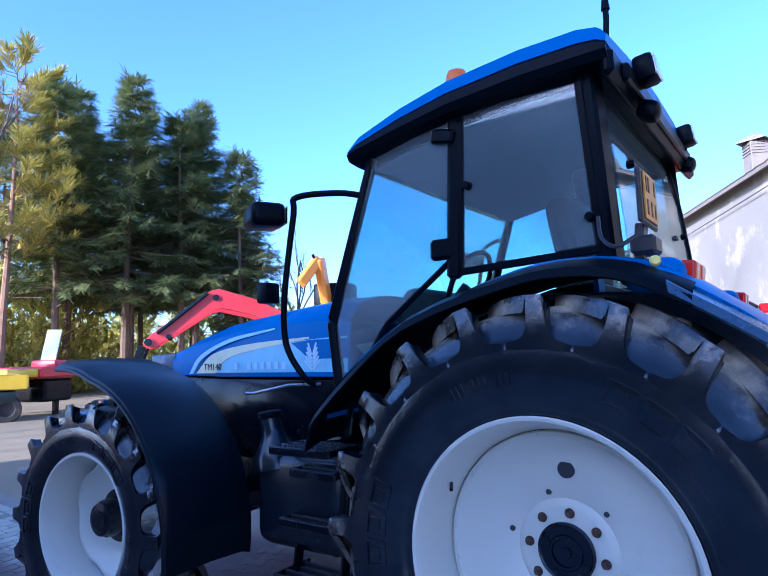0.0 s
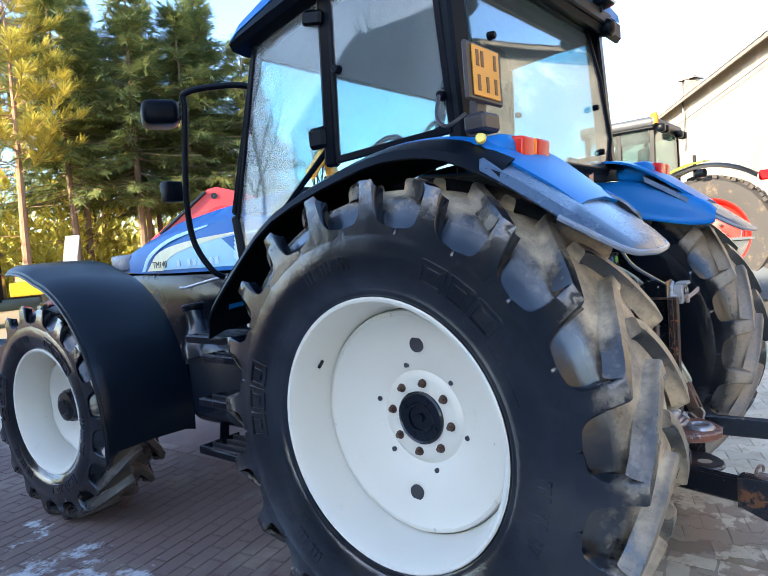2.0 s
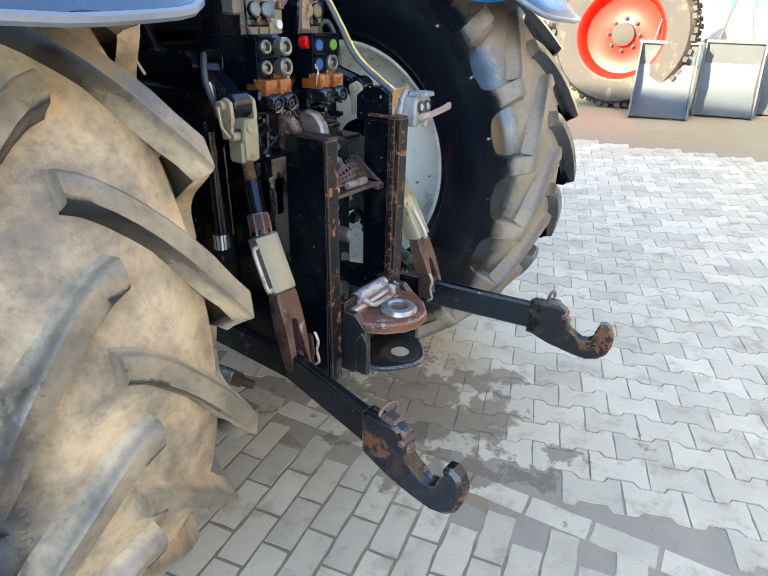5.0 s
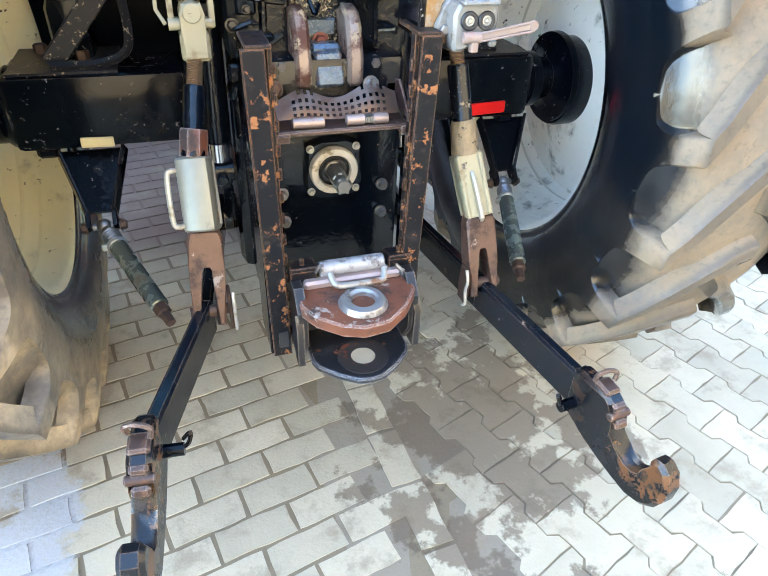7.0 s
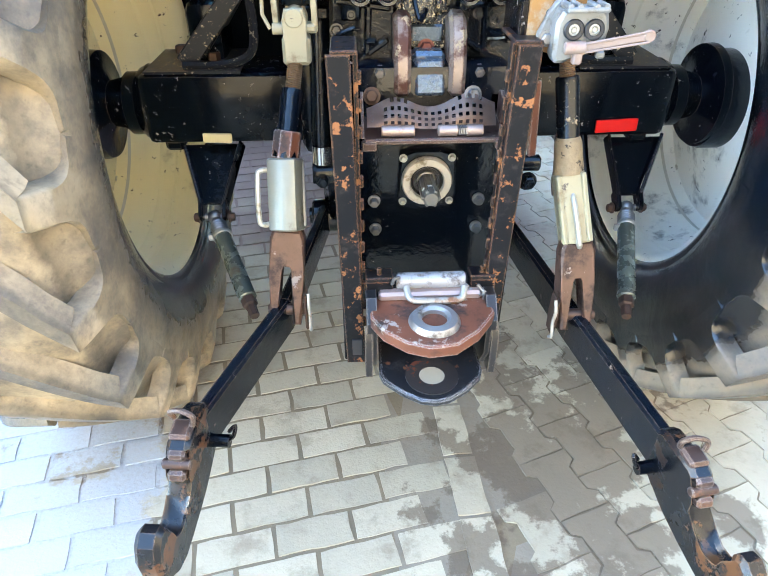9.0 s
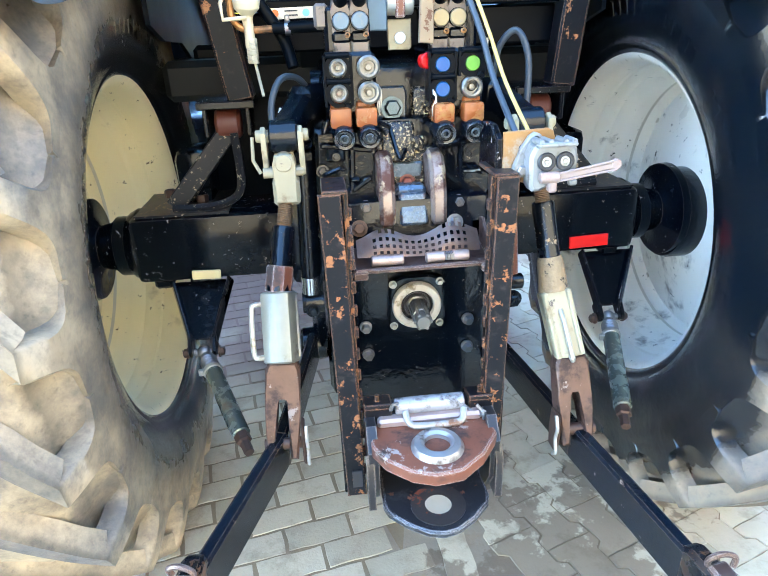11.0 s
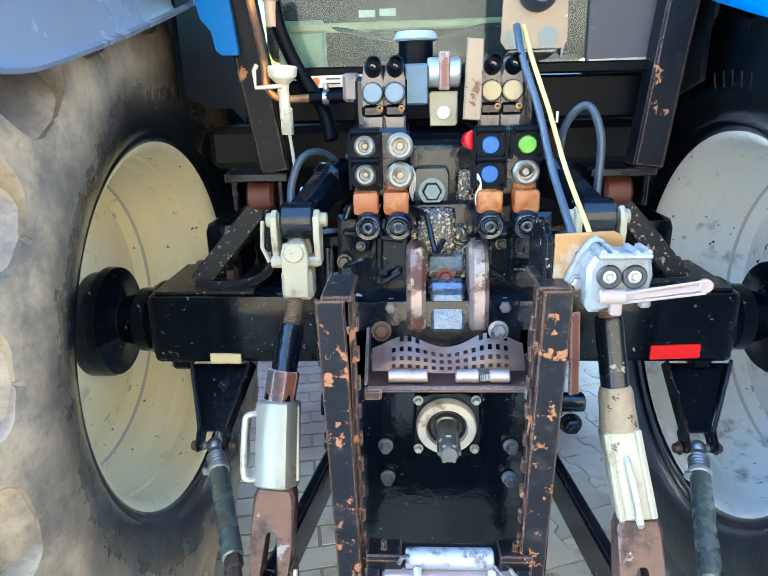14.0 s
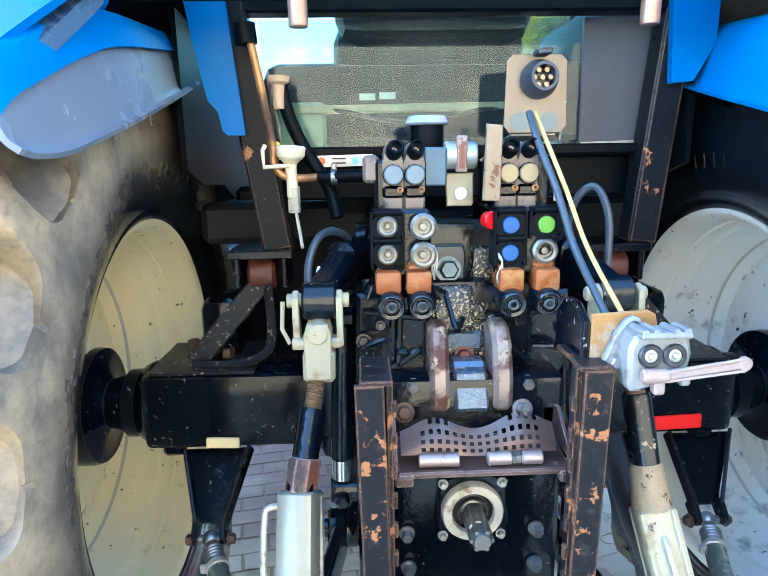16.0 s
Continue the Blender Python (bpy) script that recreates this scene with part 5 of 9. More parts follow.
# ---- rear end: axle, coupling frame, hydraulics, linkage ----
def rear_axle():
    bm = M()
    box(bm, (0, 0.05, 0.86), (0.42, 0.62, 0.78), (0, 0, 0), 0.03, 2)
    body = part("gearbox_housing", bm, BLACKGLOSS, TR, "oily black rear housing")
    for nm, c, d, bv in (("shaft_housing", (0, -0.30, 0.78), (0.36, 0.26, 0.62), 0.015), ("lift_housing", (0, -0.02, 1.28), (0.36, 0.5, 0.16), 0.03), ("lift_cover", (0, -0.24, 1.17), (0.34, 0.16, 0.16), 0.02)):
        bm = M()
        box(bm, c, d, (0, 0, 0), bv, 2)
        part(nm, bm, BLACKGLOSS, body)
    for s in (-1, 1):
        bm = M()
        box(bm, (s * 0.155, -0.36, 0.98), (0.05, 0.14, 0.12), (0, 0, 0), 0.01)
        part("housing_lug", bm, BLACKGLOSS, body)
    rng = random.Random(5)
    for x, y, z, r in ((-0.115, -0.445, 0.785, 0.013), (0.132, -0.445, 0.785, 0.013), (-0.112, -0.445, 0.71, 0.013), (0.132, -0.445, 0.71, 0.013), (-0.10, -0.425, 1.075, 0.013), (0.11, -0.425, 1.075, 0.013), (-0.115, -0.40, 1.03, 0.011), (0.135, -0.40, 1.02, 0.011)):
        bm = M()
        hexbolt(bm, (x, y + 0.012, z), (0, -1, 0), r * 0.85, 0.022)
        part("housing_bolt", bm, STEEL if z < 0.8 else OILGREY, body)
    # ribs, pipes, plugs and castings that clutter the housing
    bm = M()
    for k in range(20):
        x, z = rng.uniform(-0.2, 0.2), rng.uniform(1.0, 1.25)
        if abs(x) < 0.095 and z < 1.2:
            continue
        w_, h = rng.uniform(0.012, 0.05), rng.uniform(0.008, 0.04)
        box(bm, (x, -0.335 - rng.uniform(0, 0.04), z), (w_, 0.07, h), (rng.uniform(-8, 8), rng.choice((0, 0, -20, 20)), 0), 0.005)
    for k in range(10):
        x, z = rng.choice((-1, 1)) * rng.uniform(0.10, 0.19), rng.uniform(1.02, 1.22)
        hexbolt(bm, (x, -0.37, z), (0, -1, 0.2), rng.uniform(0.006, 0.012), 0.02)
    for k in range(7):
        x = rng.uniform(-0.19, 0.19)
        z = rng.uniform(1.05, 1.25)
        tube(bm, [(x, -0.36, z), (x + rng.uniform(-0.06, 0.06), -0.385, z + rng.uniform(-0.03, 0.03)), (x + rng.uniform(-0.1, 0.1), -0.34, z + rng.uniform(-0.05, 0.05))], 0.005, 6, 4)
    tagged(part("casting_clutter", bm, BLACKGLOSS, body), kind="stuff")
    for s in (-1, 1):
        bm = M()
        plate(bm, [(s * 0.062, 1.235), (s * 0.20, 1.235), (s * 0.205, 1.10), (s * 0.17, 1.03), (s * 0.10, 1.02), (s * 0.062, 1.06)], 0.05, up(0, -0.335, 0), 0.008)
        for a, b in (((0.075, 1.19), (0.19, 1.205)), ((0.08, 1.13), (0.17, 1.07)), ((0.12, 1.21), (0.125, 1.09))):
            beam(bm, (s * a[0], -0.365, a[1]), (s * b[0], -0.365, b[1]), 0.02, 0.014, 0.004)
        part("casting_plate", bm, BLACKGLOSS, body, "oily black casting plate")
    for s in (-1, 1):
        bm = M()
        box(bm, (s * 0.50, 0.0, 0.895), (0.44, 0.215, 0.185), (0, 0, 0), 0.02, 2)
        box(bm, (s * 0.24, 0.0, 0.90), (0.12, 0.26, 0.26), (0, 0, 0), 0.03, 2)
        lathe(bm, (s * 0.715, 0, 0.885), (s, 0, 0), [(0.10, -0.02), (0.105, 0.0), (0.095, 0.02), (0.085, 0.03), (0.085, 0.06), (0.07, 0.075), (0.062, 0.11), (0.09, 0.125), (0.14, 0.128), (0.142, 0.15), (0.0, 0.15)], 36)
        box(bm, (s * 0.655, -0.07, 0.795), (0.05, 0.05, 0.03), (0, 0, 0), 0.008)
        ax = part("axle_trumpet", bm, BLACK, TR, "black axle trumpet with chipped paint")
        bm = M()
        x0 = 0.575 if s > 0 else -0.53
        box(bm, (x0, -0.112, 0.838 if s > 0 else 0.822), (0.118 if s > 0 else 0.078, 0.008, 0.036 if s > 0 else 0.026), (0, -2 * s, 0), 0.002)
        part("reflector", bm, REDTAG if s > 0 else YELTAG, ax, "bright red reflector" if s > 0 else "faded yellow reflector")
        # top plate with bolts, strut to the cab mount
        for bx, by in ((-0.64, 0.105), (-0.535, 0.025), (-0.60, 0.01)):
            bm = M()
            hexbolt(bm, (-s * bx, by, 0.985), (0, 0, 1), 0.018, 0.03)
            part("axle_bolt", bm, BOLT, ax, "rusty axle bolt")
        bm = M()
        plate(bm, [(s * 0.45, -0.09), (s * 0.70, -0.09), (s * 0.70, 0.15), (s * 0.45, 0.15)], 0.016, Matrix.Translation((0, 0, 0.985)))
        beam(bm, (s * 0.60, -0.04, 1.0), (s * 0.425, -0.02, 1.20), 0.012, 0.05, 0.003)
        tube(bm, [(s * 0.60, -0.06, 1.0), (s * 0.50, -0.06, 1.0), (s * 0.43, -0.05, 1.02), (s * 0.41, -0.04, 1.07), (s * 0.415, -0.03, 1.19)], 0.012, 6, 4)
        beam(bm, (s * 0.56, 0.06, 1.0), (s * 0.45, 0.05, 1.15), 0.1, 0.012, 0.003)
        part("cab_strut", bm, surf("speckled_black", (0.012, 0.013, 0.016), 0.35, wear=(0.34, 0.28, 0.20), amount=0.20, wscale=70, spec=0.25), ax, "speckled black cab strut")
        bm = M()
        cyl(bm, (s * 0.395, 0.0, 1.212), (s * 0.462, 0.0, 1.212), 0.040, seg=24, chamfer=0.008)
        part("rubber_mount", bm, surf("mount_rust", (0.10, 0.028, 0.017), 0.5, var=0.3), ax, "rust-red rubber cab mount")
        bm = M()
        box(bm, (s * 0.425, 0.0, 1.265), (0.15, 0.13, 0.02), (0, 0, 0), 0.003)
        box(bm, (s * 0.37, 0.0, 1.225), (0.012, 0.12, 0.08), (0, 0, 0), 0.003)
        box(bm, (s * 0.48, 0.0, 1.225), (0.012, 0.12, 0.08), (0, 0, 0), 0.003)
        box(bm, (s * 0.55, 0.1, 1.06), (0.10, 0.16, 0.16), (0, 0, 0), 0.03, 2)
        part("mount_bracket", bm, BLACK, ax)
        # stabiliser bracket under the axle: sloping plate with turned edges, clevis, pin
        cx = -0.55 if s < 0 else 0.614
        pin = Vector((cx, -0.210, 0.632))
        out = -0.008 if s < 0 else 0.030
        slope = Vector((0, 0.125, 0.125)).normalized()
        lie = Matrix.Translation((cx, -0.197, 0.664)) @ Matrix(((1, 0, 0, 0), (0, slope.y, -slope.z, 0), (0, slope.z, slope.y, 0), (0, 0, 0, 1)))
        bm = M()
        plate(bm, [(-0.034, 0.0), (0.034, 0.0), (0.040, 0.03), (0.090 + out, 0.175), (-0.078 + out, 0.175), (-0.040, 0.03)], 0.010, lie, 0.002)
        for q, e in ((-1, -0.075 + out), (1, 0.087 + out)):
            beam(bm, lie @ Vector((q * 0.033, -0.004, 0.010)), lie @ Vector((e, 0.175, 0.010)), 0.009, 0.034, 0.003)
        br = part("stay_bracket", bm, BLACK, ax, "black stay bracket with turned edges")
        for q in (-1, 1):
            bm = M()
            plate(bm, [(-0.040, -0.018), (-0.046, -0.006), (-0.046, 0.006), (-0.040, 0.018), (0.01, 0.022), (0.016, 0.0), (0.01, -0.022)], 0.013, Matrix.Translation(lie @ Vector((q * 0.032, 0, 0))) @ Matrix(((0, 0, 1, 0), (slope.y, -slope.z, 0, 0), (slope.z, slope.y, 0, 0), (0, 0, 0, 1))), 0.003)
            part("clevis_leg", bm, BLACK, br)
            bm = M()
            hexbolt(bm, pin + Vector((q * 0.040, 0, 0)), (q, 0, 0), 0.012, 0.016)
            part("pin_nut", bm, BOLT, br, "rusty pin nut")
        bm = M()
        cyl(bm, pin - Vector((0.04, 0, 0)), pin + Vector((0.04, 0, 0)), 0.010, seg=14)
        part("clevis_pin", bm, STEEL, br)
        b = Vector((-0.42, -0.52, 0.545)) if s < 0 else Vector((0.50, -0.56, 0.540))
        d = (b - pin).normalized()
        L = (b - pin).length
        bm = M()
        cyl(bm, pin + d * 0.07, pin + d * (L - 0.03), 0.0225, seg=22, chamfer=0.003)
        st = part("stay", bm, surf("olive_zinc", (0.18, 0.205, 0.175), 0.26, 0.55, var=0.25, scale=14, dirt=(0.16, 0.12, 0.07), damount=0.22, dscale=16), TR, "greenish zinc telescopic stay")
        bm = M()
        bmesh.ops.create_uvsphere(bm, u_segments=18, v_segments=10, radius=0.020, matrix=Matrix.Translation(pin))
        cyl(bm, pin + d * 0.012, pin + d * 0.08, 0.0135, seg=16)
        part("stay_eye", bm, STEEL, st, "round steel eye")
        for k in range(5):
            bm = M()
            lathe(bm, pin + d * (0.032 + 0.0085 * k), d, [(0.0155, 0), (0.0215, 0.0015), (0.0235, 0.0042), (0.0215, 0.007), (0.0155, 0.0085)], 20)
            part("coil", bm, STEEL, st, "spring coil")
        bm = M()
        cyl(bm, pin + d * 0.073, pin + d * 0.087, 0.026, seg=22, chamfer=0.002)
        box(bm, pin + d * 0.08 + Vector((-0.028, -0.004, 0)), (0.016, 0.012, 0.018), (0, 0, 0), 0.002)
        part("stay_clamp", bm, ZINC, st, "zinc clamp ring")
        bm = M()
        lathe(bm, pin + d * (L - 0.032), d, [(0, 0), (0.019, 0), (0.019, 0.024), (0.013, 0.028), (0.012, 0.06), (0, 0.06)], 6)
        part("stay_nut", bm, BOLT, st, "rusty end nut")


rear_axle()


def coupling_frame():
    """Pick-up frame: two notched channels, crossbar, perforated guard, power shaft, coupling jaws."""
    fr = None
    for s, x, zt, zb in ((-1, -0.1725, 1.165, 0.463), (1, 0.146, 1.178, 0.463)):
        bm = M()
        y0 = -0.635
        # rear face plate, side web, notched inner flange
        poly = [(x - 0.024, zb), (x + 0.019, zb), (x + 0.019, zt), (x - 0.024, zt)]
        m = Matrix(((1, s * 0.022, 0, -s * 0.018), (0, 0, -1, y0), (0, 1, 0, 0), (0, 0, 0, 1)))
        plate(bm, poly, 0.012, m, 0.002)
        box(bm, (x, y0 + 0.05, zt + 0.003), (0.047, 0.11, 0.008), bevel=0.002)
        ob = part("frame_post", bm, RUSTPAINT, TR, "rust-chipped black frame post")
        fr = fr or ob
        bm = M()
        plate(bm, [(y0 + 0.008, zb), (y0 + 0.14, zb), (y0 + 0.14, zt), (y0 + 0.008, zt)], 0.012, flank(x + s * 0.016), 0.002)
        part("post_web", bm, BLACK, ob, "plain black side web")
        bm = M()
        plate(bm, [(y0 + 0.008, zb), (y0 + 0.03, zb), (y0 + 0.03, zt), (y0 + 0.008, zt)], 0.009, flank(x - s * 0.020), 0.001)
        for k in range(13):
            box(bm, (x - s * 0.0265, y0 + 0.012, zb + 0.06 + k * 0.05), (0.008, 0.012, 0.024), bevel=0.002)
        part("post_teeth", bm, RUSTPAINT, ob, "worn toothed inner edge")
        bm = M()
        box(bm, (x - s * 0.008, y0 - 0.0075, zb + 0.05), (0.022, 0.004, 0.045), bevel=0)
        part("pin_slot", bm, DARKBAR, ob)
    bm = M()
    box(bm, (0.006, -0.563, 0.980), (0.288, 0.012, 0.011), (0, 0, 0), 0.003)
    sheet(bm, [[(-0.135, -0.560, 0.979), (0.148, -0.560, 0.979)], [(-0.140, -0.50, 0.980), (0.150, -0.50, 0.980)], [(-0.140, -0.45, 0.992), (0.150, -0.45, 0.992)]], 0.005)
    for x in (-0.128, 0.140):
        box(bm, (x, -0.563, 0.972), (0.030, 0.022, 0.018), (0, 0, 0), 0.003)
        plate(bm, [(-0.56, 0.985), (-0.45, 0.99), (-0.45, 1.045), (-0.47, 1.05)], 0.006, flank(x + (-0.012 if x < 0 else 0.012)), 0.001)
    part("crossbar", bm, surf("rusty_tray", (0.085, 0.045, 0.035), 0.42, 0.2, var=0.4, scale=18, wear=(0.34, 0.25, 0.20), amount=0.05, wscale=26, dirt=(0.05, 0.03, 0.028), damount=0.25, dscale=12, bump=0.4, bscale=100, edge=(0.40, 0.31, 0.25), ewidth=0.004), fr, "rusty tray with a thin worn front lip")
    # perforated guard: saddle-bent strip with rows of square holes
    bm = M()
    nx, nz = 39, 9

    def wave(i, j):
        t, v = i / (nx - 1), j / (nz - 1)
        x = -0.131 + 0.262 * t
        lobe = math.exp(-((t - 0.22) / 0.17) ** 2) * 0.9 + math.exp(-((t - 0.79) / 0.18) ** 2)
        low = 0.998 - 0.005 * math.exp(-((t - 0.5) / 0.2) ** 2)
        high = 1.022 + 0.026 * lobe + 0.006 * t
        return Vector((x, -0.532 + 0.030 * v - 0.012 * lobe * v * (1 - v) * 4 + 0.010 * lobe * v, low + (high - low) * v))
    g = [[bm.verts.new(wave(i, j)) for i in range(nx)] for j in range(nz)]
    for j in range(nz - 1):
        for i in range(nx - 1):
            t = i / (nx - 1)
            top = 7 if 0.14 < t < 0.34 or t > 0.66 else 5
            if not (5 <= i <= 33 and 1 <= j <= top and i % 2 == 1 and j % 2 == 1):
                bm.faces.new((g[j][i], g[j][i + 1], g[j + 1][i + 1], g[j + 1][i]))
    bmesh.ops.solidify(bm, geom=list(bm.faces), thickness=0.003)
    part("perforated_guard", bm, surf("bent_steel", (0.27, 0.29, 0.33), 0.30, 0.6, var=0.35, scale=12, dirt=(0.15, 0.065, 0.045), damount=0.42, dscale=13, edge=(0.30, 0.20, 0.16), ewidth=0.002), fr, "bent perforated steel guard with rust stains")
    for x, w_ in ((-0.069, 0.068), (0.032, 0.040), (0.087, 0.034)):
        bm = M()
        cyl(bm, (x - w_ / 2, -0.540, 0.992), (x + w_ / 2, -0.540, 0.992), 0.0115, seg=18, chamfer=0.002)
        cyl(bm, (x - w_ / 4, -0.550, 0.992), (x - w_ / 4, -0.5525, 0.992), 0.003, seg=8)
        part("hinge", bm, surf("hinge_steel", (0.40, 0.31, 0.285), 0.36, 0.5, var=0.25, dirt=(0.2, 0.1, 0.07), damount=0.2, dscale=20), fr, "pinkish steel hinge barrel")
    bm = M()
    tube(bm, [(0.053 + 0.0007 * k, -0.540 + 0.0095 * math.cos(k * 1.25), 0.992 + 0.0095 * math.sin(k * 1.25)) for k in range(26)], 0.0016, 5)
    part("hinge_spring", bm, STEEL, fr, "small coil spring")
    # power shaft with its flange
    bm = M()
    plate(bm, [(-0.062, 0.78), (-0.03, 0.775), (0.03, 0.775), (0.062, 0.78), (0.068, 0.81), (0.062, 0.905), (0.03, 0.918), (-0.03, 0.918), (-0.062, 0.905), (-0.068, 0.81)], 0.03, up(0.005, -0.445, 0), 0.005)
    fl = part("shaft_flange", bm, BLACKGLOSS, TR, "black power shaft flange")
    for x in (-0.05, 0.058):
        for z in (0.795, 0.90):
            bm = M()
            hexbolt(bm, (x, -0.458, z), (0, -1, 0), 0.007, 0.012)
            part("flange_bolt", bm, ZINC, fl)
    bm = M()
    lathe(bm, (0.003, -0.46, 0.848), (0, -1, 0), [(0.057, 0), (0.057, 0.012), (0.054, 0.017), (0.040, 0.017), (0.037, 0.012), (0.037, 0.0)], 36)
    part("seal_ring", bm, surf("pale_seal", (0.52, 0.48, 0.40), 0.5, var=0.2, dirt=(0.2, 0.16, 0.1), damount=0.25, dscale=30), fl, "pale greasy seal ring")
    bm = M()
    lathe(bm, (0.003, -0.458, 0.848), (0, -1, 0), [(0.037, 0.0), (0.037, 0.011), (0.034, 0.013), (0.031, 0.009), (0.028, 0.009), (0.0275, 0.014), (0.024, 0.014), (0.023, 0.004), (0.0, 0.004)], 36)
    part("shaft_seal", bm, surf("greasy_dark", (0.03, 0.028, 0.026), 0.3, 0.3, var=0.4, wear=(0.22, 0.18, 0.14), amount=0.1, wscale=50), fl, "dark greasy shaft seal")
    bm = M()
    prof = [(0.022, 0.0), (0.022, 0.012), (0.018, 0.014), (0.018, 0.07), (0.015, 0.072), (0.015, 0.078), (0.018, 0.08), (0.018, 0.10), (0.014, 0.106), (0, 0.106)]
    lathe(bm, (0.003, -0.455, 0.848), (0, -1, 0), prof, 18)
    for k in range(6):
        a = k * math.pi / 3
        box(bm, (0.003 + 0.0175 * math.cos(a), -0.515, 0.848 + 0.0175 * math.sin(a)), (0.007, 0.085, 0.007), (0, -math.degrees(a), 0), 0.001)
    part("splined_shaft", bm, surf("shaft_steel", (0.20, 0.19, 0.17), 0.35, 0.7, var=0.3), fl, "splined steel power shaft")
    # upper coupling jaw with ring, lower jaw plate
    bm = M()
    plate(bm, [(-0.135, -0.665), (-0.12, -0.645), (0.115, -0.645), (0.13, -0.675), (0.128, -0.715), (0.085, -0.775), (0.035, -0.815), (-0.02, -0.822), (-0.065, -0.805), (-0.11, -0.765), (-0.134, -0.72)], 0.032, Matrix.Translation((0, 0, 0.645)), 0.004)
    jaw = part("upper_jaw", bm, RUST, TR, "rust-red coupling jaw")
    bm = M()
    lathe(bm, (-0.003, -0.742, 0.655), (0, 0, 1), [(0.027, -0.02), (0.027, 0.016), (0.034, 0.021), (0.047, 0.018), (0.054, 0.008), (0.056, -0.02)], 36)
    part("jaw_ring", bm, surf("greasy_ring", (0.32, 0.32, 0.33), 0.32, 0.6, var=0.25, dirt=(0.10, 0.08, 0.07), damount=0.2, dscale=18), jaw, "worn steel ring")
    bm = M()
    lathe(bm, (-0.003, -0.742, 0.655), (0, 0, 1), [(0.028, -0.008), (0.0, -0.010)], 28)
    part("ring_bore", bm, surf("bore_dirt", (0.16, 0.13, 0.11), 0.8), jaw)
    bm = M()
    box(bm, (-0.003, -0.652, 0.668), (0.225, 0.028, 0.022), (0, 0, 0), 0.006)
    part("jaw_rail", bm, surf("pinkish_steel", (0.42, 0.32, 0.30), 0.4, 0.5, var=0.25), jaw)
    bm = M()
    plate(bm, [(0.112, -0.60), (-0.112, -0.60), (-0.114, -0.735), (-0.106, -0.758), (-0.07, -0.795), (-0.03, -0.822), (0.0, -0.828), (0.03, -0.822), (0.07, -0.795), (0.106, -0.758), (0.114, -0.735)], 0.018, Matrix.Translation((-0.003, 0, 0.508)), 0.004)
    low = part("lower_jaw", bm, surf("worn_black", (0.02, 0.022, 0.027), 0.3, 0.2, var=0.4, scale=14, wear=(0.22, 0.10, 0.06), amount=0.08, wscale=20, dirt=(0.07, 0.07, 0.075), damount=0.25, dscale=12, edge=(0.46, 0.46, 0.48), ewidth=0.009), TR, "worn black lower coupling plate")
    bm = M()
    ringplate(bm, 0.058, 0.028, 0.012, Matrix.Translation((-0.003, -0.752, 0.514)))
    part("lower_ring", bm, surf("dark_ring", (0.05, 0.045, 0.045), 0.4, 0.3, var=0.4, wear=(0.22, 0.08, 0.05), amount=0.2, wscale=30), low)
    bm = M()
    lathe(bm, (-0.003, -0.752, 0.5185), (0, 0, 1), [(0.028, 0.0), (0.0, 0.0)], 26)
    part("lower_bore", bm, surf("bore_glimpse", (0.42, 0.37, 0.28), 0.8), low)
    bm = M()
    for s in (-1, 1):
        plate(bm, [(-0.60, 0.49), (-0.68, 0.49), (-0.72, 0.55), (-0.72, 0.64), (-0.68, 0.68), (-0.60, 0.68)], 0.022, flank(s * 0.128 - 0.003))
        plate(bm, [(-0.69, 0.50), (-0.73, 0.50), (-0.73, 0.60), (-0.71, 0.63), (-0.69, 0.60)], 0.016, flank(s * 0.136 - 0.003))
    box(bm, (0, -0.60, 0.59), (0.24, 0.06, 0.16), (0, 0, 0), 0.004)
    part("jaw_cheek", bm, surf("cheek_paint", (0.012, 0.012, 0.015), 0.34, var=0.3, wear=(0.24, 0.21, 0.19), amount=0.06, wscale=22, edge=(0.22, 0.18, 0.15), ewidth=0.006), TR)
    for x, w_ in ((-0.112, 0.06), (0.112, 0.055)):
        bm = M()
        box(bm, (x, -0.625, 0.70), (w_, 0.05, 0.012), (-8, 0, 0), 0.002)
        box(bm, (x, -0.642, 0.67), (w_, 0.012, 0.06), (0, 0, 0), 0.002)
        cyl(bm, (x, -0.63, 0.70), (x, -0.63, 0.722), 0.005, seg=8)
        part("latch_bracket", bm, RUSTPAINT, TR)
    bm = M()
    cyl(bm, (-0.075, -0.635, 0.692), (0.075, -0.635, 0.692), 0.018, seg=20, chamfer=0.003)
    lt = part("latch_tube", bm, surf("silver_paint", (0.36, 0.36, 0.38), 0.42, 0.3, var=0.2, dirt=(0.10, 0.08, 0.07), damount=0.3, dscale=26), TR, "scuffed silver latch tube")
    bm = M()
    tube(bm, [(-0.055, -0.655, 0.69), (-0.05, -0.675, 0.676), (-0.03, -0.682, 0.671), (0.05, -0.682, 0.671), (0.065, -0.675, 0.678), (0.07, -0.66, 0.69)], 0.0075, 8, 4)
    part("latch_handle", bm, surf("worn_handle", (0.34, 0.33, 0.31), 0.4, 0.4, var=0.2, dirt=(0.24, 0.12, 0.07), damount=0.3, dscale=26), lt)
    bm = M()
    tube(bm, [(-0.082, -0.64, 0.69), (-0.086, -0.655, 0.70), (-0.08, -0.66, 0.715), (-0.07, -0.65, 0.71)], 0.004, 6, 4)
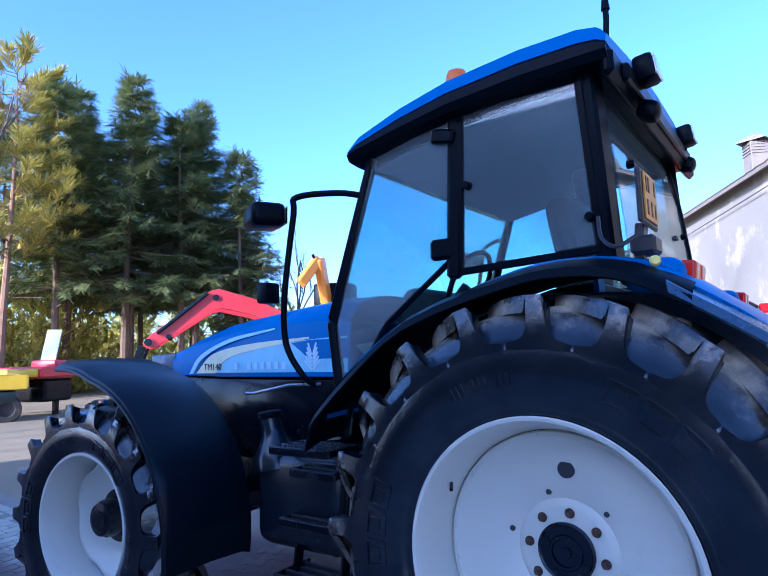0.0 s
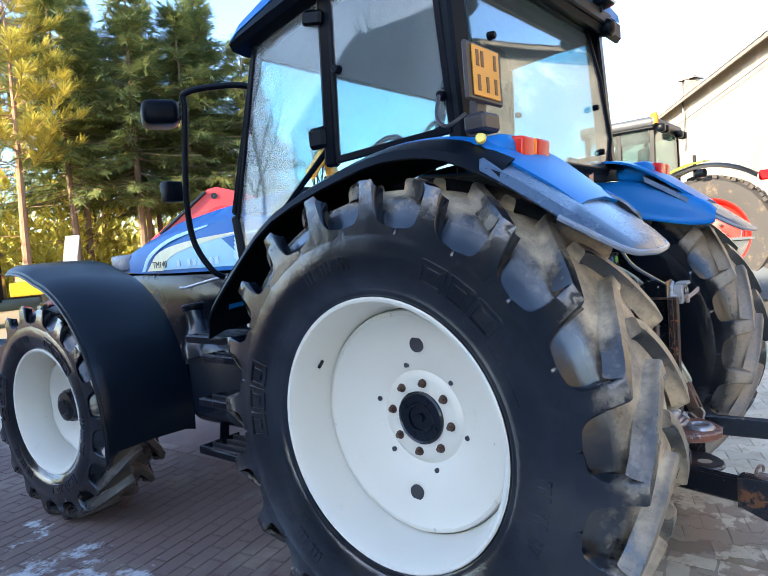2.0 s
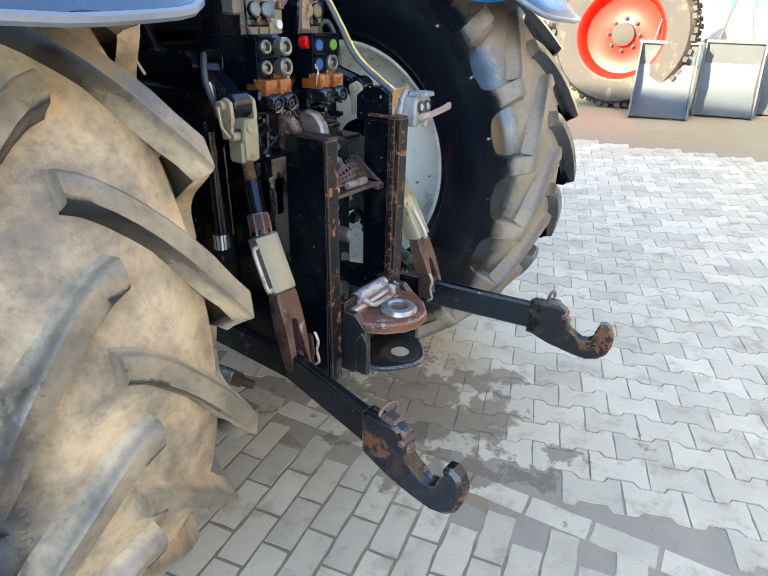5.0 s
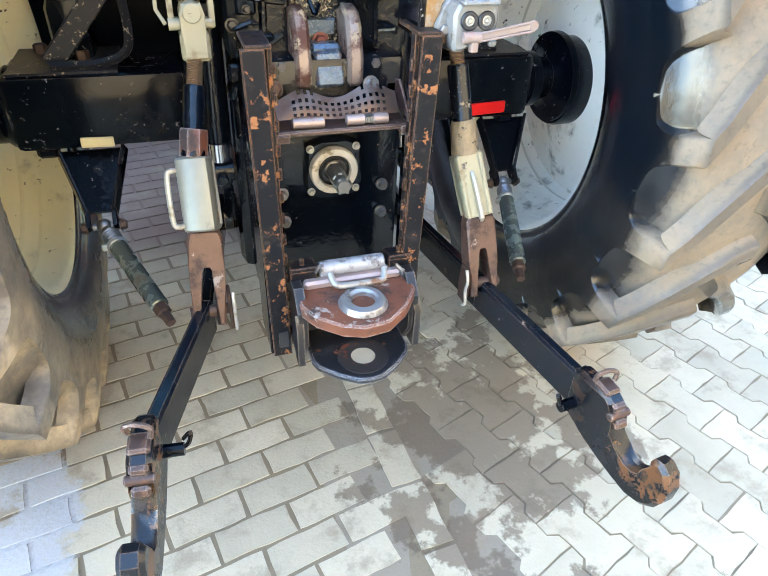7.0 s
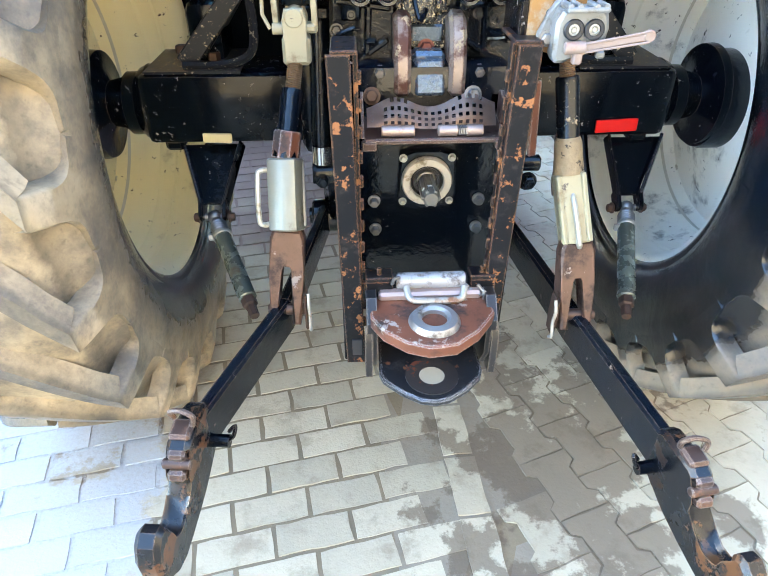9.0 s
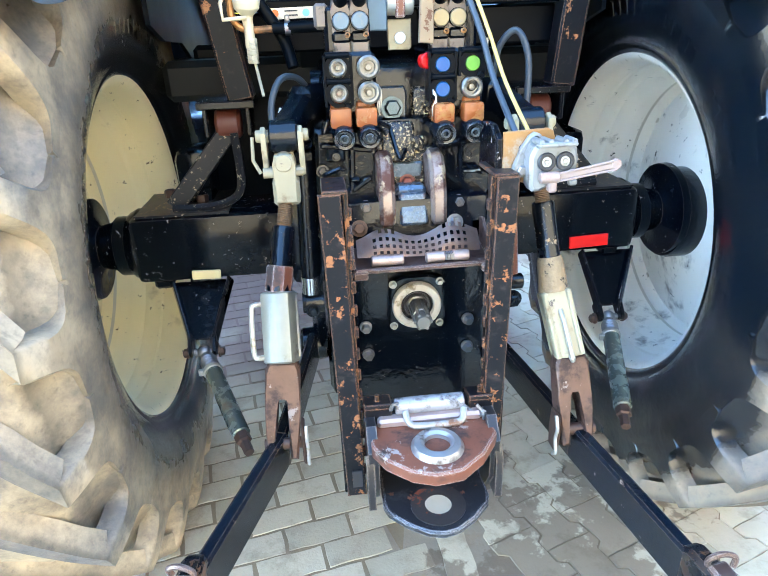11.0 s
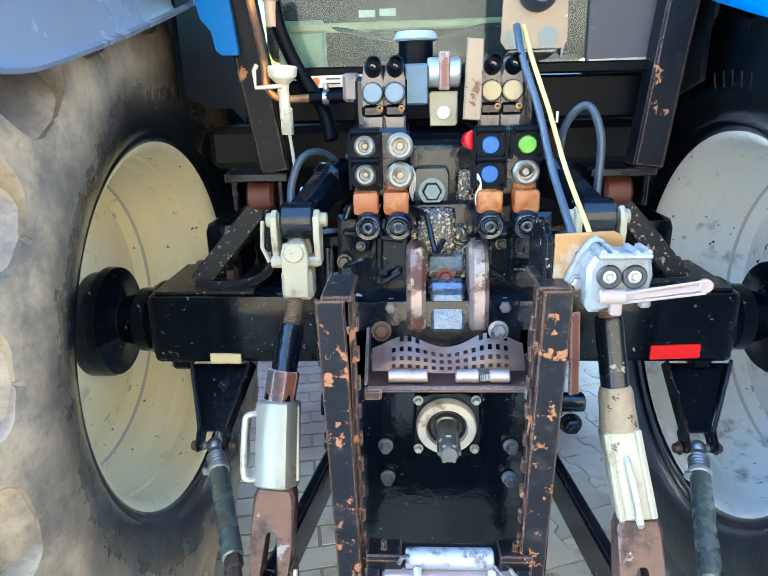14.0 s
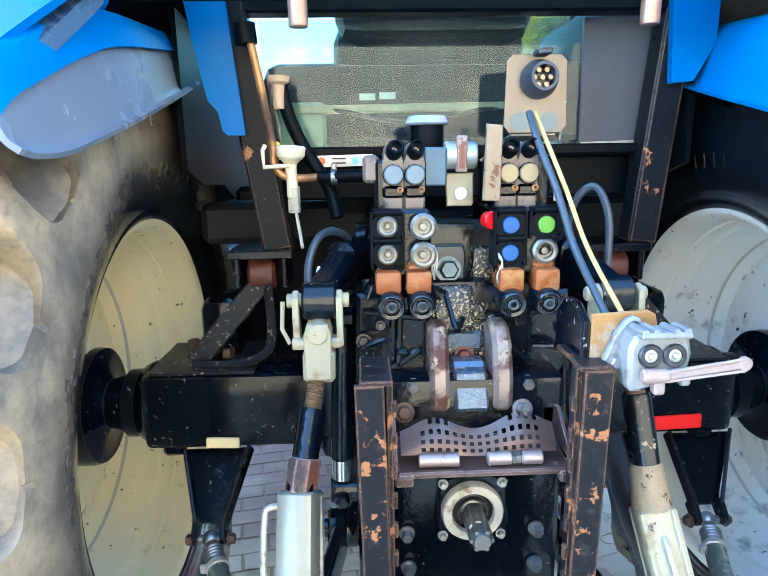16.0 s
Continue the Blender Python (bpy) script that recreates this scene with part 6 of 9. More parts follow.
    tube(bm, [(0.075, -0.645, 0.685), (0.095, -0.66, 0.672), (0.115, -0.665, 0.672), (0.10, -0.655, 0.69)], 0.004, 6, 4)
    for k in range(9):
        q = Vector((0.112 + 0.012 * math.sin(k * 0.4), -0.668, 0.675 - 0.012 * k))
        tube(bm, [q + Vector((0.006 * math.cos(a * 0.785), 0.004 * (k % 2) * math.sin(a * 0.785), 0.008 * math.sin(a * 0.785))) for a in range(9)], 0.0018, 5)
    part("clip_chain", bm, STEEL, lt, "steel pin clip and chain")
    # top-link bracket: two worn cheeks and the block between
    for x in (-0.053, 0.062):
        bm = M()
        prof = [(-0.36, 1.02), (-0.415, 1.015), (-0.440, 1.035), (-0.440, 1.09), (-0.42, 1.15), (-0.395, 1.178), (-0.36, 1.185), (-0.30, 1.16), (-0.30, 1.03)]
        plate(bm, prof, 0.036, flank(x), 0.008)
        part("toplink_cheek", bm, surf("worn_cheek", (0.30, 0.235, 0.20), 0.34, 0.4, var=0.4, scale=18, wear=(0.46, 0.36, 0.24), amount=0.20, wscale=24, dirt=(0.10, 0.04, 0.026), damount=0.56, dscale=15, edge=(0.10, 0.04, 0.025), ewidth=0.006), TR, "worn steel top-link cheek")
    bm = M()
    box(bm, (0.005, -0.418, 1.062), (0.062, 0.03, 0.072), (-22, 0, 0), 0.005)
    box(bm, (0.005, -0.375, 1.095), (0.07, 0.05, 0.030), (0, 0, 0), 0.008)
    box(bm, (0.005, -0.33, 1.115), (0.07, 0.03, 0.075), (0, 0, 0), 0.004)
    part("toplink_block", bm, surf("scraped_block", (0.11, 0.15, 0.20), 0.26, 0.5, var=0.4, scale=22, dirt=(0.10, 0.06, 0.05), damount=0.3, dscale=30, bump=1.2, bscale=90, bdist=0.003), TR, "scraped dark steel block")
    bm = M()
    hexbolt(bm, (0.004, -0.344, 1.106), (0, -1, 0.1), 0.014, 0.018)
    part("block_bolt", bm, surf("red_bolt", (0.15, 0.04, 0.03), 0.45, 0.3, var=0.4, scale=40), TR, "red-rusted bolt")
    for x, y in ((-0.100, -0.362), (0.107, -0.380)):
        bm = M()
        lathe(bm, (x, y + 0.012, 1.066), (0, -1, 0.25), [(0, -0.03), (0.022, -0.03), (0.022, 0.004), (0.0185, 0.006), (0.0185, 0.016), (0.0165, 0.019), (0.0115, 0.019), (0.0105, 0.004), (0, 0.004)], 22)
        part("socket_bolt", bm, surf("scuffed_socket", (0.055, 0.06, 0.068), 0.26, 0.5, var=0.3, edge=(0.44, 0.42, 0.40), ewidth=0.003), TR, "socket head bolt with bright worn rim")
    for x in (-0.118, 0.098):
        bm = M()
        hexbolt(bm, (x, -0.432, 1.030), (0, -1, 0.3), 0.014, 0.018)
        part("guard_bolt", bm, BOLT if x < 0 else STEEL, TR, "rusty bolt" if x < 0 else "scuffed bolt")
        bm = M()
        q = 1 if x > 0 else -1
        beam(bm, (x - q * 0.02, -0.424, 1.052), (x + q * 0.062, -0.425, 1.018), 0.006, 0.034, 0.001)
        beam(bm, (x - q * 0.022, -0.42, 1.055), (x + q * 0.05, -0.40, 1.085), 0.008, 0.02, 0.001)
        part("guard_strap", bm, RUST if x < 0 else BLACKGLOSS, TR, "rusty angled strap" if x < 0 else "oily black angled strap")
    bm = M()
    plate(bm, [(-0.056, 1.195), (0.012, 1.195), (0.014, 1.30), (0.008, 1.315), (-0.052, 1.315), (-0.058, 1.30)], 0.03, up(0.0, -0.285, 0), 0.004)
    cl = part("centre_bracket", bm, surf("blue_black", (0.010, 0.022, 0.038), 0.16, var=0.3, bump=0.3, bscale=40, spec=0.7, edge=(0.16, 0.2, 0.24), ewidth=0.002), TR, "glossy blue-black centre bracket")
    # tan specks paint the warm glints of the wet rough casting
    speckle = surf("glinting_oil", (0.004, 0.005, 0.007), 0.15, var=0.3, wear=(0.46, 0.35, 0.20), amount=0.30, wscale=160, wrough=0.4, bump=1.0, bscale=170, spec=0.7, bdist=0.004)
    for nm, c, d, tilt in (("glint_cover", (-0.014, -0.315, 1.192), (0.076, 0.07, 0.09), -16), ("glint_arm", (-0.014, -0.312, 1.186), (0.126, 0.06, 0.036), -16), ("glint_base", (-0.02, -0.30, 1.135), (0.17, 0.08, 0.09), -14), ("side_lug", (0.052, -0.275, 1.25), (0.05, 0.05, 0.12), 0)):
        bm = M()
        box(bm, c, d, (tilt, 0, 0), 0.01, 2)
        part(nm, bm, speckle, cl, "oily black casting with painted golden glints")
    bm = M()
    hexbolt(bm, (-0.021, -0.298, 1.268), (0, -1, 0.1), 0.019, 0.026)
    part("centre_bolt", bm, surf("dark_steel", (0.07, 0.10, 0.13), 0.22, 0.8, var=0.25), cl, "large hexagon bolt")


coupling_frame()


def valves():
    """Remote valves: castings, quick couplers with covers, orange blocks, caps, hoses."""
    for s, x0, x1 in ((-1, -0.168, -0.062), (1, 0.052, 0.168)):
        mid = (x0 + x1) / 2
        bm = M()
        box(bm, (mid, -0.27, 1.33), (x1 - x0, 0.22, 0.125), (0, 0, 0), 0.008)
        box(bm, (mid, -0.26, 1.43), (x1 - x0 - 0.01, 0.16, 0.10), (0, 0, 0), 0.008)
        blk = part("valve_block", bm, BLACKGLOSS, TR, "black hydraulic valve block")
        for k, x in enumerate((x0 + 0.026, x1 - 0.026)):
            # lower orange body with its round black outlet
            bm = M()
            box(bm, (x, -0.375, 1.265), (0.046, 0.075, 0.042), (0, 0, 0), 0.007, 2)
            box(bm, (x, -0.35, 1.287), (0.040, 0.07, 0.02), (0, 0, 0), 0.005)
            part("orange_body", bm, ORANGE, blk, "orange valve body")
            bm = M()
            lathe(bm, (x + (0.004 if s < 0 else 0.0), -0.405, 1.228), (0, -1, -0.15), [(0, -0.04), (0.024, -0.04), (0.025, 0.018), (0.021, 0.024), (0.016, 0.022), (0.015, 0.014), (0.011, 0.014), (0.010, 0.020), (0, 0.021)], 24)
            oc = part("outlet_cap", bm, surf("glossy_cap", (0.004, 0.007, 0.012), 0.14, var=0.2, spec=0.7, edge=(0.30, 0.28, 0.26), ewidth=0.0015), blk, "round glossy black outlet cap")
            bm = M()
            lathe(bm, (x + (0.004 if s < 0 else 0.0), -0.4255, 1.225), (0, -1, -0.15), [(0, -0.008), (0.0095, -0.008), (0.0095, 0.002), (0.008, 0.0035), (0.0062, 0.0025), (0.0055, -0.001), (0, -0.001)], 20)
            part("cap_insert", bm, surf("dull_insert", (0.10, 0.105, 0.11), 0.3, 0.6, var=0.3), oc, "dull steel insert")
            for z in (1.312, 1.362):
                covered = (s < 0 and k == 0) or (s > 0 and not (k == 1 and z < 1.33))
                cap = None
                if s > 0:
                    cap = BLUECAP if k == 0 else (GREENCAP if z > 1.33 else None)
                d = Vector((0, -1, 0.1))
                o = Vector((x + (0.008 if s < 0 and k == 1 else 0), (-0.385 if k == 1 else -0.374) if s < 0 else -0.366, z))
                if not cap:
                    bm = M()
                    f = 0.78 if covered else 1.0
                    lathe(bm, o, d, [(r * f, h) for r, h in ((0.0, -0.05), (0.021, -0.05), (0.021, 0.008), (0.0235, 0.010), (0.0235, 0.024), (0.019, 0.028), (0.014, 0.027), (0.013, 0.014), (0.007, 0.013), (0.006, 0.020), (0, 0.021))], 24)
                    part("quick_coupler", bm, surf("coupler_chrome", (0.19, 0.185, 0.17), 0.3, 0.6, var=0.2, dirt=(0.1, 0.09, 0.07), damount=0.2, dscale=60), blk, "steel quick coupler")
                if covered:
                    bm = M()
                    y = -0.385
                    box(bm, (x, y + 0.01, z + 0.027), (0.052, 0.03, 0.010), (0, 0, 0), 0.002)
                    cyl(bm, (x - 0.024, y - 0.006, z + 0.026), (x + 0.024, y - 0.006, z + 0.026), 0.006, seg=10)
                    ringplate(bm, 0.028, 0.0195 if cap is None else 0.017, 0.010, up(x, y, z) , 20)
                    box(bm, (x - 0.0275, y + 0.015, z), (0.006, 0.04, 0.05), bevel=0.001)
                    box(bm, (x + 0.0275, y + 0.015, z), (0.006, 0.04, 0.05), bevel=0.001)
                    box(bm, (x + 0.018, y - 0.004, z - 0.024), (0.016, 0.012, 0.010), (0, 30, 0), 0.002)
                    part("coupler_cover", bm, PLASTIC, blk, "black flip-up coupler cover")
                    if cap:
                        bm = M()
                        cyl(bm, (x, y + 0.012, z), (x, y - 0.009, z), 0.017, 0.0155, 22, 0.002)
                        part("colour_cap", bm, cap, blk, "blue dust cap" if cap is BLUECAP else "green dust cap")
        # upper castings with silver caps and black plugs
        for x in ((-0.128, -0.089) if s < 0 else (0.081, 0.118)):
            bm = M()
            plate(bm, [(x - 0.02, 1.385), (x - 0.012, 1.392), (x + 0.006, 1.39), (x + 0.019, 1.385), (x + 0.019, 1.47), (x + 0.014, 1.50), (x + 0.006, 1.508), (x - 0.008, 1.508), (x - 0.015, 1.50), (x - 0.02, 1.47)], 0.05, up(0, -0.318, 0), 0.004)
            c = part("top_casting", bm, OILGREY, TR, "dusty grey valve casting")
            bm = M()
            cyl(bm, (x, -0.34, 1.451), (x, -0.357, 1.452), 0.0185, 0.0175, 24, 0.002)
            part("silver_cap", bm, surf("dull_silver", (0.12, 0.165, 0.21) if s < 0 else (0.27, 0.22, 0.13), 0.4, 0.4, var=0.2, dirt=(0.2, 0.2, 0.18), damount=0.2, dscale=50), c, "round silver cap")
            bm = M()
            lathe(bm, (x, -0.33, 1.488), (0.12, -1, 0.42), [(0.0, 0), (0.0155, 0), (0.0155, 0.022), (0.013, 0.036), (0.0105, 0.036), (0.010, 0.026), (0.0, 0.025)], 18)
            part("plug", bm, PLASTIC, c, "black rubber plug")
            bm = M()
            lathe(bm, (x, -0.352, 1.4915), (0.12, -1, 0.42), [(0.0075, 0), (0.0075, 0.004), (0.004, 0.004), (0.004, 0.001), (0, 0.001)], 14)
            part("plug_nipple", bm, COPPER, c, "brass nipple")
            bm = M()
            lathe(bm, (x + 0.012, -0.342, 1.424), (0, -1, 0.1), [(0.0, 0), (0.006, 0), (0.006, 0.012), (0.0035, 0.013), (0.003, 0.006), (0, 0.006)], 12)
            part("bleed_screw", bm, COPPER, c, "brass bleed screw")
            bm = M()
            box(bm, (x, -0.330, 1.421), (0.041, 0.036, 0.024), (0, 0, 0), 0.006)
            part("cap_seat", bm, BLACKGLOSS, c, "oily black seat under the cap")
            bm = M()
            lathe(bm, (x, -0.341, 1.451), (0, -1, 0), [(0.0, 0), (0.0198, 0), (0.0198, 0.008), (0.0185, 0.010), (0, 0.010)], 12)
            part("cap_collar", bm, BLACKGLOSS, c)
    # wire clips hanging on the orange bodies
    for x, y, z in ((-0.060, -0.385, 1.30), (0.056, -0.392, 1.285)):
        for k in range(3):
            bm = M()
            tube(bm, [(x, y, z + 0.028 - 0.004 * k), (x + 0.006, y - 0.006, z + 0.012), (x - 0.003 + 0.004 * k, y - 0.008, z - 0.012), (x + 0.002, y - 0.004, z - 0.034 + 0.006 * k)], 0.0016, 5, 4)
            part("wire_clip", bm, ZINC, TR, "thin bright wire clip")
    bm = M()
    cyl(bm, (0.046, -0.35, 1.368), (0.050, -0.378, 1.37), 0.017, seg=20, chamfer=0.003)
    part("red_cap", bm, REDLENS, TR, "red rubber cap")
    bm = M()
    box(bm, (-0.05, -0.30, 1.465), (0.042, 0.06, 0.07), (0, 0, 0), 0.003)
    part("end_block", bm, surf("blue_steel", (0.08, 0.13, 0.18), 0.45, 0.3, var=0.25, scale=30), TR)
    bm = M()
    box(bm, (-0.168, -0.31, 1.462), (0.03, 0.05, 0.05), (0, 0, 0), 0.006)
    part("hose_block", bm, OILGREY, TR)
    bm = M()
    plate(bm, [(0.031, 1.405), (0.062, 1.402), (0.064, 1.535), (0.036, 1.538)], 0.014, up(0, -0.365, 0), 0.002)
    part("flat_bar", bm, surf("scuffed_zinc", (0.22, 0.17, 0.115), 0.42, 0.3, var=0.3, wear=(0.14, 0.07, 0.04), amount=0.22, wscale=24, dirt=(0.3, 0.18, 0.1), damount=0.25, dscale=22), TR, "scuffed zinc flat bar")
    bm = M()
    plate(bm, [(-0.024, 1.39), (0.022, 1.39), (0.026, 1.395), (0.026, 1.452), (-0.022, 1.452), (-0.027, 1.447)], 0.014, up(0, -0.295, 0), 0.002)
    ey = part("eye_plate", bm, CREAM, TR, "cream lug plate")
    bm = M()
    cyl(bm, (0.0, -0.30, 1.413), (0.0, -0.318, 1.415), 0.012, seg=18, chamfer=0.002)
    part("lug_bolt", bm, WHITEPAINT, ey)
    bm = M()
    cyl(bm, (-0.03, -0.30, 1.485), (0.03, -0.30, 1.485), 0.026, seg=24, chamfer=0.003)
    part("bush", bm, surf("pale_steel", (0.36, 0.38, 0.36), 0.35, 0.5, var=0.2), ey)
    bm = M()
    box(bm, (0.0, -0.318, 1.487), (0.02, 0.02, 0.066), (0, 0, 0), 0.003)
    part("rust_band", bm, RUST, ey)
    bm = M()
    cyl(bm, (-0.05, -0.19, 1.46), (-0.05, -0.19, 1.545), 0.034, seg=22)
    rs = part("breather", bm, PLASTIC, TR, "black breather with grey cap")
    bm = M()
    cyl(bm, (-0.05, -0.19, 1.545), (-0.05, -0.19, 1.563), 0.044, 0.040, 24, 0.004)
    part("breather_cap", bm, surf("grey_blue_cap", (0.30, 0.34, 0.40), 0.4), rs)
    # hoses on the right
    bm = M()
    tube(bm, [(0.128, -0.30, 1.56), (0.132, -0.36, 1.50), (0.155, -0.40, 1.42), (0.172, -0.45, 1.33), (0.182, -0.56, 1.25), (0.186, -0.60, 1.22)], 0.0064, 12, 6)
    part("hose", bm, HOSE, TR, "thick grey hydraulic hose")
    bm = M()
    tube(bm, [(0.142, -0.29, 1.56), (0.148, -0.36, 1.50), (0.172, -0.40, 1.42), (0.194, -0.45, 1.33), (0.208, -0.56, 1.25), (0.212, -0.61, 1.22)], 0.0042, 10, 6)
    part("hose", bm, YELHOSE, TR, "thin yellow hose")
    bm = M()
    tube(bm, [(0.235, -0.22, 1.28), (0.24, -0.24, 1.38), (0.275, -0.26, 1.42), (0.30, -0.28, 1.36), (0.295, -0.30, 1.24)], 0.008, 10, 6)
    part("hose", bm, HOSE, TR, "looped dark hose")
    bm = M()
    tube(bm, [(-0.28, -0.36, 1.20), (-0.29, -0.33, 1.28), (-0.265, -0.30, 1.34), (-0.22, -0.25, 1.33), (-0.19, -0.2, 1.25)], 0.0075, 10, 6)
    part("hose", bm, HOSE, TR, "looped dark hose")
    bm = M()
    tube(bm, [(-0.275, -0.34, 1.22), (-0.27, -0.32, 1.28), (-0.255, -0.3, 1.24)], 0.004, 6, 4)
    part("thin_cable", bm, WHITEPAINT, TR)
    # left: copper return pipe, filler, dipstick with spring, sticker
    bm = M()
    tube(bm, [(-0.415, -0.09, 1.74), (-0.40, -0.09, 1.66), (-0.378, -0.09, 1.52), (-0.375, -0.09, 1.47), (-0.345, -0.09, 1.442), (-0.26, -0.09, 1.442)], 0.009, 10, 5)
    part("pipe", bm, COPPER, TR, "bent copper pipe")
    bm = M()
    tube(bm, [(-0.28, -0.09, 1.442), (-0.15, -0.11, 1.445)], 0.0145, 12)
    part("hose", bm, PLASTIC, TR, "black return hose")
    bm = M()
    tube(bm, [(-0.36, -0.05, 1.66), (-0.345, -0.05, 1.58), (-0.31, -0.05, 1.50), (-0.26, -0.06, 1.42), (-0.24, -0.08, 1.35)], 0.0155, 12, 5)
    part("hose", bm, PLASTIC, TR, "black return hose")
    bm = M()
    tube(bm, [(-0.424, -0.09, 1.76), (-0.42, -0.09, 1.72)], 0.024, 14)
    part("pipe_sleeve", bm, PLASTIC, TR, "black pipe sleeve")
    bm = M()
    ringplate(bm, 0.017, 0.013, 0.014, pose(-0.245, -0.093, 1.442, 0, 90, 0))
    box(bm, (-0.245, -0.098, 1.464), (0.012, 0.012, 0.014), bevel=0.002)
    part("hose_clamp", bm, STEEL, TR)
    bm = M()
    lathe(bm, (-0.362, -0.06, 1.64), (0, 0, 1), [(0.012, -0.05), (0.014, 0), (0.024, 0.006), (0.026, 0.018), (0.018, 0.02), (0.016, 0.012), (0, 0.01)], 20)
    part("filler_neck", bm, surf("tan_plastic", (0.48, 0.34, 0.22), 0.5), TR)
    bm = M()
    lathe(bm, (-0.339, -0.095, 1.472), (0.05, -0.1, 1), [(0.010, -0.03), (0.014, 0), (0.030, 0.016), (0.033, 0.034), (0.029, 0.037), (0.024, 0.024), (0, 0.016)], 24)
    kn = part("funnel_knob", bm, surf("ivory_plastic", (0.72, 0.66, 0.48), 0.4, var=0.1), TR, "ivory plastic funnel knob")
    bm = M()
    tube(bm, [(-0.34, -0.11, 1.468), (-0.395, -0.11, 1.465), (-0.398, -0.105, 1.50), (-0.392, -0.10, 1.512)], 0.005, 8)
    cyl(bm, (-0.338, -0.095, 1.40), (-0.338, -0.095, 1.475), 0.013, 0.011, 14)
    part("knob_stem", bm, surf("ivory_plastic_stem", (0.68, 0.60, 0.42), 0.45, var=0.1), kn)
    bm = M()
    tube(bm, [(-0.336 + 0.012 * math.cos(k * 0.9), -0.095 + 0.012 * math.sin(k * 0.9), 1.42 - 0.00055 * k) for k in range(100)], 0.0028, 5)
    tube(bm, [(-0.332, -0.095, 1.365), (-0.328, -0.10, 1.34), (-0.318, -0.13, 1.29)], 0.004, 6, 4)
    part("spring", bm, surf("ivory_spring", (0.60, 0.54, 0.40), 0.45, 0.2), kn, "pale coil spring")
    bm = M()
    box(bm, (-0.225, -0.035, 1.476), (0.135, 0.004, 0.026), (0, -1, 0), 0)
    st = part("sticker", bm, surf("sticker_cream", (0.72, 0.64, 0.50), 0.4, bump=0), TR, "cream sticker with coloured dots")
    for x, c in ((-0.275, (0.65, 0.16, 0.03)), (-0.198, (0.25, 0.60, 0.75)), (-0.168, (0.15, 0.62, 0.20))):
        bm = M()
        cyl(bm, (x, -0.036, 1.476), (x, -0.0385, 1.476), 0.009, seg=18)
        part("dot", bm, surf("dot", c, 0.4, bump=0), st)
    bm = M()
    for z in (1.471, 1.481):
        box(bm, (-0.235, -0.038, z), (0.032, 0.002, 0.003), (0, 0, 0), 0)
    part("print_bar", bm, DARKBAR, st)
    for x in (0.22, 0.275):
        bm = M()
        beam(bm, (x, -0.02, 1.40), (x, -0.02, 1.375), 0.006, 0.004, 0)
        part("split_pin", bm, ZINC, TR)


valves()


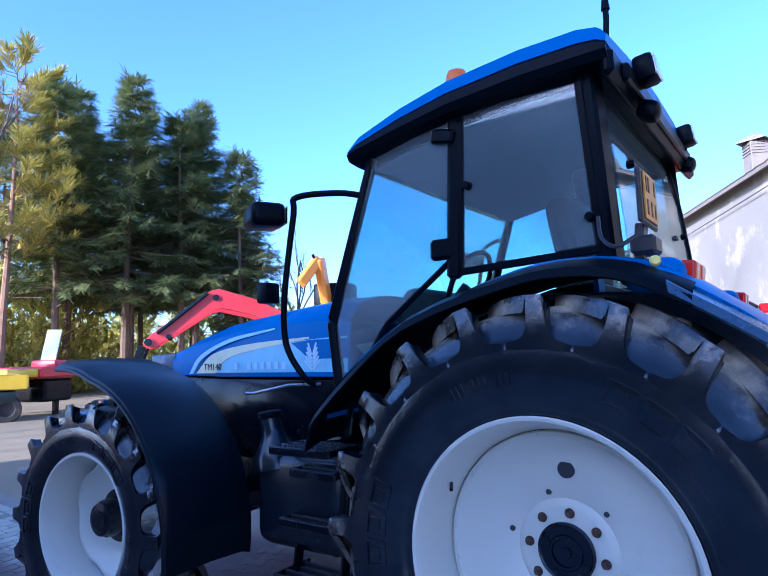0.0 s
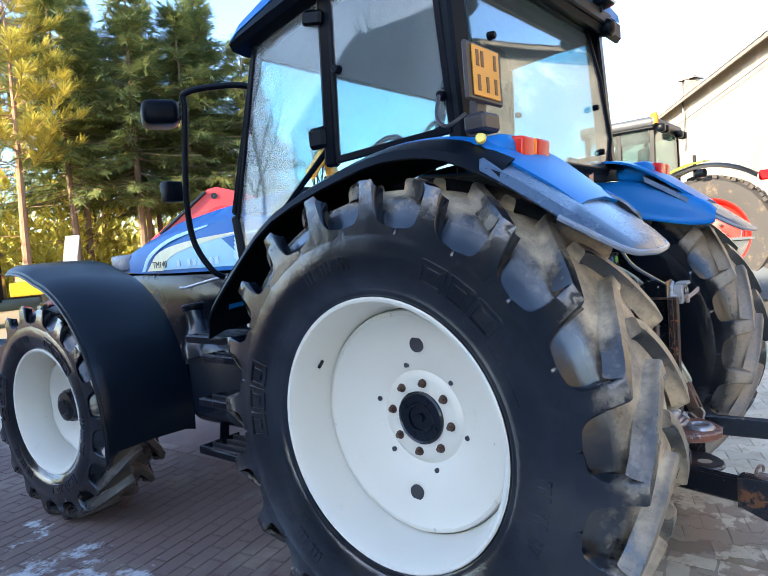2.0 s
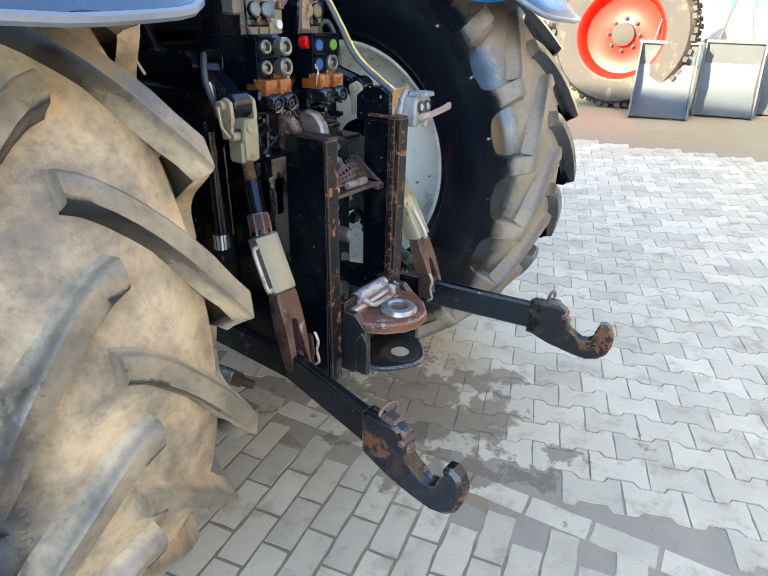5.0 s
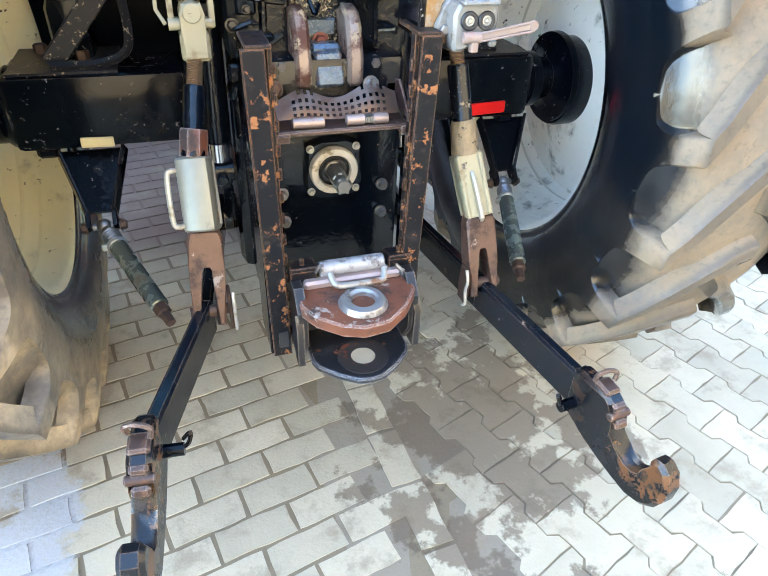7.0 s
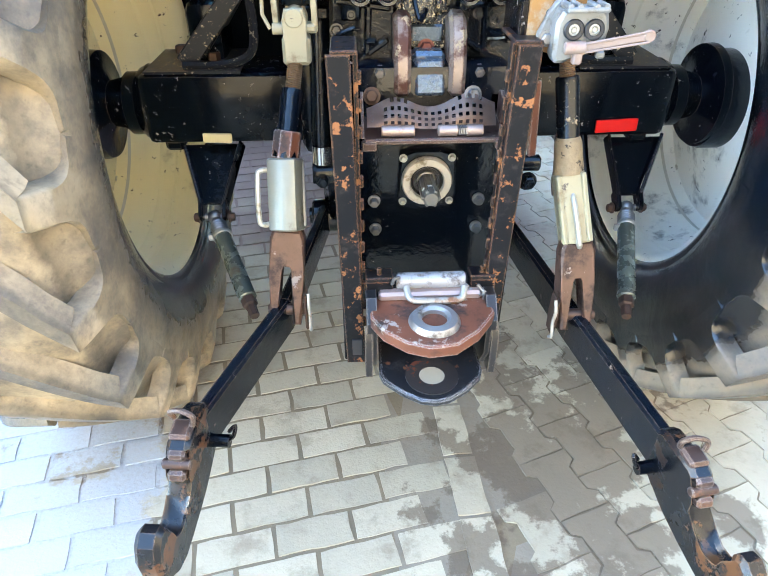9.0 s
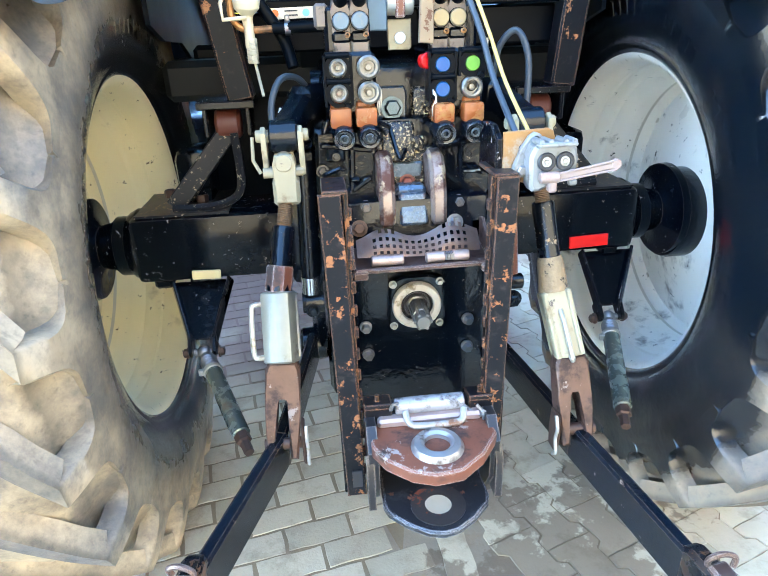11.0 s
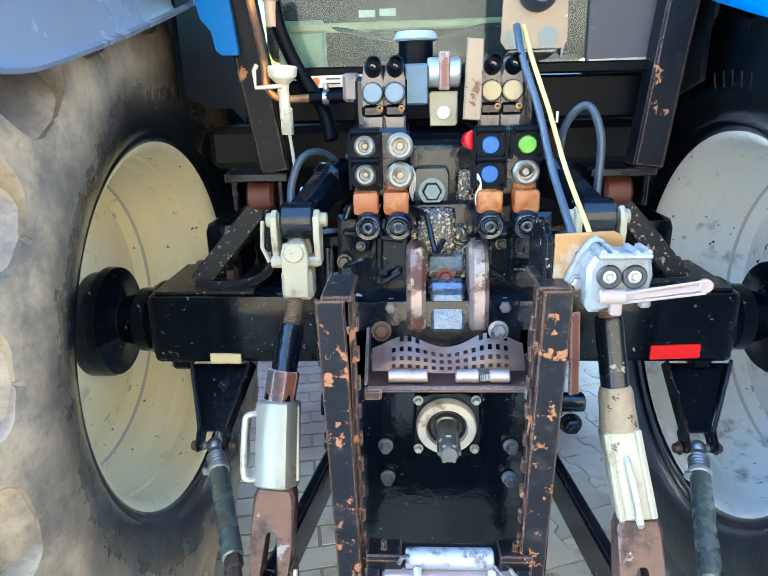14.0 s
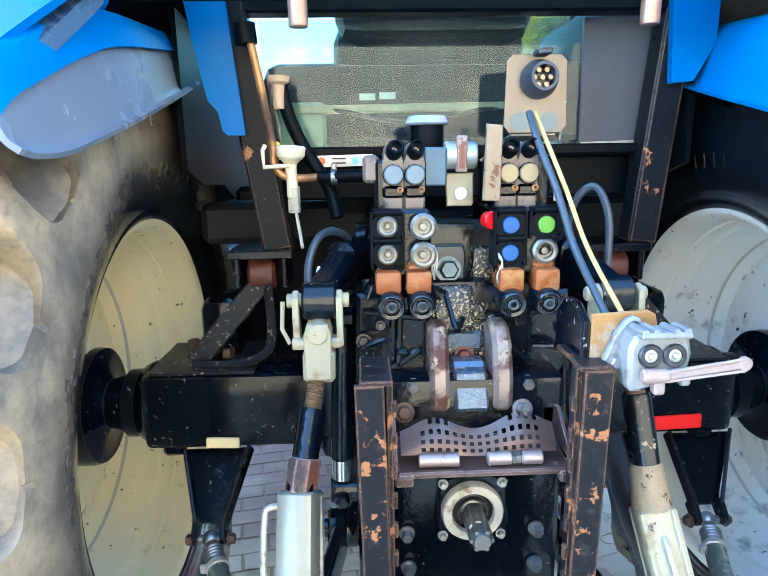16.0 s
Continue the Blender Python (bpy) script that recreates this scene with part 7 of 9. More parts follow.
def cab_rear():
    """Lower rear of the cab: frame posts, dirty low window, dark panel, socket plate."""
    bm = M()
    chipped = surf("chipped_frame", (0.006, 0.008, 0.012), 0.3, var=0.3, wear=(0.36, 0.17, 0.08), amount=0.08, wscale=13, dirt=(0.02, 0.02, 0.022), damount=0.15, dscale=40, edge=(0.40, 0.21, 0.12), ewidth=0.006, spec=0.12)
    beam(bm, (0.545, 0.0, 1.83), (0.49, 0.0, 1.27), 0.07, 0.07, 0.006)
    part("cab_frame", bm, chipped, TR, "chipped black cab frame post")
    bm = M()
    beam(bm, (-0.47, 0.0, 1.83), (-0.385, 0.0, 1.27), 0.07, 0.07, 0.006)
    fr = part("cab_frame", bm, chipped, TR, "chipped black cab frame post")
    bm = M()
    box(bm, (0.04, 0.0, 1.812), (1.05, 0.06, 0.035), (0, 0, 0), 0.006)
    box(bm, (0.04, 0.03, 1.495), (0.95, 0.05, 0.025), (0, 0, 0), 0.004)
    box(bm, (0.04, 0.09, 1.43), (0.90, 0.06, 0.10), (0, 0, 0), 0.006)
    part("cab_crossbar", bm, PLASTIC, fr)
    bm = M()
    box(bm, (-0.035, 0.05, 1.65), (0.76, 0.006, 0.29), (0, 0, 0), 0)
    g = part("low_window", bm, LOWGLASS, TR, "dirty low rear window")
    g.visible_shadow = False
    bm = M()
    box(bm, (0.43, 0.045, 1.65), (0.17, 0.015, 0.29), (0, 0, 0), 0.003)
    part("side_panel", bm, surf("slate_panel", (0.06, 0.065, 0.08), 0.5, dirt=(0.12, 0.12, 0.12), damount=0.12, dscale=12), fr, "slate grey panel")
    bm = M()
    beam(bm, (0.35, 0.03, 1.508), (0.50, 0.03, 1.511), 0.006, 0.006, 0)
    part("panel_edge", bm, ZINC, fr)
    # what shows through the low window
    bm = M()
    box(bm, (0.0, 0.40, 1.62), (0.86, 0.5, 0.2), (0, 0, 0), 0.04, 2)
    part("cab_inside", bm, INTERIOR, fr)
    bm = M()
    beam(bm, (-0.36, 0.13, 1.60), (0.2, 0.13, 1.605), 0.03, 0.02)
    part("inside_rail", bm, surf("tan_rail", (0.55, 0.45, 0.30), 0.45), fr, "tan rail inside the cab")
    bm = M()
    box(bm, (-0.33, 0.14, 1.56), (0.12, 0.02, 0.12), (0, 0, 0), 0.01)
    part("inside_box", bm, surf("pale_green_box", (0.45, 0.52, 0.40), 0.4, var=0.25, scale=20), fr)
    for x, z in ((-0.165, 1.63), (-0.115, 1.632)):
        bm = M()
        box(bm, (x, 0.12, z), (0.04, 0.004, 0.016), bevel=0)
        part("white_tag", bm, WHITEPAINT, fr)
    bm = M()
    tube(bm, [(-0.25, 0.12, 1.60), (-0.05, 0.10, 1.565), (0.15, 0.12, 1.60), (0.28, 0.12, 1.58)], 0.006, 6, 5)
    part("inside_cable", bm, DARKBAR, fr)
    # socket plate
    bm = M()
    plate(bm, [(0.128, 1.545), (0.14, 1.53), (0.255, 1.53), (0.266, 1.545), (0.262, 1.68), (0.25, 1.692), (0.145, 1.692), (0.132, 1.68)], 0.005, up(0, -0.10, 0), 0.001)
    sp = part("socket_plate", bm, surf("tan_steel", (0.23, 0.185, 0.14), 0.42, 0.5, var=0.15, dirt=(0.3, 0.25, 0.18), damount=0.2, dscale=14), TR, "tan steel socket plate")
    for x in (0.163, 0.226):
        bm = M()
        cyl(bm, (x, -0.1025, 1.553), (x, -0.1045, 1.553), 0.021, seg=24)
        part("punched_hole", bm, surf("hole_glimpse", (0.14, 0.17, 0.16), 0.3), sp)
    bm = M()
    lathe(bm, (0.20, -0.10, 1.640), (0, -1, 0.05), [(0.040, 0), (0.041, 0.012), (0.037, 0.03), (0.031, 0.05), (0.029, 0.055), (0.023, 0.055), (0.022, 0.02), (0, 0.02)], 30)
    box(bm, (0.20, -0.13, 1.692), (0.03, 0.05, 0.012), bevel=0.003)
    sk = part("socket", bm, surf("dark_blue_plastic", (0.03, 0.04, 0.06), 0.4), sp, "round seven-pin socket")
    for k in range(7):
        a = k * math.pi / 3
        r = 0.017 if k < 6 else 0
        bm = M()
        cyl(bm, (0.20 + r * math.cos(a), -0.12, 1.641 + r * math.sin(a)), (0.20 + r * math.cos(a), -0.137, 1.642 + r * math.sin(a)), 0.0052, seg=10)
        part("contact", bm, surf("brass", (0.42, 0.33, 0.2), 0.4, 0.6), sk)
    bm = M()
    beam(bm, (0.262, -0.06, 1.52), (0.262, -0.09, 1.60), 0.004, 0.03, 0)
    beam(bm, (0.2, -0.08, 1.527), (0.2, 0.03, 1.515), 0.10, 0.004, 0)
    part("plate_bracket", bm, ZINC, sp)
    # hanging pins under the rear window
    for x in (-0.30, 0.39):
        bm = M()
        cyl(bm, (x, -0.20, 1.73), (x, -0.20, 1.82), 0.019, seg=18, chamfer=0.002)
        part("hinge_pin", bm, surf("coppery_pin", (0.40, 0.24, 0.18), 0.4, 0.5, var=0.2), TR, "coppery hinge pin")
    bm = M()
    box(bm, (0.0, -0.19, 1.805), (1.2, 0.05, 0.025), (0, 0, 0), 0.008)
    part("window_sill", bm, GREYTRIM, TR, "grey rear window sill")


cab_rear()


def linkage():
    """Lift arms, adjustable rods, lower links with hooks, lift cylinders."""
    for s in (-1, 1):
        # lift arm
        bm = M()
        a, b, c = Vector((s * 0.16, -0.16, 1.285)), Vector((s * 0.235, -0.30, 1.285)), Vector((s * 0.265, -0.40, 1.235))
        beam(bm, a, b, 0.06, 0.075, 0.015)
        beam(bm, b - (b - a) * 0.15, c, 0.055, 0.06, 0.012)
        cyl(bm, (s * 0.235, -0.40, 1.235), (s * 0.295, -0.40, 1.235), 0.034, seg=24, chamfer=0.004)
        cyl(bm, (s * 0.13, -0.13, 1.29), (s * 0.20, -0.13, 1.29), 0.055, seg=26)
        part("lift_arm", bm, BLACKGLOSS, TR, "black lift arm")
        x = s * 0.268
        bm = M()
        # universal fork and its eye
        for d in (-1, 1):
            plate(bm, [(-0.016, -0.055), (0.016, -0.055), (0.022, 0.0), (0.02, 0.035), (0.0, 0.045), (-0.02, 0.035), (-0.022, 0.0)], 0.011, flank(x + d * 0.038, -0.412, 1.212), 0.002)
        box(bm, (x, -0.418, 1.165), (0.085, 0.035, 0.018), (0, 0, 0), 0.005)
        cyl(bm, (x - 0.055, -0.405, 1.237), (x + 0.055, -0.405, 1.237), 0.013, seg=16, chamfer=0.002)
        if s < 0:
            for d in (-1, 1):
                plate(bm, [(-0.022, -0.08), (0.022, -0.08), (0.024, 0.0), (0.018, 0.02), (-0.018, 0.02), (-0.024, 0.0)], 0.014, up(x, -0.425 + 0.024 * d, 1.185) , 0.002)
            box(bm, (x, -0.424, 1.125), (0.056, 0.05, 0.055), (0, 0, 0), 0.006)
            cyl(bm, (x, -0.46, 1.189), (x, -0.40, 1.189), 0.018, seg=20, chamfer=0.002)
            cyl(bm, (x - 0.045, -0.43, 1.165), (x - 0.02, -0.43, 1.165), 0.011, seg=12)
            tube(bm, [(x - 0.062, -0.41, 1.237), (x - 0.064, -0.42, 1.19), (x - 0.05, -0.43, 1.165)], 0.004, 6)
        fork = part("rod_joint", bm, CREAM, TR, "cream painted rod joint")
        # adjustable rod
        top = Vector((-0.272, -0.435, 1.105)) if s < 0 else Vector((0.264, -0.495, 1.14))
        box_t = Vector((-0.304, -0.505, 0.925)) if s < 0 else Vector((0.292, -0.553, 0.900))
        box_b = Vector((-0.306, -0.566, 0.785)) if s < 0 else Vector((0.315, -0.612, 0.765))
        tip = Vector((-0.322, -0.630, 0.585)) if s < 0 else Vector((0.318, -0.682, 0.585))
        d1 = (box_t - top).normalized()
        bm = M()
        L = (box_t - top).length
        for k in range(14):
            lathe(bm, top + d1 * (0.004 * k), d1, [(0.014, 0), (0.0165, 0.002), (0.014, 0.004)], 16)
        cyl(bm, top - d1 * 0.02, top + d1 * L, 0.0135, seg=16)
        part("thread", bm, surf("rusty_thread", (0.26, 0.17, 0.10), 0.45, 0.5, var=0.3), fork, "rusty thread")
        bm = M()
        lathe(bm, top + d1 * 0.055, d1, [(0.0, 0), (0.022, 0), (0.024, 0.006), (0.023, L * 0.55), (0.027, L * 0.58), (0.029, L - 0.056), (0, L - 0.056)], 18)
        rt = part("rod_tube", bm, BLACKGLOSS if s < 0 else surf("chipped_tube", (0.003, 0.005, 0.008), 0.26, var=0.3, wear=(0.30, 0.23, 0.15), amount=0.16, wscale=46, bump=0.5, bscale=80), fork, "black adjuster tube" if s < 0 else "chipped black adjuster tube")
        bm = M()
        if s < 0:
            lathe(bm, box_t - d1 * 0.056, d1, [(0, 0), (0.027, 0), (0.030, 0.005), (0.030, 0.056), (0, 0.056)], 8)
            part("lock_nut", bm, RUST, rt, "rust-brown lock nut")
        else:
            lathe(bm, box_t - d1 * 0.075, d1, [(0, 0), (0.024, 0), (0.0285, 0.012), (0.0295, 0.040), (0.0325, 0.075), (0, 0.075)], 20)
            part("gritty_end", bm, surf("tan_grit", (0.27, 0.20, 0.12), 0.6, var=0.4, scale=60, wear=(0.05, 0.04, 0.03), amount=0.15, wscale=50, bump=1.2, bscale=140, bdist=0.004), rt, "end caked with tan grit")
        bm = M()
        d2 = (box_b - box_t).normalized()
        side_v = Vector((1, 0, 0)) - d2 * d2.x
        side_v = (Matrix.Rotation(radians(18 if s < 0 else 10), 4, d2) @ side_v).normalized()
        front = side_v.cross(d2).normalized()
        L2 = (box_b - box_t).length
        lay_box = Matrix.Translation((box_t + box_b) / 2) @ Matrix((side_v, d2, front)).transposed().to_4x4()
        w, h, c = (0.035, 0.030, 0.013) if s < 0 else (0.031, 0.026, 0.007)
        rim = [(-w, -h + c), (-w + c * 0.3, -h + c * 0.3), (-w + c, -h), (w - c, -h), (w - c * 0.3, -h + c * 0.3), (w, -h + c), (w, h - c), (w - c * 0.3, h - c * 0.3), (w - c, h), (-w + c, h), (-w + c * 0.3, h - c * 0.3), (-w, h - c)]
        plate(bm, rim, L2, lay_box @ Matrix(((1, 0, 0, 0), (0, 0, -1, 0), (0, 1, 0, 0), (0, 0, 0, 1))), 0.004)
        if s > 0:
            # raised edges beside the recessed grip
            for q in (-1, 1):
                beam(bm, lay_box @ Vector((q * 0.025, -L2 / 2 + 0.002, -h)), lay_box @ Vector((q * 0.025, L2 / 2 - 0.002, -h)), 0.011, 0.009, 0.002)
                beam(bm, lay_box @ Vector((q * 0.025, -L2 / 2 + 0.002, h)), lay_box @ Vector((q * 0.025, L2 / 2 - 0.002, h)), 0.011, 0.018, 0.003)
        sl = part("adjuster_box", bm, surf("grey_silver", (0.24, 0.24, 0.205), 0.34, 0.35, var=0.25, scale=14, dirt=(0.16, 0.12, 0.08), damount=0.26, dscale=12) if s < 0 else CREAM, fork, "silver adjuster sleeve" if s < 0 else "cream adjuster sleeve with a recessed grip")
        bm = M()
        if s < 0:
            tube(bm, [box_t + d2 * 0.02 + Vector((-0.03, -0.01, 0)), box_t + d2 * 0.02 + Vector((-0.052, -0.014, 0)), box_t + d2 * 0.035 + Vector((-0.058, -0.016, 0)), box_b - d2 * 0.035 + Vector((-0.058, -0.016, 0)), box_b - d2 * 0.02 + Vector((-0.05, -0.014, 0)), box_b - d2 * 0.02 + Vector((-0.03, -0.01, 0))], 0.006, 8, 3)
            tube(bm, [box_t + d2 * 0.01 + Vector((0.034, 0, 0)), box_b - d2 * 0.01 + Vector((0.036, 0, 0))], 0.005, 8)
        else:
            tube(bm, [box_t + d2 * 0.022 + Vector((0.0, -0.024, -0.01)), box_t + d2 * 0.03 + Vector((0.0, -0.044, -0.02)), box_b - d2 * 0.03 + Vector((0.0, -0.044, -0.015)), box_b - d2 * 0.025 + Vector((0, -0.026, -0.01))], 0.006, 8, 3)
        part("sleeve_grip", bm, ZINC, sl)
        # lower fork straddling the link
        bm = M()
        d3 = (tip - box_b).normalized()
        sv = (Vector((1, 0, 0)) - d3 * d3.x).normalized()
        fk = Matrix.Translation(box_b) @ Matrix((sv, d3, sv.cross(d3))).transposed().to_4x4()
        L3 = (tip - box_b).length
        plate(bm, [(-0.030, -0.004), (0.030, -0.004), (0.037, 0.014), (0.037, 0.10), (0.034, L3), (0.016, L3), (0.016, 0.082), (0.010, 0.070), (-0.010, 0.070), (-0.016, 0.082), (-0.016, L3), (-0.034, L3), (-0.037, 0.10), (-0.037, 0.014)], 0.044, fk, 0.006)
        part("rod_fork", bm, surf("bare_forging", (0.105, 0.058, 0.042), 0.36, 0.3, var=0.4, scale=24, wear=(0.28, 0.24, 0.225), amount=0.12, wscale=22, dirt=(0.035, 0.02, 0.017), damount=0.40, dscale=14), fork, "rust-brown forged fork")
        bm = M()
        q = tip - d3 * 0.03
        cyl(bm, q + Vector((-0.04, 0, 0)), q + Vector((0.045, 0, 0)), 0.013, seg=14)
        o = q + Vector((0.045 if s < 0 else -0.045, 0, 0))
        plate(bm, [(-0.02, -0.045), (0.02, -0.045), (0.025, 0.0), (0.02, 0.05), (-0.02, 0.05), (-0.025, 0)], 0.008, flank(*o), 0.003)
        part("link_pin", bm, BOLT, fork)
        bm = M()
        o2 = o + Vector((0.008 if s < 0 else -0.008, -0.02, 0))
        tube(bm, [o2 + Vector((0, 0, 0.055)), o2 + Vector((0, -0.012, 0.03)), o2 + Vector((0, -0.006, 0.0)), o2 + Vector((0, -0.014, -0.03)), o2 + Vector((0, 0.0, -0.045))], 0.004, 6, 5)
        part("hair_clip", bm, ZINC, fork, "bright spring clip")
        # lower link
        p = [Vector((-0.25, -0.06, 0.55)), Vector((-0.325, -0.60, 0.585)), Vector((-0.452, -0.985, 0.605))] if s < 0 else [Vector((0.27, -0.06, 0.55)), Vector((0.325, -0.66, 0.575)), Vector((0.388, -1.05, 0.565))]
        bm = M()
        for u, v in zip(p, p[1:]):
            beam(bm, u, v + (v - u).normalized() * 0.01, 0.030, 0.088, 0.006)
        cyl(bm, p[0] + Vector((-0.04, 0, 0)), p[0] + Vector((0.04, 0, 0)), 0.05, seg=22, chamfer=0.006)
        cyl(bm, (s * 0.14, -0.06, 0.55), (s * 0.30, -0.06, 0.55), 0.025, seg=18)
        lk = part("lower_link", bm, surf("link_black", (0.004, 0.007, 0.012), 0.17, var=0.3, wear=(0.24, 0.15, 0.10), amount=0.03, wscale=34, dirt=(0.03, 0.03, 0.035), damount=0.1, bump=0.8, bscale=40, edge=(0.20, 0.13, 0.09), ewidth=0.004, spec=0.5), TR, "black lower link arm")
        # hook claw
        d = (p[2] - p[1]).normalized()
        yaw = Matrix.Rotation(math.atan2(d.x, -d.y) * (0.35 if s < 0 else 0.75), 4, "Z")
        shape = [(0.045, -0.058), (0.045, 0.050), (0.03, 0.060), (-0.045, 0.060), (-0.058, 0.052), (-0.060, 0.020), (-0.066, 0.004), (-0.078, -0.006), (-0.086, -0.022), (-0.098, -0.040), (-0.116, -0.050), (-0.136, -0.048), (-0.152, -0.036), (-0.158, -0.012), (-0.155, 0.012), (-0.160, 0.026), (-0.176, 0.030), (-0.192, 0.018), (-0.202, -0.012), (-0.200, -0.046), (-0.190, -0.074), (-0.168, -0.096), (-0.138, -0.106), (-0.104, -0.102), (-0.070, -0.088), (-0.030, -0.070)]
        shape = [(y * 1.12 if y < 0 else y, z) for y, z in shape]
        bm = M()
        plate(bm, shape, 0.040, Matrix.Translation(p[2]) @ yaw @ flank(), 0.008)
        part("hook_claw", bm, surf("rusty_hook", (0.006, 0.007, 0.010), 0.26, var=0.5, scale=11, wear=(0.12, 0.048, 0.017), amount=0.25, wscale=9, wrough=0.35, dirt=(0.05, 0.022, 0.010), damount=0.15, dscale=14, edge=(0.20, 0.12, 0.07), ewidth=0.004), lk, "rusty black hook claw with an open mouth")
        bm = M()
        m = Matrix.Translation(p[2]) @ yaw
        box(bm, (0, -0.030, 0.062), (0.036, 0.040, 0.016), (6, 0, 0), 0.005)
        box(bm, (0, -0.064, 0.040), (0.030, 0.018, 0.026), (25, 0, 0), 0.005)
        box(bm, (0, -0.078, 0.010), (0.030, 0.024, 0.020), (-20, 0, 0), 0.005)
        cyl(bm, (-0.024, -0.072, 0.028), (0.024, -0.072, 0.028), 0.009, seg=12, chamfer=0.002)
        tube(bm, [(-0.018, -0.012, 0.07), (-0.020, -0.016, 0.088), (0.0, -0.02, 0.096), (0.020, -0.024, 0.088), (0.018, -0.026, 0.07)], 0.005, 8, 4)
        xf(bm, bm.verts, m)
        part("hook_latch", bm, surf("latch_steel", (0.07, 0.042, 0.035), 0.36, 0.4, var=0.4, scale=14, edge=(0.34, 0.27, 0.23), dirt=(0.2, 0.1, 0.06), damount=0.3, dscale=24), lk, "rust-stained hook latch")
        bm = M()
        cyl(bm, (0.0, 0.02, -0.02), (0.055 * -s, 0.02, -0.02), 0.012, seg=12)
        tube(bm, [(0.05 * -s, 0.02, -0.02), (0.065 * -s, 0.015, 0.0), (0.07 * -s, 0.02, 0.02), (0.055 * -s, 0.025, 0.0)], 0.004, 6, 4)
        xf(bm, bm.verts, m)
        part("link_stud", bm, BLACK, lk)
        # lift cylinder
        bm = M()
        cyl(bm, (s * 0.238, -0.27, 0.86), (s * 0.228, -0.25, 1.15), 0.026, seg=22, chamfer=0.003)
        tube(bm, [(s * 0.205, -0.285, 0.85), (s * 0.20, -0.27, 1.1)], 0.006, 8)
        cyl(bm, (s * 0.21, -0.27, 0.785), (s * 0.265, -0.27, 0.785), 0.028, seg=20)
        hexbolt(bm, (s * 0.24, -0.295, 0.775), (0, -1, 0), 0.014, 0.02)
        box(bm, (s * 0.235, -0.25, 1.165), (0.06, 0.06, 0.03), (0, 0, 0), 0.006)
        cy = part("lift_cylinder", bm, BLACKGLOSS, TR, "black lift cylinder")
        if s > 0:
            bm = M()
            beam(bm, (0.262, -0.34, 1.03), (0.268, -0.36, 0.855), 0.022, 0.008, 0.002)
            part("flat_strap", bm, RUST, cy, "brown rusted flat strap")
            bm = M()
            cyl(bm, (0.235, -0.36, 0.84), (0.29, -0.36, 0.84), 0.020, seg=18, chamfer=0.003)
            hexbolt(bm, (0.262, -0.375, 0.80), (0, -1, 0), 0.017, 0.022)
            part("strap_bolt", bm, BLACKGLOSS, cy)
        bm = M()
        cyl(bm, (s * 0.239, -0.272, 0.815), (s * 0.2385, -0.271, 0.86), 0.0245, seg=22)
        part("chrome_collar", bm, surf("chrome", (0.7, 0.7, 0.7), 0.15, 0.9, var=0.1), cy, "chrome collar")


linkage()


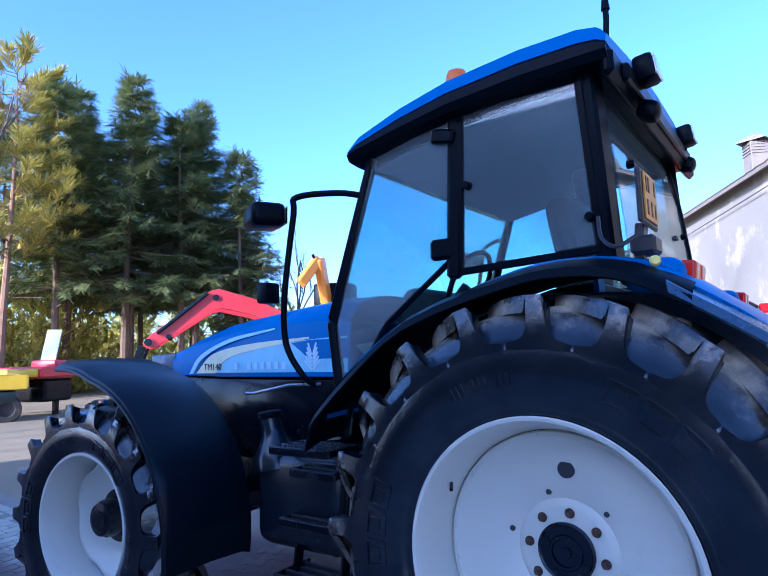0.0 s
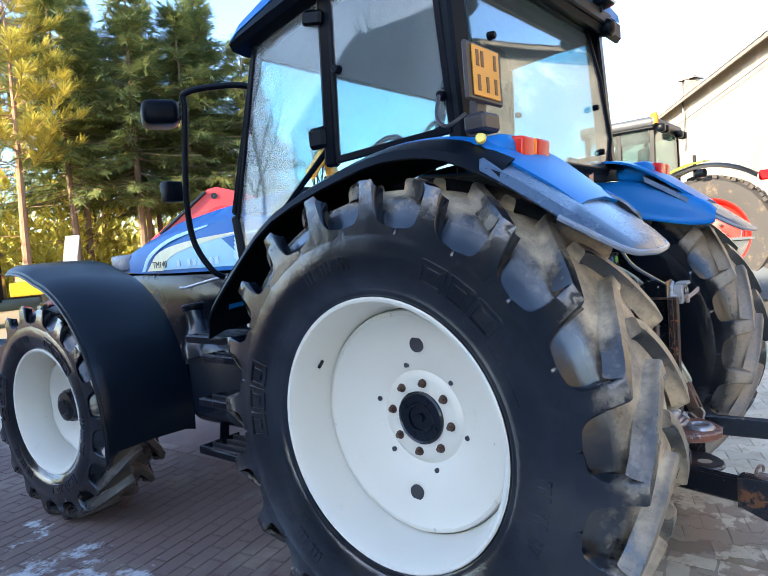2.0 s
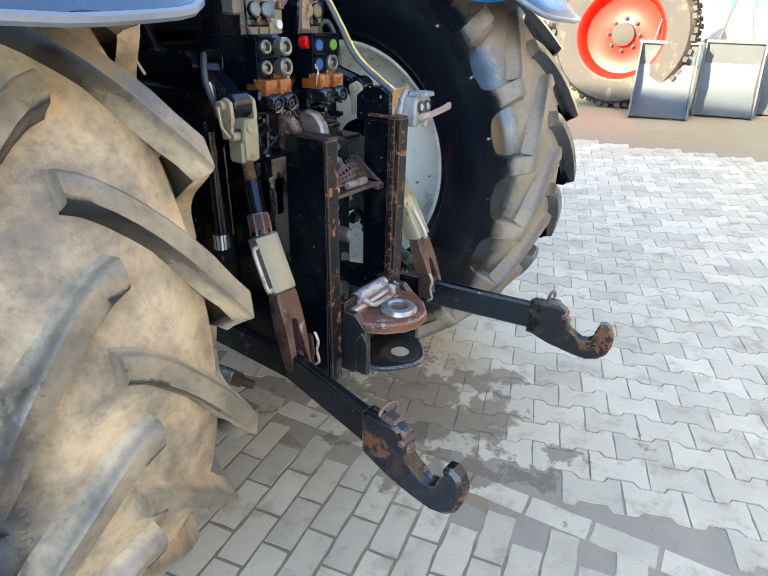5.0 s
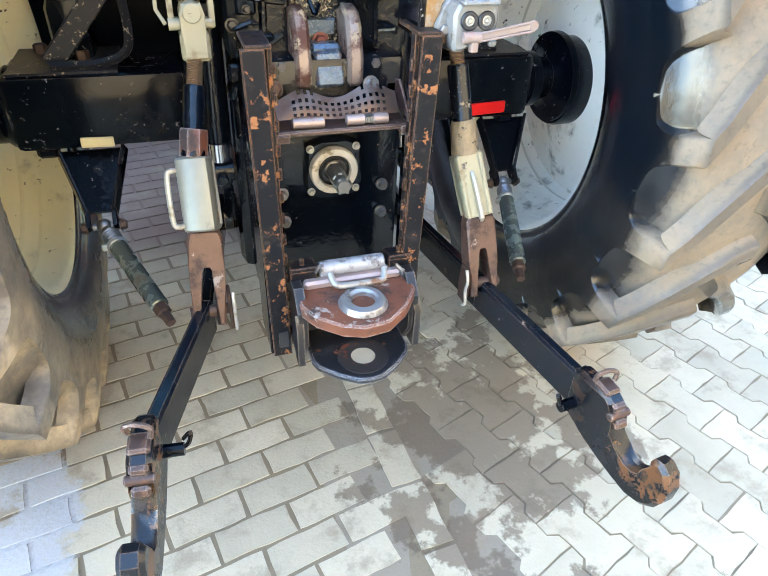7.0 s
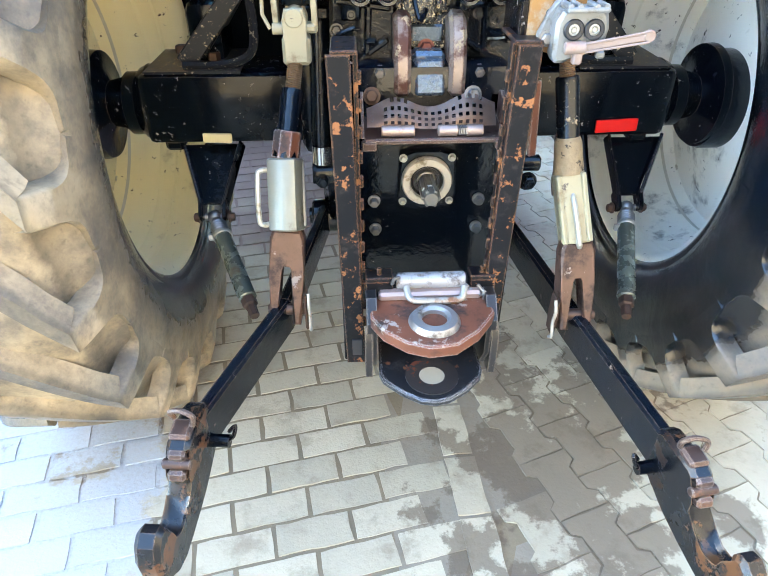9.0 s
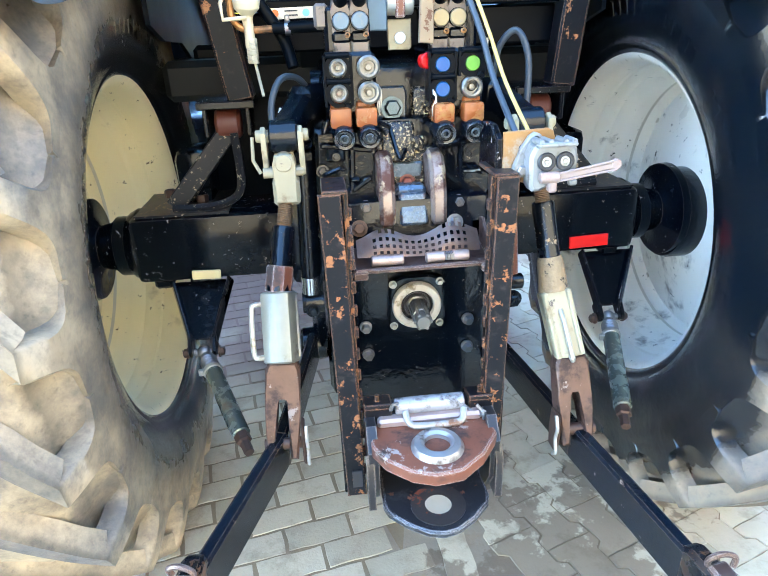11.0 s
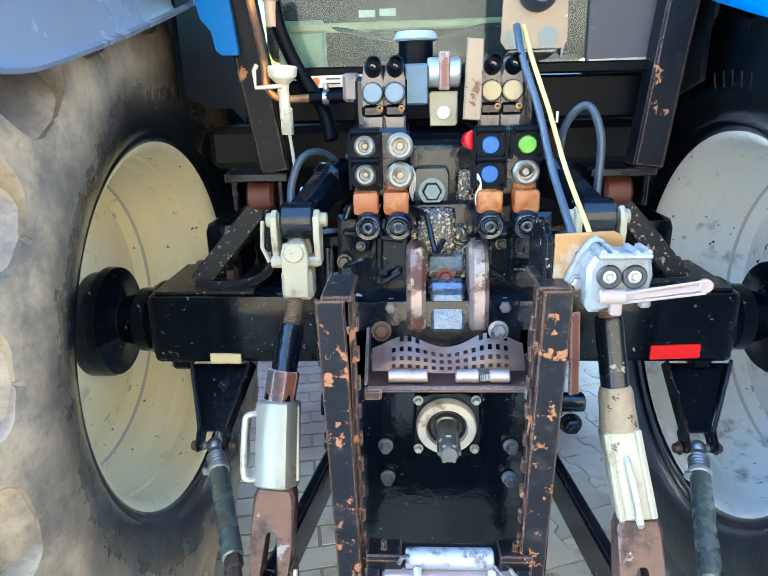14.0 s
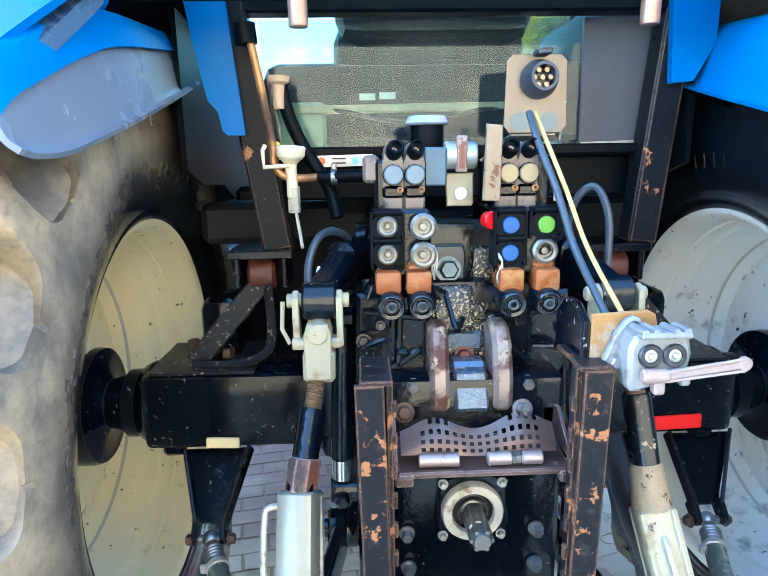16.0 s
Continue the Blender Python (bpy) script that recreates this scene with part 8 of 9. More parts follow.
def multi_coupler():
    """Lever coupler beside the right post."""
    bm = M()
    plate(bm, [(0.150, 1.165), (0.150, 1.252), (0.235, 1.256), (0.246, 1.250), (0.250, 1.235), (0.250, 1.20), (0.21, 1.15)], 0.008, up(0, -0.596, 0), 0.002)
    part("coupler_bracket", bm, surf("ochre_bracket", (0.30, 0.155, 0.05), 0.42, var=0.35, scale=16, dirt=(0.34, 0.30, 0.24), damount=0.2, dscale=14), TR, "ochre rusted bracket")
    bm = M()
    plate(bm, [(-0.60, 1.16), (-0.48, 1.16), (-0.48, 1.23), (-0.52, 1.262), (-0.56, 1.262), (-0.60, 1.24)], 0.014, flank(0.143), 0.003)
    part("bracket_arm", bm, BLACK, TR, "black bracket arm")
    alu = surf("cast_alloy", (0.25, 0.26, 0.265), 0.42, 0.3, var=0.14, scale=22, dirt=(0.17, 0.15, 0.13), damount=0.16, dscale=26, bump=0.35, bscale=140)
    bm = M()
    plate(bm, [(0.172, 1.170), (0.165, 1.180), (0.166, 1.192), (0.180, 1.222), (0.194, 1.246), (0.204, 1.252), (0.216, 1.248), (0.228, 1.222), (0.228, 1.18), (0.212, 1.166)], 0.016, up(0, -0.610, 0), 0.004)
    hd = part("coupler_head", bm, alu, TR, "cast alloy lever coupler with two ports")
    for x, z in ((0.181, 1.184), (0.206, 1.240)):
        bm = M()
        if z < 1.2:
            hexbolt(bm, (x, -0.617, z), (0, -1, 0), 0.010, 0.012)
        else:
            cyl(bm, (x, -0.6185, z), (x, -0.6195, z), 0.006, seg=14)
        part("flange_screw" if z < 1.2 else "bolt_hole", bm, STEEL if z < 1.2 else DARKBAR, hd)
    bm = M()
    plate(bm, [(0.186, 1.160), (0.184, 1.215), (0.192, 1.232), (0.205, 1.238), (0.258, 1.239), (0.271, 1.228), (0.276, 1.205), (0.272, 1.182), (0.258, 1.172), (0.222, 1.168), (0.206, 1.150), (0.192, 1.150)], 0.042, up(0, -0.634, 0), 0.006)
    part("coupler_face", bm, alu, hd, "rounded cast face")
    bm = M()
    box(bm, (0.230, -0.660, 1.236), (0.072, 0.022, 0.009), (-8, 0, 0), 0.003)
    for x in (0.200, 0.216, 0.244, 0.260):
        cyl(bm, (x, -0.625, 1.240), (x, -0.668, 1.242), 0.006, 0.005, 10, 0.001)
    part("coupler_hood", bm, alu, hd, "ribbed hood over the ports")
    for x in (0.2135, 0.2480):
        bm = M()
        lathe(bm, (x, -0.655, 1.205), (0, -1, 0.12), [(0.0, -0.004), (0.0168, -0.004), (0.0172, 0.004), (0.0150, 0.0065), (0.0100, 0.0065), (0.0095, 0.001), (0, 0.001)], 26)
        part("port", bm, surf("port_rubber", (0.016, 0.020, 0.028), 0.4, var=0.3, dirt=(0.06, 0.06, 0.06), damount=0.2, dscale=40), hd, "dark ring port")
        bm = M()
        lathe(bm, (x, -0.656, 1.205), (0, -1, 0.12), [(0.0095, 0), (0.0092, 0.004), (0.0065, 0.005), (0.0045, 0.003), (0.003, 0.006), (0, 0.0065)], 18)
        part("poppet", bm, ZINC, hd, "bright valve poppet")
    bm = M()
    box(bm, (0.231, -0.6555, 1.180), (0.024, 0.003, 0.008), bevel=0.001)
    part("slot", bm, DARKBAR, hd)
    bm = M()
    cyl(bm, (0.200, -0.664, 1.178), (0.236, -0.667, 1.179), 0.0105, seg=18, chamfer=0.002)
    box(bm, (0.224, -0.664, 1.162), (0.016, 0.016, 0.022), (0, 0, 0), 0.003)
    a, b = Vector((0.232, -0.668, 1.179)), Vector((0.332, -0.684, 1.200))
    beam(bm, a, b, 0.010, 0.016, 0.004)
    cyl(bm, b + Vector((0, 0.005, 0)), b - Vector((0, 0.005, 0)), 0.010, seg=18, chamfer=0.002)
    for q in (-1, 1):
        tube(bm, [a + Vector((0, -0.005, q * 0.0065)), b + Vector((0, -0.005, q * 0.0085))], 0.0022, 6)
    part("coupler_lever", bm, surf("lever_paint", (0.28, 0.215, 0.195), 0.36, var=0.15, dirt=(0.30, 0.15, 0.12), damount=0.2, dscale=20), hd, "pale pinkish lever")
    bm = M()
    box(bm, (0.268, -0.652, 1.164), (0.016, 0.012, 0.012), (0, 0, 0), 0.003)
    part("coupler_foot", bm, alu, hd)


multi_coupler()

# ---- trees behind the yard ----
BARK = surf("bark", (0.17, 0.11, 0.07), 0.9, var=0.35, scale=6, bump=0.8, bscale=30)
PINEBARK = surf("pine_bark", (0.26, 0.15, 0.085), 0.9, var=0.35, scale=5, bump=0.8, bscale=30)
TWIG = surf("twig", (0.10, 0.08, 0.065), 0.9, var=0.3, bump=0)


def needles(name, a, b):
    m, n, l, p = nodes_of(name)
    isl = n.new("ShaderNodeNewGeometry").outputs["Random Per Island"]
    c = mixc(n, l, isl, a, b)
    l.new(c, p.inputs["Base Color"])
    p.inputs["Roughness"].default_value = 0.7
    tr = n.new("ShaderNodeBsdfTranslucent")
    l.new(c, tr.inputs[0])
    mx = n.new("ShaderNodeMixShader")
    mx.inputs[0].default_value = 0.45
    l.new(p.outputs[0], mx.inputs[1])
    l.new(tr.outputs[0], mx.inputs[2])
    l.new(mx.outputs[0], n["Material Output"].inputs[0])
    return m


SPRUCE = needles("spruce_needles", (0.07, 0.14, 0.06), (0.34, 0.34, 0.10))
PINE = needles("pine_needles", (0.24, 0.25, 0.05), (0.66, 0.52, 0.10))
BUSH = needles("shrub_leaves", (0.30, 0.30, 0.05), (0.68, 0.55, 0.10))


def spray(vs, fs, p, d, up_, L, w, rng, blades=3):
    """A tuft of needles: a few narrow blades about a twig."""
    d = d.normalized()
    side = d.cross(up_).normalized()
    n = d.cross(side)
    for k in range(blades):
        a = rng.uniform(-0.9, 0.9)
        dd = (d + side * a + n * rng.uniform(-0.5, 0.3)).normalized()
        s2 = dd.cross(n).normalized() * w
        q = p + d * L * 0.66 * k / blades
        i = len(vs)
        vs += [q - s2 * 0.5, q + s2 * 0.5, q + dd * L * 0.7 + s2 * 0.45, q + dd * L, q + dd * L * 0.7 - s2 * 0.45]
        fs.append((i, i + 1, i + 2, i + 3, i + 4))


def tree(name, x, y, H, kind, seed, label):
    rng = random.Random(seed)
    z0 = lay(x, y)
    th = bare(name, label, "tree", "trees beyond the yard", pose(x, y, z0 - 0.05, 0, 0, rng.uniform(0, 360)))
    lean = Vector((rng.uniform(-0.03, 0.03), rng.uniform(-0.03, 0.03), 0))
    bm = M()
    path = [Vector((0, 0, 0)) + lean * (H * t) + Vector((0.06 * math.sin(5 * t + seed), 0.06 * math.cos(4 * t + seed), H * t)) for t in (0, 0.12, 0.25, 0.4, 0.55, 0.7, 0.85, 1.0)]
    r0 = 0.0125 * H + 0.02
    prev = None
    for i, p in enumerate(path):
        r = r0 * (1 - 0.93 * i / 7) * (1.25 if i == 0 else 1)
        ring = [bm.verts.new(p + Vector((r * math.cos(k * math.pi / 4), r * math.sin(k * math.pi / 4), 0))) for k in range(8)]
        if prev:
            for k in range(8):
                bm.faces.new((prev[k], prev[(k + 1) % 8], ring[(k + 1) % 8], ring[k]))
        prev = ring

    def at_h(t):
        i = min(6, int(t * 7))
        return path[i].lerp(path[i + 1], t * 7 - i)
    vs, fs = [], []
    first = 0.36 if kind == "spruce" else 0.42
    lo = first
    nb = int(H * (13 if kind == "spruce" else 9.5))
    for k in range(nb):
        t = lo + (0.985 - lo) * (k / nb) ** 0.92
        o = at_h(t)
        a = rng.uniform(0, 2 * math.pi)
        if kind == "spruce":
            L = (H * (1 - t)) * 0.34 * rng.uniform(0.65, 1.1) + 0.22
            el = -0.25 + 0.75 * t ** 2
        else:
            L = H * 0.23 * (1 - 0.72 * t) * rng.uniform(0.5, 1.15) + 0.3
            el = rng.uniform(-0.1, 0.5)
        d = Vector((math.cos(a), math.sin(a), el)).normalized()
        mid, end = o + d * L * 0.5 + Vector((0, 0, -0.05 * L)), o + d * L + Vector((0, 0, (-0.06 if kind == "spruce" else 0.08) * L))
        tube(bm, [o, mid, end], 0.006 + 0.007 * L, 4)
        ns = int(10 + 13 * L)
        for q in range(ns):
            s = (0.12 if kind == "spruce" else 0.35) + 0.9 * (q / ns) ** 0.9
            b = o.lerp(mid, s * 2) if s < 0.5 else mid.lerp(end, min(1.05, s * 2 - 1))
            side = Vector((-d.y, d.x, 0)).normalized() * rng.choice((-1, 1))
            dd = (d * 0.7 + side * rng.uniform(0.2, 1.0) + Vector((0, 0, rng.uniform(-0.75, 0.1) if kind == "spruce" else rng.uniform(-0.1, 0.9))))
            spray(vs, fs, b + Vector((rng.uniform(-0.05, 0.05), rng.uniform(-0.05, 0.05), rng.uniform(-0.08, 0.05))), dd, Vector((0, 0, 1)), rng.uniform(0.22, 0.42), rng.uniform(0.018, 0.036), rng, 6)
    for k in range(10 if kind == "spruce" else 6):
        t = rng.uniform(0.12, first)
        o, a = at_h(t), rng.uniform(0, 6.28)
        tube(bm, [o, o + Vector((math.cos(a), math.sin(a), rng.uniform(-0.3, 0.1))) * rng.uniform(0.4, 1.3)], 0.01, 4)
    part("trunk", bm, BARK if kind == "spruce" else PINEBARK, th, recalc=False)
    me = bpy.data.meshes.new("crown")
    me.from_pydata(vs, [], fs)
    me.materials.append(SPRUCE if kind == "spruce" else PINE)
    cr = new("crown", me)
    cr.parent = th
    return th


S1, S2, S3 = [tree("spruce_tree", *v, "spruce", sd, "dark green spruce with bare lower trunk") for v, sd in (((6.5, 19.3, 11.0), 1), ((8.3, 18.4, 11.2), 2), ((10.0, 17.6, 10.2), 3))]
tree("pine_tree", 4.7, 18.6, 10.3, "pine", 7, "sunlit yellow-green pine with reddish trunk")
for k, (src, x, y, r) in enumerate(((S2, 7.4, 20.6, 40), (S3, 9.3, 19.6, 130), (S1, 11.2, 18.2, 200), (S1, 12.2, 19.6, 75), (S1, 8.6, 22.5, 260), (S2, 13.2, 21.0, 170), (S3, 11.0, 21.5, 310), (S1, 6.7, 24.0, 20), (S2, 10.2, 25.0, 90))):
    copy_thing(src, pose(x, y, lay(x, y) - 0.05, 0, 0, r))
for x, y, H, sd in ((11.9, 16.6, 9.0, 11), (12.9, 17.4, 7.6, 12), (13.8, 18.6, 6.0, 13)):
    tree("spruce_tree", x, y, H, "spruce", sd, "smaller dark spruce at the wood's edge")


def bare_tree(x, y, H, seed):
    rng = random.Random(seed)
    th = bare("bare_tree", "leafless tree with thin grey twigs", "tree", "trees beyond the yard", pose(x, y, lay(x, y) - 0.05))
    bm = M()

    def grow(p, d, L, r, depth):
        q = p + d * L * 0.5 + Vector((rng.uniform(-1, 1), rng.uniform(-1, 1), 0)) * L * 0.05
        e = p + d * L
        tube(stem if depth == 0 else bm, [p, q, e], r, 5 if depth < 2 else 4)
        if depth < 4:
            for k in range(rng.randint(2, 4) if depth else 6):
                nd = (d + Vector((rng.uniform(-1, 1), rng.uniform(-1, 1), rng.uniform(-0.1, 0.7))) * (0.55 if depth else 0.6)).normalized()
                grow(p.lerp(e, rng.uniform(0.45, 1.0)), nd, L * rng.uniform(0.45, 0.7), r * 0.5, depth + 1)
    stem = M()
    grow(Vector((0, 0, 0)), Vector((0.05, 0, 1)), H * 0.5, 0.09, 0)
    part("trunk", stem, TWIG, th, recalc=False)
    part("crown", bm, TWIG, th, recalc=False)
    return th


B1 = bare_tree(3.1, 18.2, 11, 9)
bare_tree(3.7, 21.5, 9.5, 14)
bare_tree(22.0, 23.5, 8.5, 6)
vs, fs = [], []
rng = random.Random(21)
for k in range(2400):
    x = rng.uniform(-6, 17)
    y = 21.5 + rng.random() ** 0.7 * 9 - 0.22 * max(0, x - 6)
    h = rng.random() ** 1.6 * (2.6 if rng.random() < 0.7 else 4.4)
    spray(vs, fs, Vector((x, y, lay(x, y) + h)), Vector((rng.uniform(-1, 1), rng.uniform(-1, 1), rng.uniform(0.2, 1.2))), Vector((0.1, 0.2, 1)), rng.uniform(0.3, 0.7), rng.uniform(0.08, 0.2), rng)
me = bpy.data.meshes.new("undergrowth")
me.from_pydata(vs, [], fs)
me.materials.append(BUSH)
tagged(new("undergrowth", me), "yellow-green undergrowth between the trunks", "shrubs", "", "stuff")
# far wood closing the view
vs, fs = [], []
for k in range(5000):
    a = rng.uniform(-0.6, 1.5)
    R = rng.uniform(42, 60)
    x, y = R * math.sin(a), R * math.cos(a)
    h = rng.random() ** 1.3 * 4.5
    spray(vs, fs, Vector((x, y, lay(x, y) + h)), Vector((rng.uniform(-1, 1), rng.uniform(-1, 1), rng.uniform(0.1, 1.0))), Vector((0.1, 0.2, 1)), rng.uniform(0.5, 1.0), rng.uniform(0.08, 0.2), rng, 6)
me = bpy.data.meshes.new("far_wood")
me.from_pydata(vs, [], fs)
me.materials.append(PINE)
tagged(new("far_wood", me), "dark distant wood beyond the field", "woods", "", "stuff")
# unseen leafless trees added beside the shed, mirrored in the cab's glass, whose shadows streak the hall
BU = bare_tree(-19.0, 10.5, 15, 15)
for x, y, r, src in ((-16.5, 20.0, 310, BU), (-21.0, 15.5, 190, BU)):
    copy_thing(src, pose(x, y, lay(x, y) - 0.05, 0, 0, r))
vs, fs = [], []
rng = random.Random(31)
for k in range(4200):
    x = rng.uniform(-3, 9)
    y = 19.8 + rng.random() * 2.5
    h = rng.random() ** 1.5 * (2.2 + 2.0 * math.sin(x * 2.1) ** 2)
    spray(vs, fs, Vector((x, y, lay(x, y) + h)), Vector((rng.uniform(-1, 1), rng.uniform(-1, 1), rng.uniform(0.1, 1.2))), Vector((0.1, 0.2, 1)), rng.uniform(0.2, 0.42), rng.uniform(0.03, 0.07), rng, 5)
me = bpy.data.meshes.new("hedge")
me.from_pydata(vs, [], fs)
me.materials.append(BUSH)
tagged(new("hedge", me), "sunlit yellow-green shrubs at the wood's edge", "shrubs", "", "stuff")
# two more leafless trees added out of view on the sun's side
for x, y, r, k in ((-18.0, 27.0, 200, 1.2), (-23.0, 36.0, 30, 1.3)):
    copy_thing(B1, pose(x, y, lay(x, y) - 0.05, 0, 0, r) @ Matrix.Scale(k, 4))

# ---- other machines and things in the yard ----
GREEN = surf("lime_paint", (0.34, 0.55, 0.03), 0.35, var=0.1, coat=0.3, bump=0.05)
REDP = surf("red_paint", (0.62, 0.035, 0.045), 0.35, var=0.12, scale=3, dirt=(0.35, 0.03, 0.03), damount=0.15, bump=0.05, coat=0.3)
REDRIM = surf("red_rim_paint", (0.75, 0.014, 0.010), 0.4, var=0.08, bump=0.05, spec=0.2)
OLDTYRE = surf("dusty_rubber", (0.035, 0.032, 0.03), 0.85, var=0.3, scale=5, dirt=(0.11, 0.085, 0.06), damount=0.22, dscale=5, bump=0.4, bscale=40)
YELLOWP = surf("yellow_paint", (0.75, 0.50, 0.02), 0.4, var=0.1, bump=0.05)
ORANGEP = surf("orange_paint", (0.72, 0.26, 0.03), 0.4, var=0.1, bump=0.05)
SLATE = surf("slate_steel", (0.055, 0.065, 0.072), 0.5, 0.1, var=0.2, scale=2, dirt=(0.13, 0.12, 0.10), damount=0.15, dscale=4)
PALEROOF = surf("dark_roof", (0.05, 0.055, 0.06), 0.5, var=0.1)


def green_tractor():
    t = bare("tractor", "lime green tractor with red rims in the sun", "tractor", at=Matrix.Translation((0, 0, 0)))
    z0 = 0.34
    for y, R, x in ((0.55, 0.90, 7.48), (3.3, 0.70, 7.55)):
        bm = M()
        rr = R * 0.60
        prof = [(rr, -0.25), (R * 0.72, -0.28), (R * 0.9, -0.27), (R * 0.955, -0.2), (R * 0.965, 0), (R * 0.955, 0.2), (R * 0.9, 0.27), (R * 0.72, 0.28), (rr, 0.25)]
        lathe(bm, (x, y, z0 + R), (-1, 0, 0), prof, 56)
        for k in range(22):
            for sd in (1, -1):
                a = 2 * math.pi * (k + (0.5 if sd < 0 else 0)) / 22
                for j in range(4):
                    aa = a + 0.10 * j
                    c = Vector((x - sd * (0.24 - 0.065 * j), y - R * 0.96 * math.cos(aa), z0 + R + R * 0.96 * math.sin(aa)))
                    box(bm, c, (0.075, 0.06, 0.05), (90 - math.degrees(aa), 0, 0), 0)
        w = part("wheel", bm, OLDTYRE, t, "dusty tractor tyre on a red rim")
        bm = M()
        lathe(bm, (x, y, z0 + R), (-1, 0, 0), [(rr, 0.25), (rr * 1.03, 0.255), (rr * 0.97, 0.23), (rr * 0.92, 0.15), (rr * 0.88, 0.05), (rr * 0.5, 0.0), (rr * 0.34, 0.03), (0, 0.03)], 48)
        part("rim", bm, REDRIM, w, "bright red rim")
        bm = M()
        lathe(bm, (x, y, z0 + R), (-1, 0, 0), [(rr * 0.26, 0.02), (rr * 0.26, 0.10), (rr * 0.15, 0.13), (0, 0.13)], 24)
        for k in range(8):
            a = k * math.pi / 4
            hexbolt(bm, (x - 0.04, y + rr * 0.36 * math.cos(a), z0 + R + rr * 0.36 * math.sin(a)), (-1, 0, 0), 0.02, 0.04)
        part("hub", bm, OLDTYRE, w)
    bm = M()
    rows = []
    for k in range(15):
        a = radians(52 + 98 * k / 14)
        r = 1.06
        y, z = 0.55 - r * math.cos(a), z0 + 0.90 + r * math.sin(a)
        rows.append([(7.75, y, z), (7.25, y, z + 0.01), (7.18, y, z - 0.02), (7.17, y, z - 0.06)])
    sheet(bm, rows, 0.012)
    part("fender", bm, PLASTIC, t, "black plastic fender")
    bm = M()
    rows = []
    for k in range(8):
        a = radians(92 + 52 * k / 7)
        yy, z = 0.55 - 1.10 * math.cos(a), z0 + 0.90 + 1.10 * math.sin(a)
        rows.append([(7.78, yy, z + 0.05), (7.3, yy, z + 0.03), (7.22, yy, z)])
    sheet(bm, rows, 0.015)
    part("fender_top", bm, GREEN, t, "lime green fender top")
    bm = M()
    box(bm, (7.4, -0.18, 2.05), (0.12, 0.16, 0.14), (0, 0, 0), 0.02)
    part("fender_lamp", bm, REDLENS, t, "red fender lamp")
    bm = M()
    box(bm, (8.15, 3.0, 1.75), (0.85, 2.4, 0.75), (0, 0, 0), 0.12, 3)
    part("bonnet", bm, GREEN, t)
    bm = M()
    box(bm, (8.15, 1.9, 1.2), (0.7, 4.2, 0.7), (0, 0, 0), 0.1, 2)
    part("chassis", bm, BLACK, t)
    bm = M()
    for x in (7.35, 8.95):
        for y in (1.3, 1.8, 2.35):
            beam(bm, (x, y, 1.9), (x + (0.05 if x < 8 else -0.05), y - (0.05 if y > 2 else 0), 3.0), 0.07, 0.07)
        beam(bm, (x, 1.3, 1.9), (x, 2.4, 1.75), 0.07, 0.1)
    beam(bm, (7.35, 1.3, 1.95), (8.95, 1.3, 1.95), 0.07, 0.1)
    part("cab_frame", bm, PLASTIC, t)
    for poly, m in (([(1.32, 1.95), (2.33, 1.8), (2.28, 2.98), (1.32, 2.98)], flank(7.37)), ([(1.32, 1.95), (2.33, 1.8), (2.28, 2.98), (1.32, 2.98)], flank(8.93))):
        bm = M()
        plate(bm, poly, 0.006, m)
        part("side_glass", bm, GLASS, t)
    bm = M()
    box(bm, (8.15, 1.28, 2.48), (1.5, 0.006, 1.0), bevel=0)
    part("rear_glass", bm, GLASS, t)
    bm = M()
    box(bm, (8.15, 1.6, 2.35), (0.5, 0.2, 0.8), (0, 0, 0), 0.08, 2)
    box(bm, (8.15, 1.7, 1.95), (0.55, 0.5, 0.2), (0, 0, 0), 0.05, 2)
    part("seat", bm, INTERIOR, t)
    bm = M()
    box(bm, (8.15, 1.82, 3.06), (1.75, 1.2, 0.16), (0, 0, 0), 0.07, 3)
    part("roof", bm, PALEROOF, t, "dark cab roof")
    bm = M()
    box(bm, (8.15, 1.82, 2.975), (1.7, 1.15, 0.06), (0, 0, 0), 0.02)
    for x in (7.45, 7.7, 8.6, 8.85):
        box(bm, (x, 1.18, 2.96), (0.16, 0.12, 0.12), (0, 0, 0), 0.03, 2)
    part("lamp_bar", bm, PLASTIC, t)
    bm = M()
    lathe(bm, (7.35, 1.25, 3.02), (0, 0, 1), [(0.06, 0), (0.06, 0.13), (0.04, 0.17), (0, 0.175)], 18)
    part("beacon", bm, ORANGELENS, t, "orange beacon")
    bm = M()
    tube(bm, [(7.3, 0.8, 2.1), (7.12, 0.66, 2.12), (7.05, 0.62, 2.2)], 0.02, 8)
    cyl(bm, (7.06, 0.62, 2.16), (7.03, 0.52, 2.16), 0.06, seg=16)
    beam(bm, (7.28, 0.70, 1.85), (7.28, 0.70, 2.45), 0.05, 0.04)
    part("side_lamp", bm, PLASTIC, t)


green_tractor()


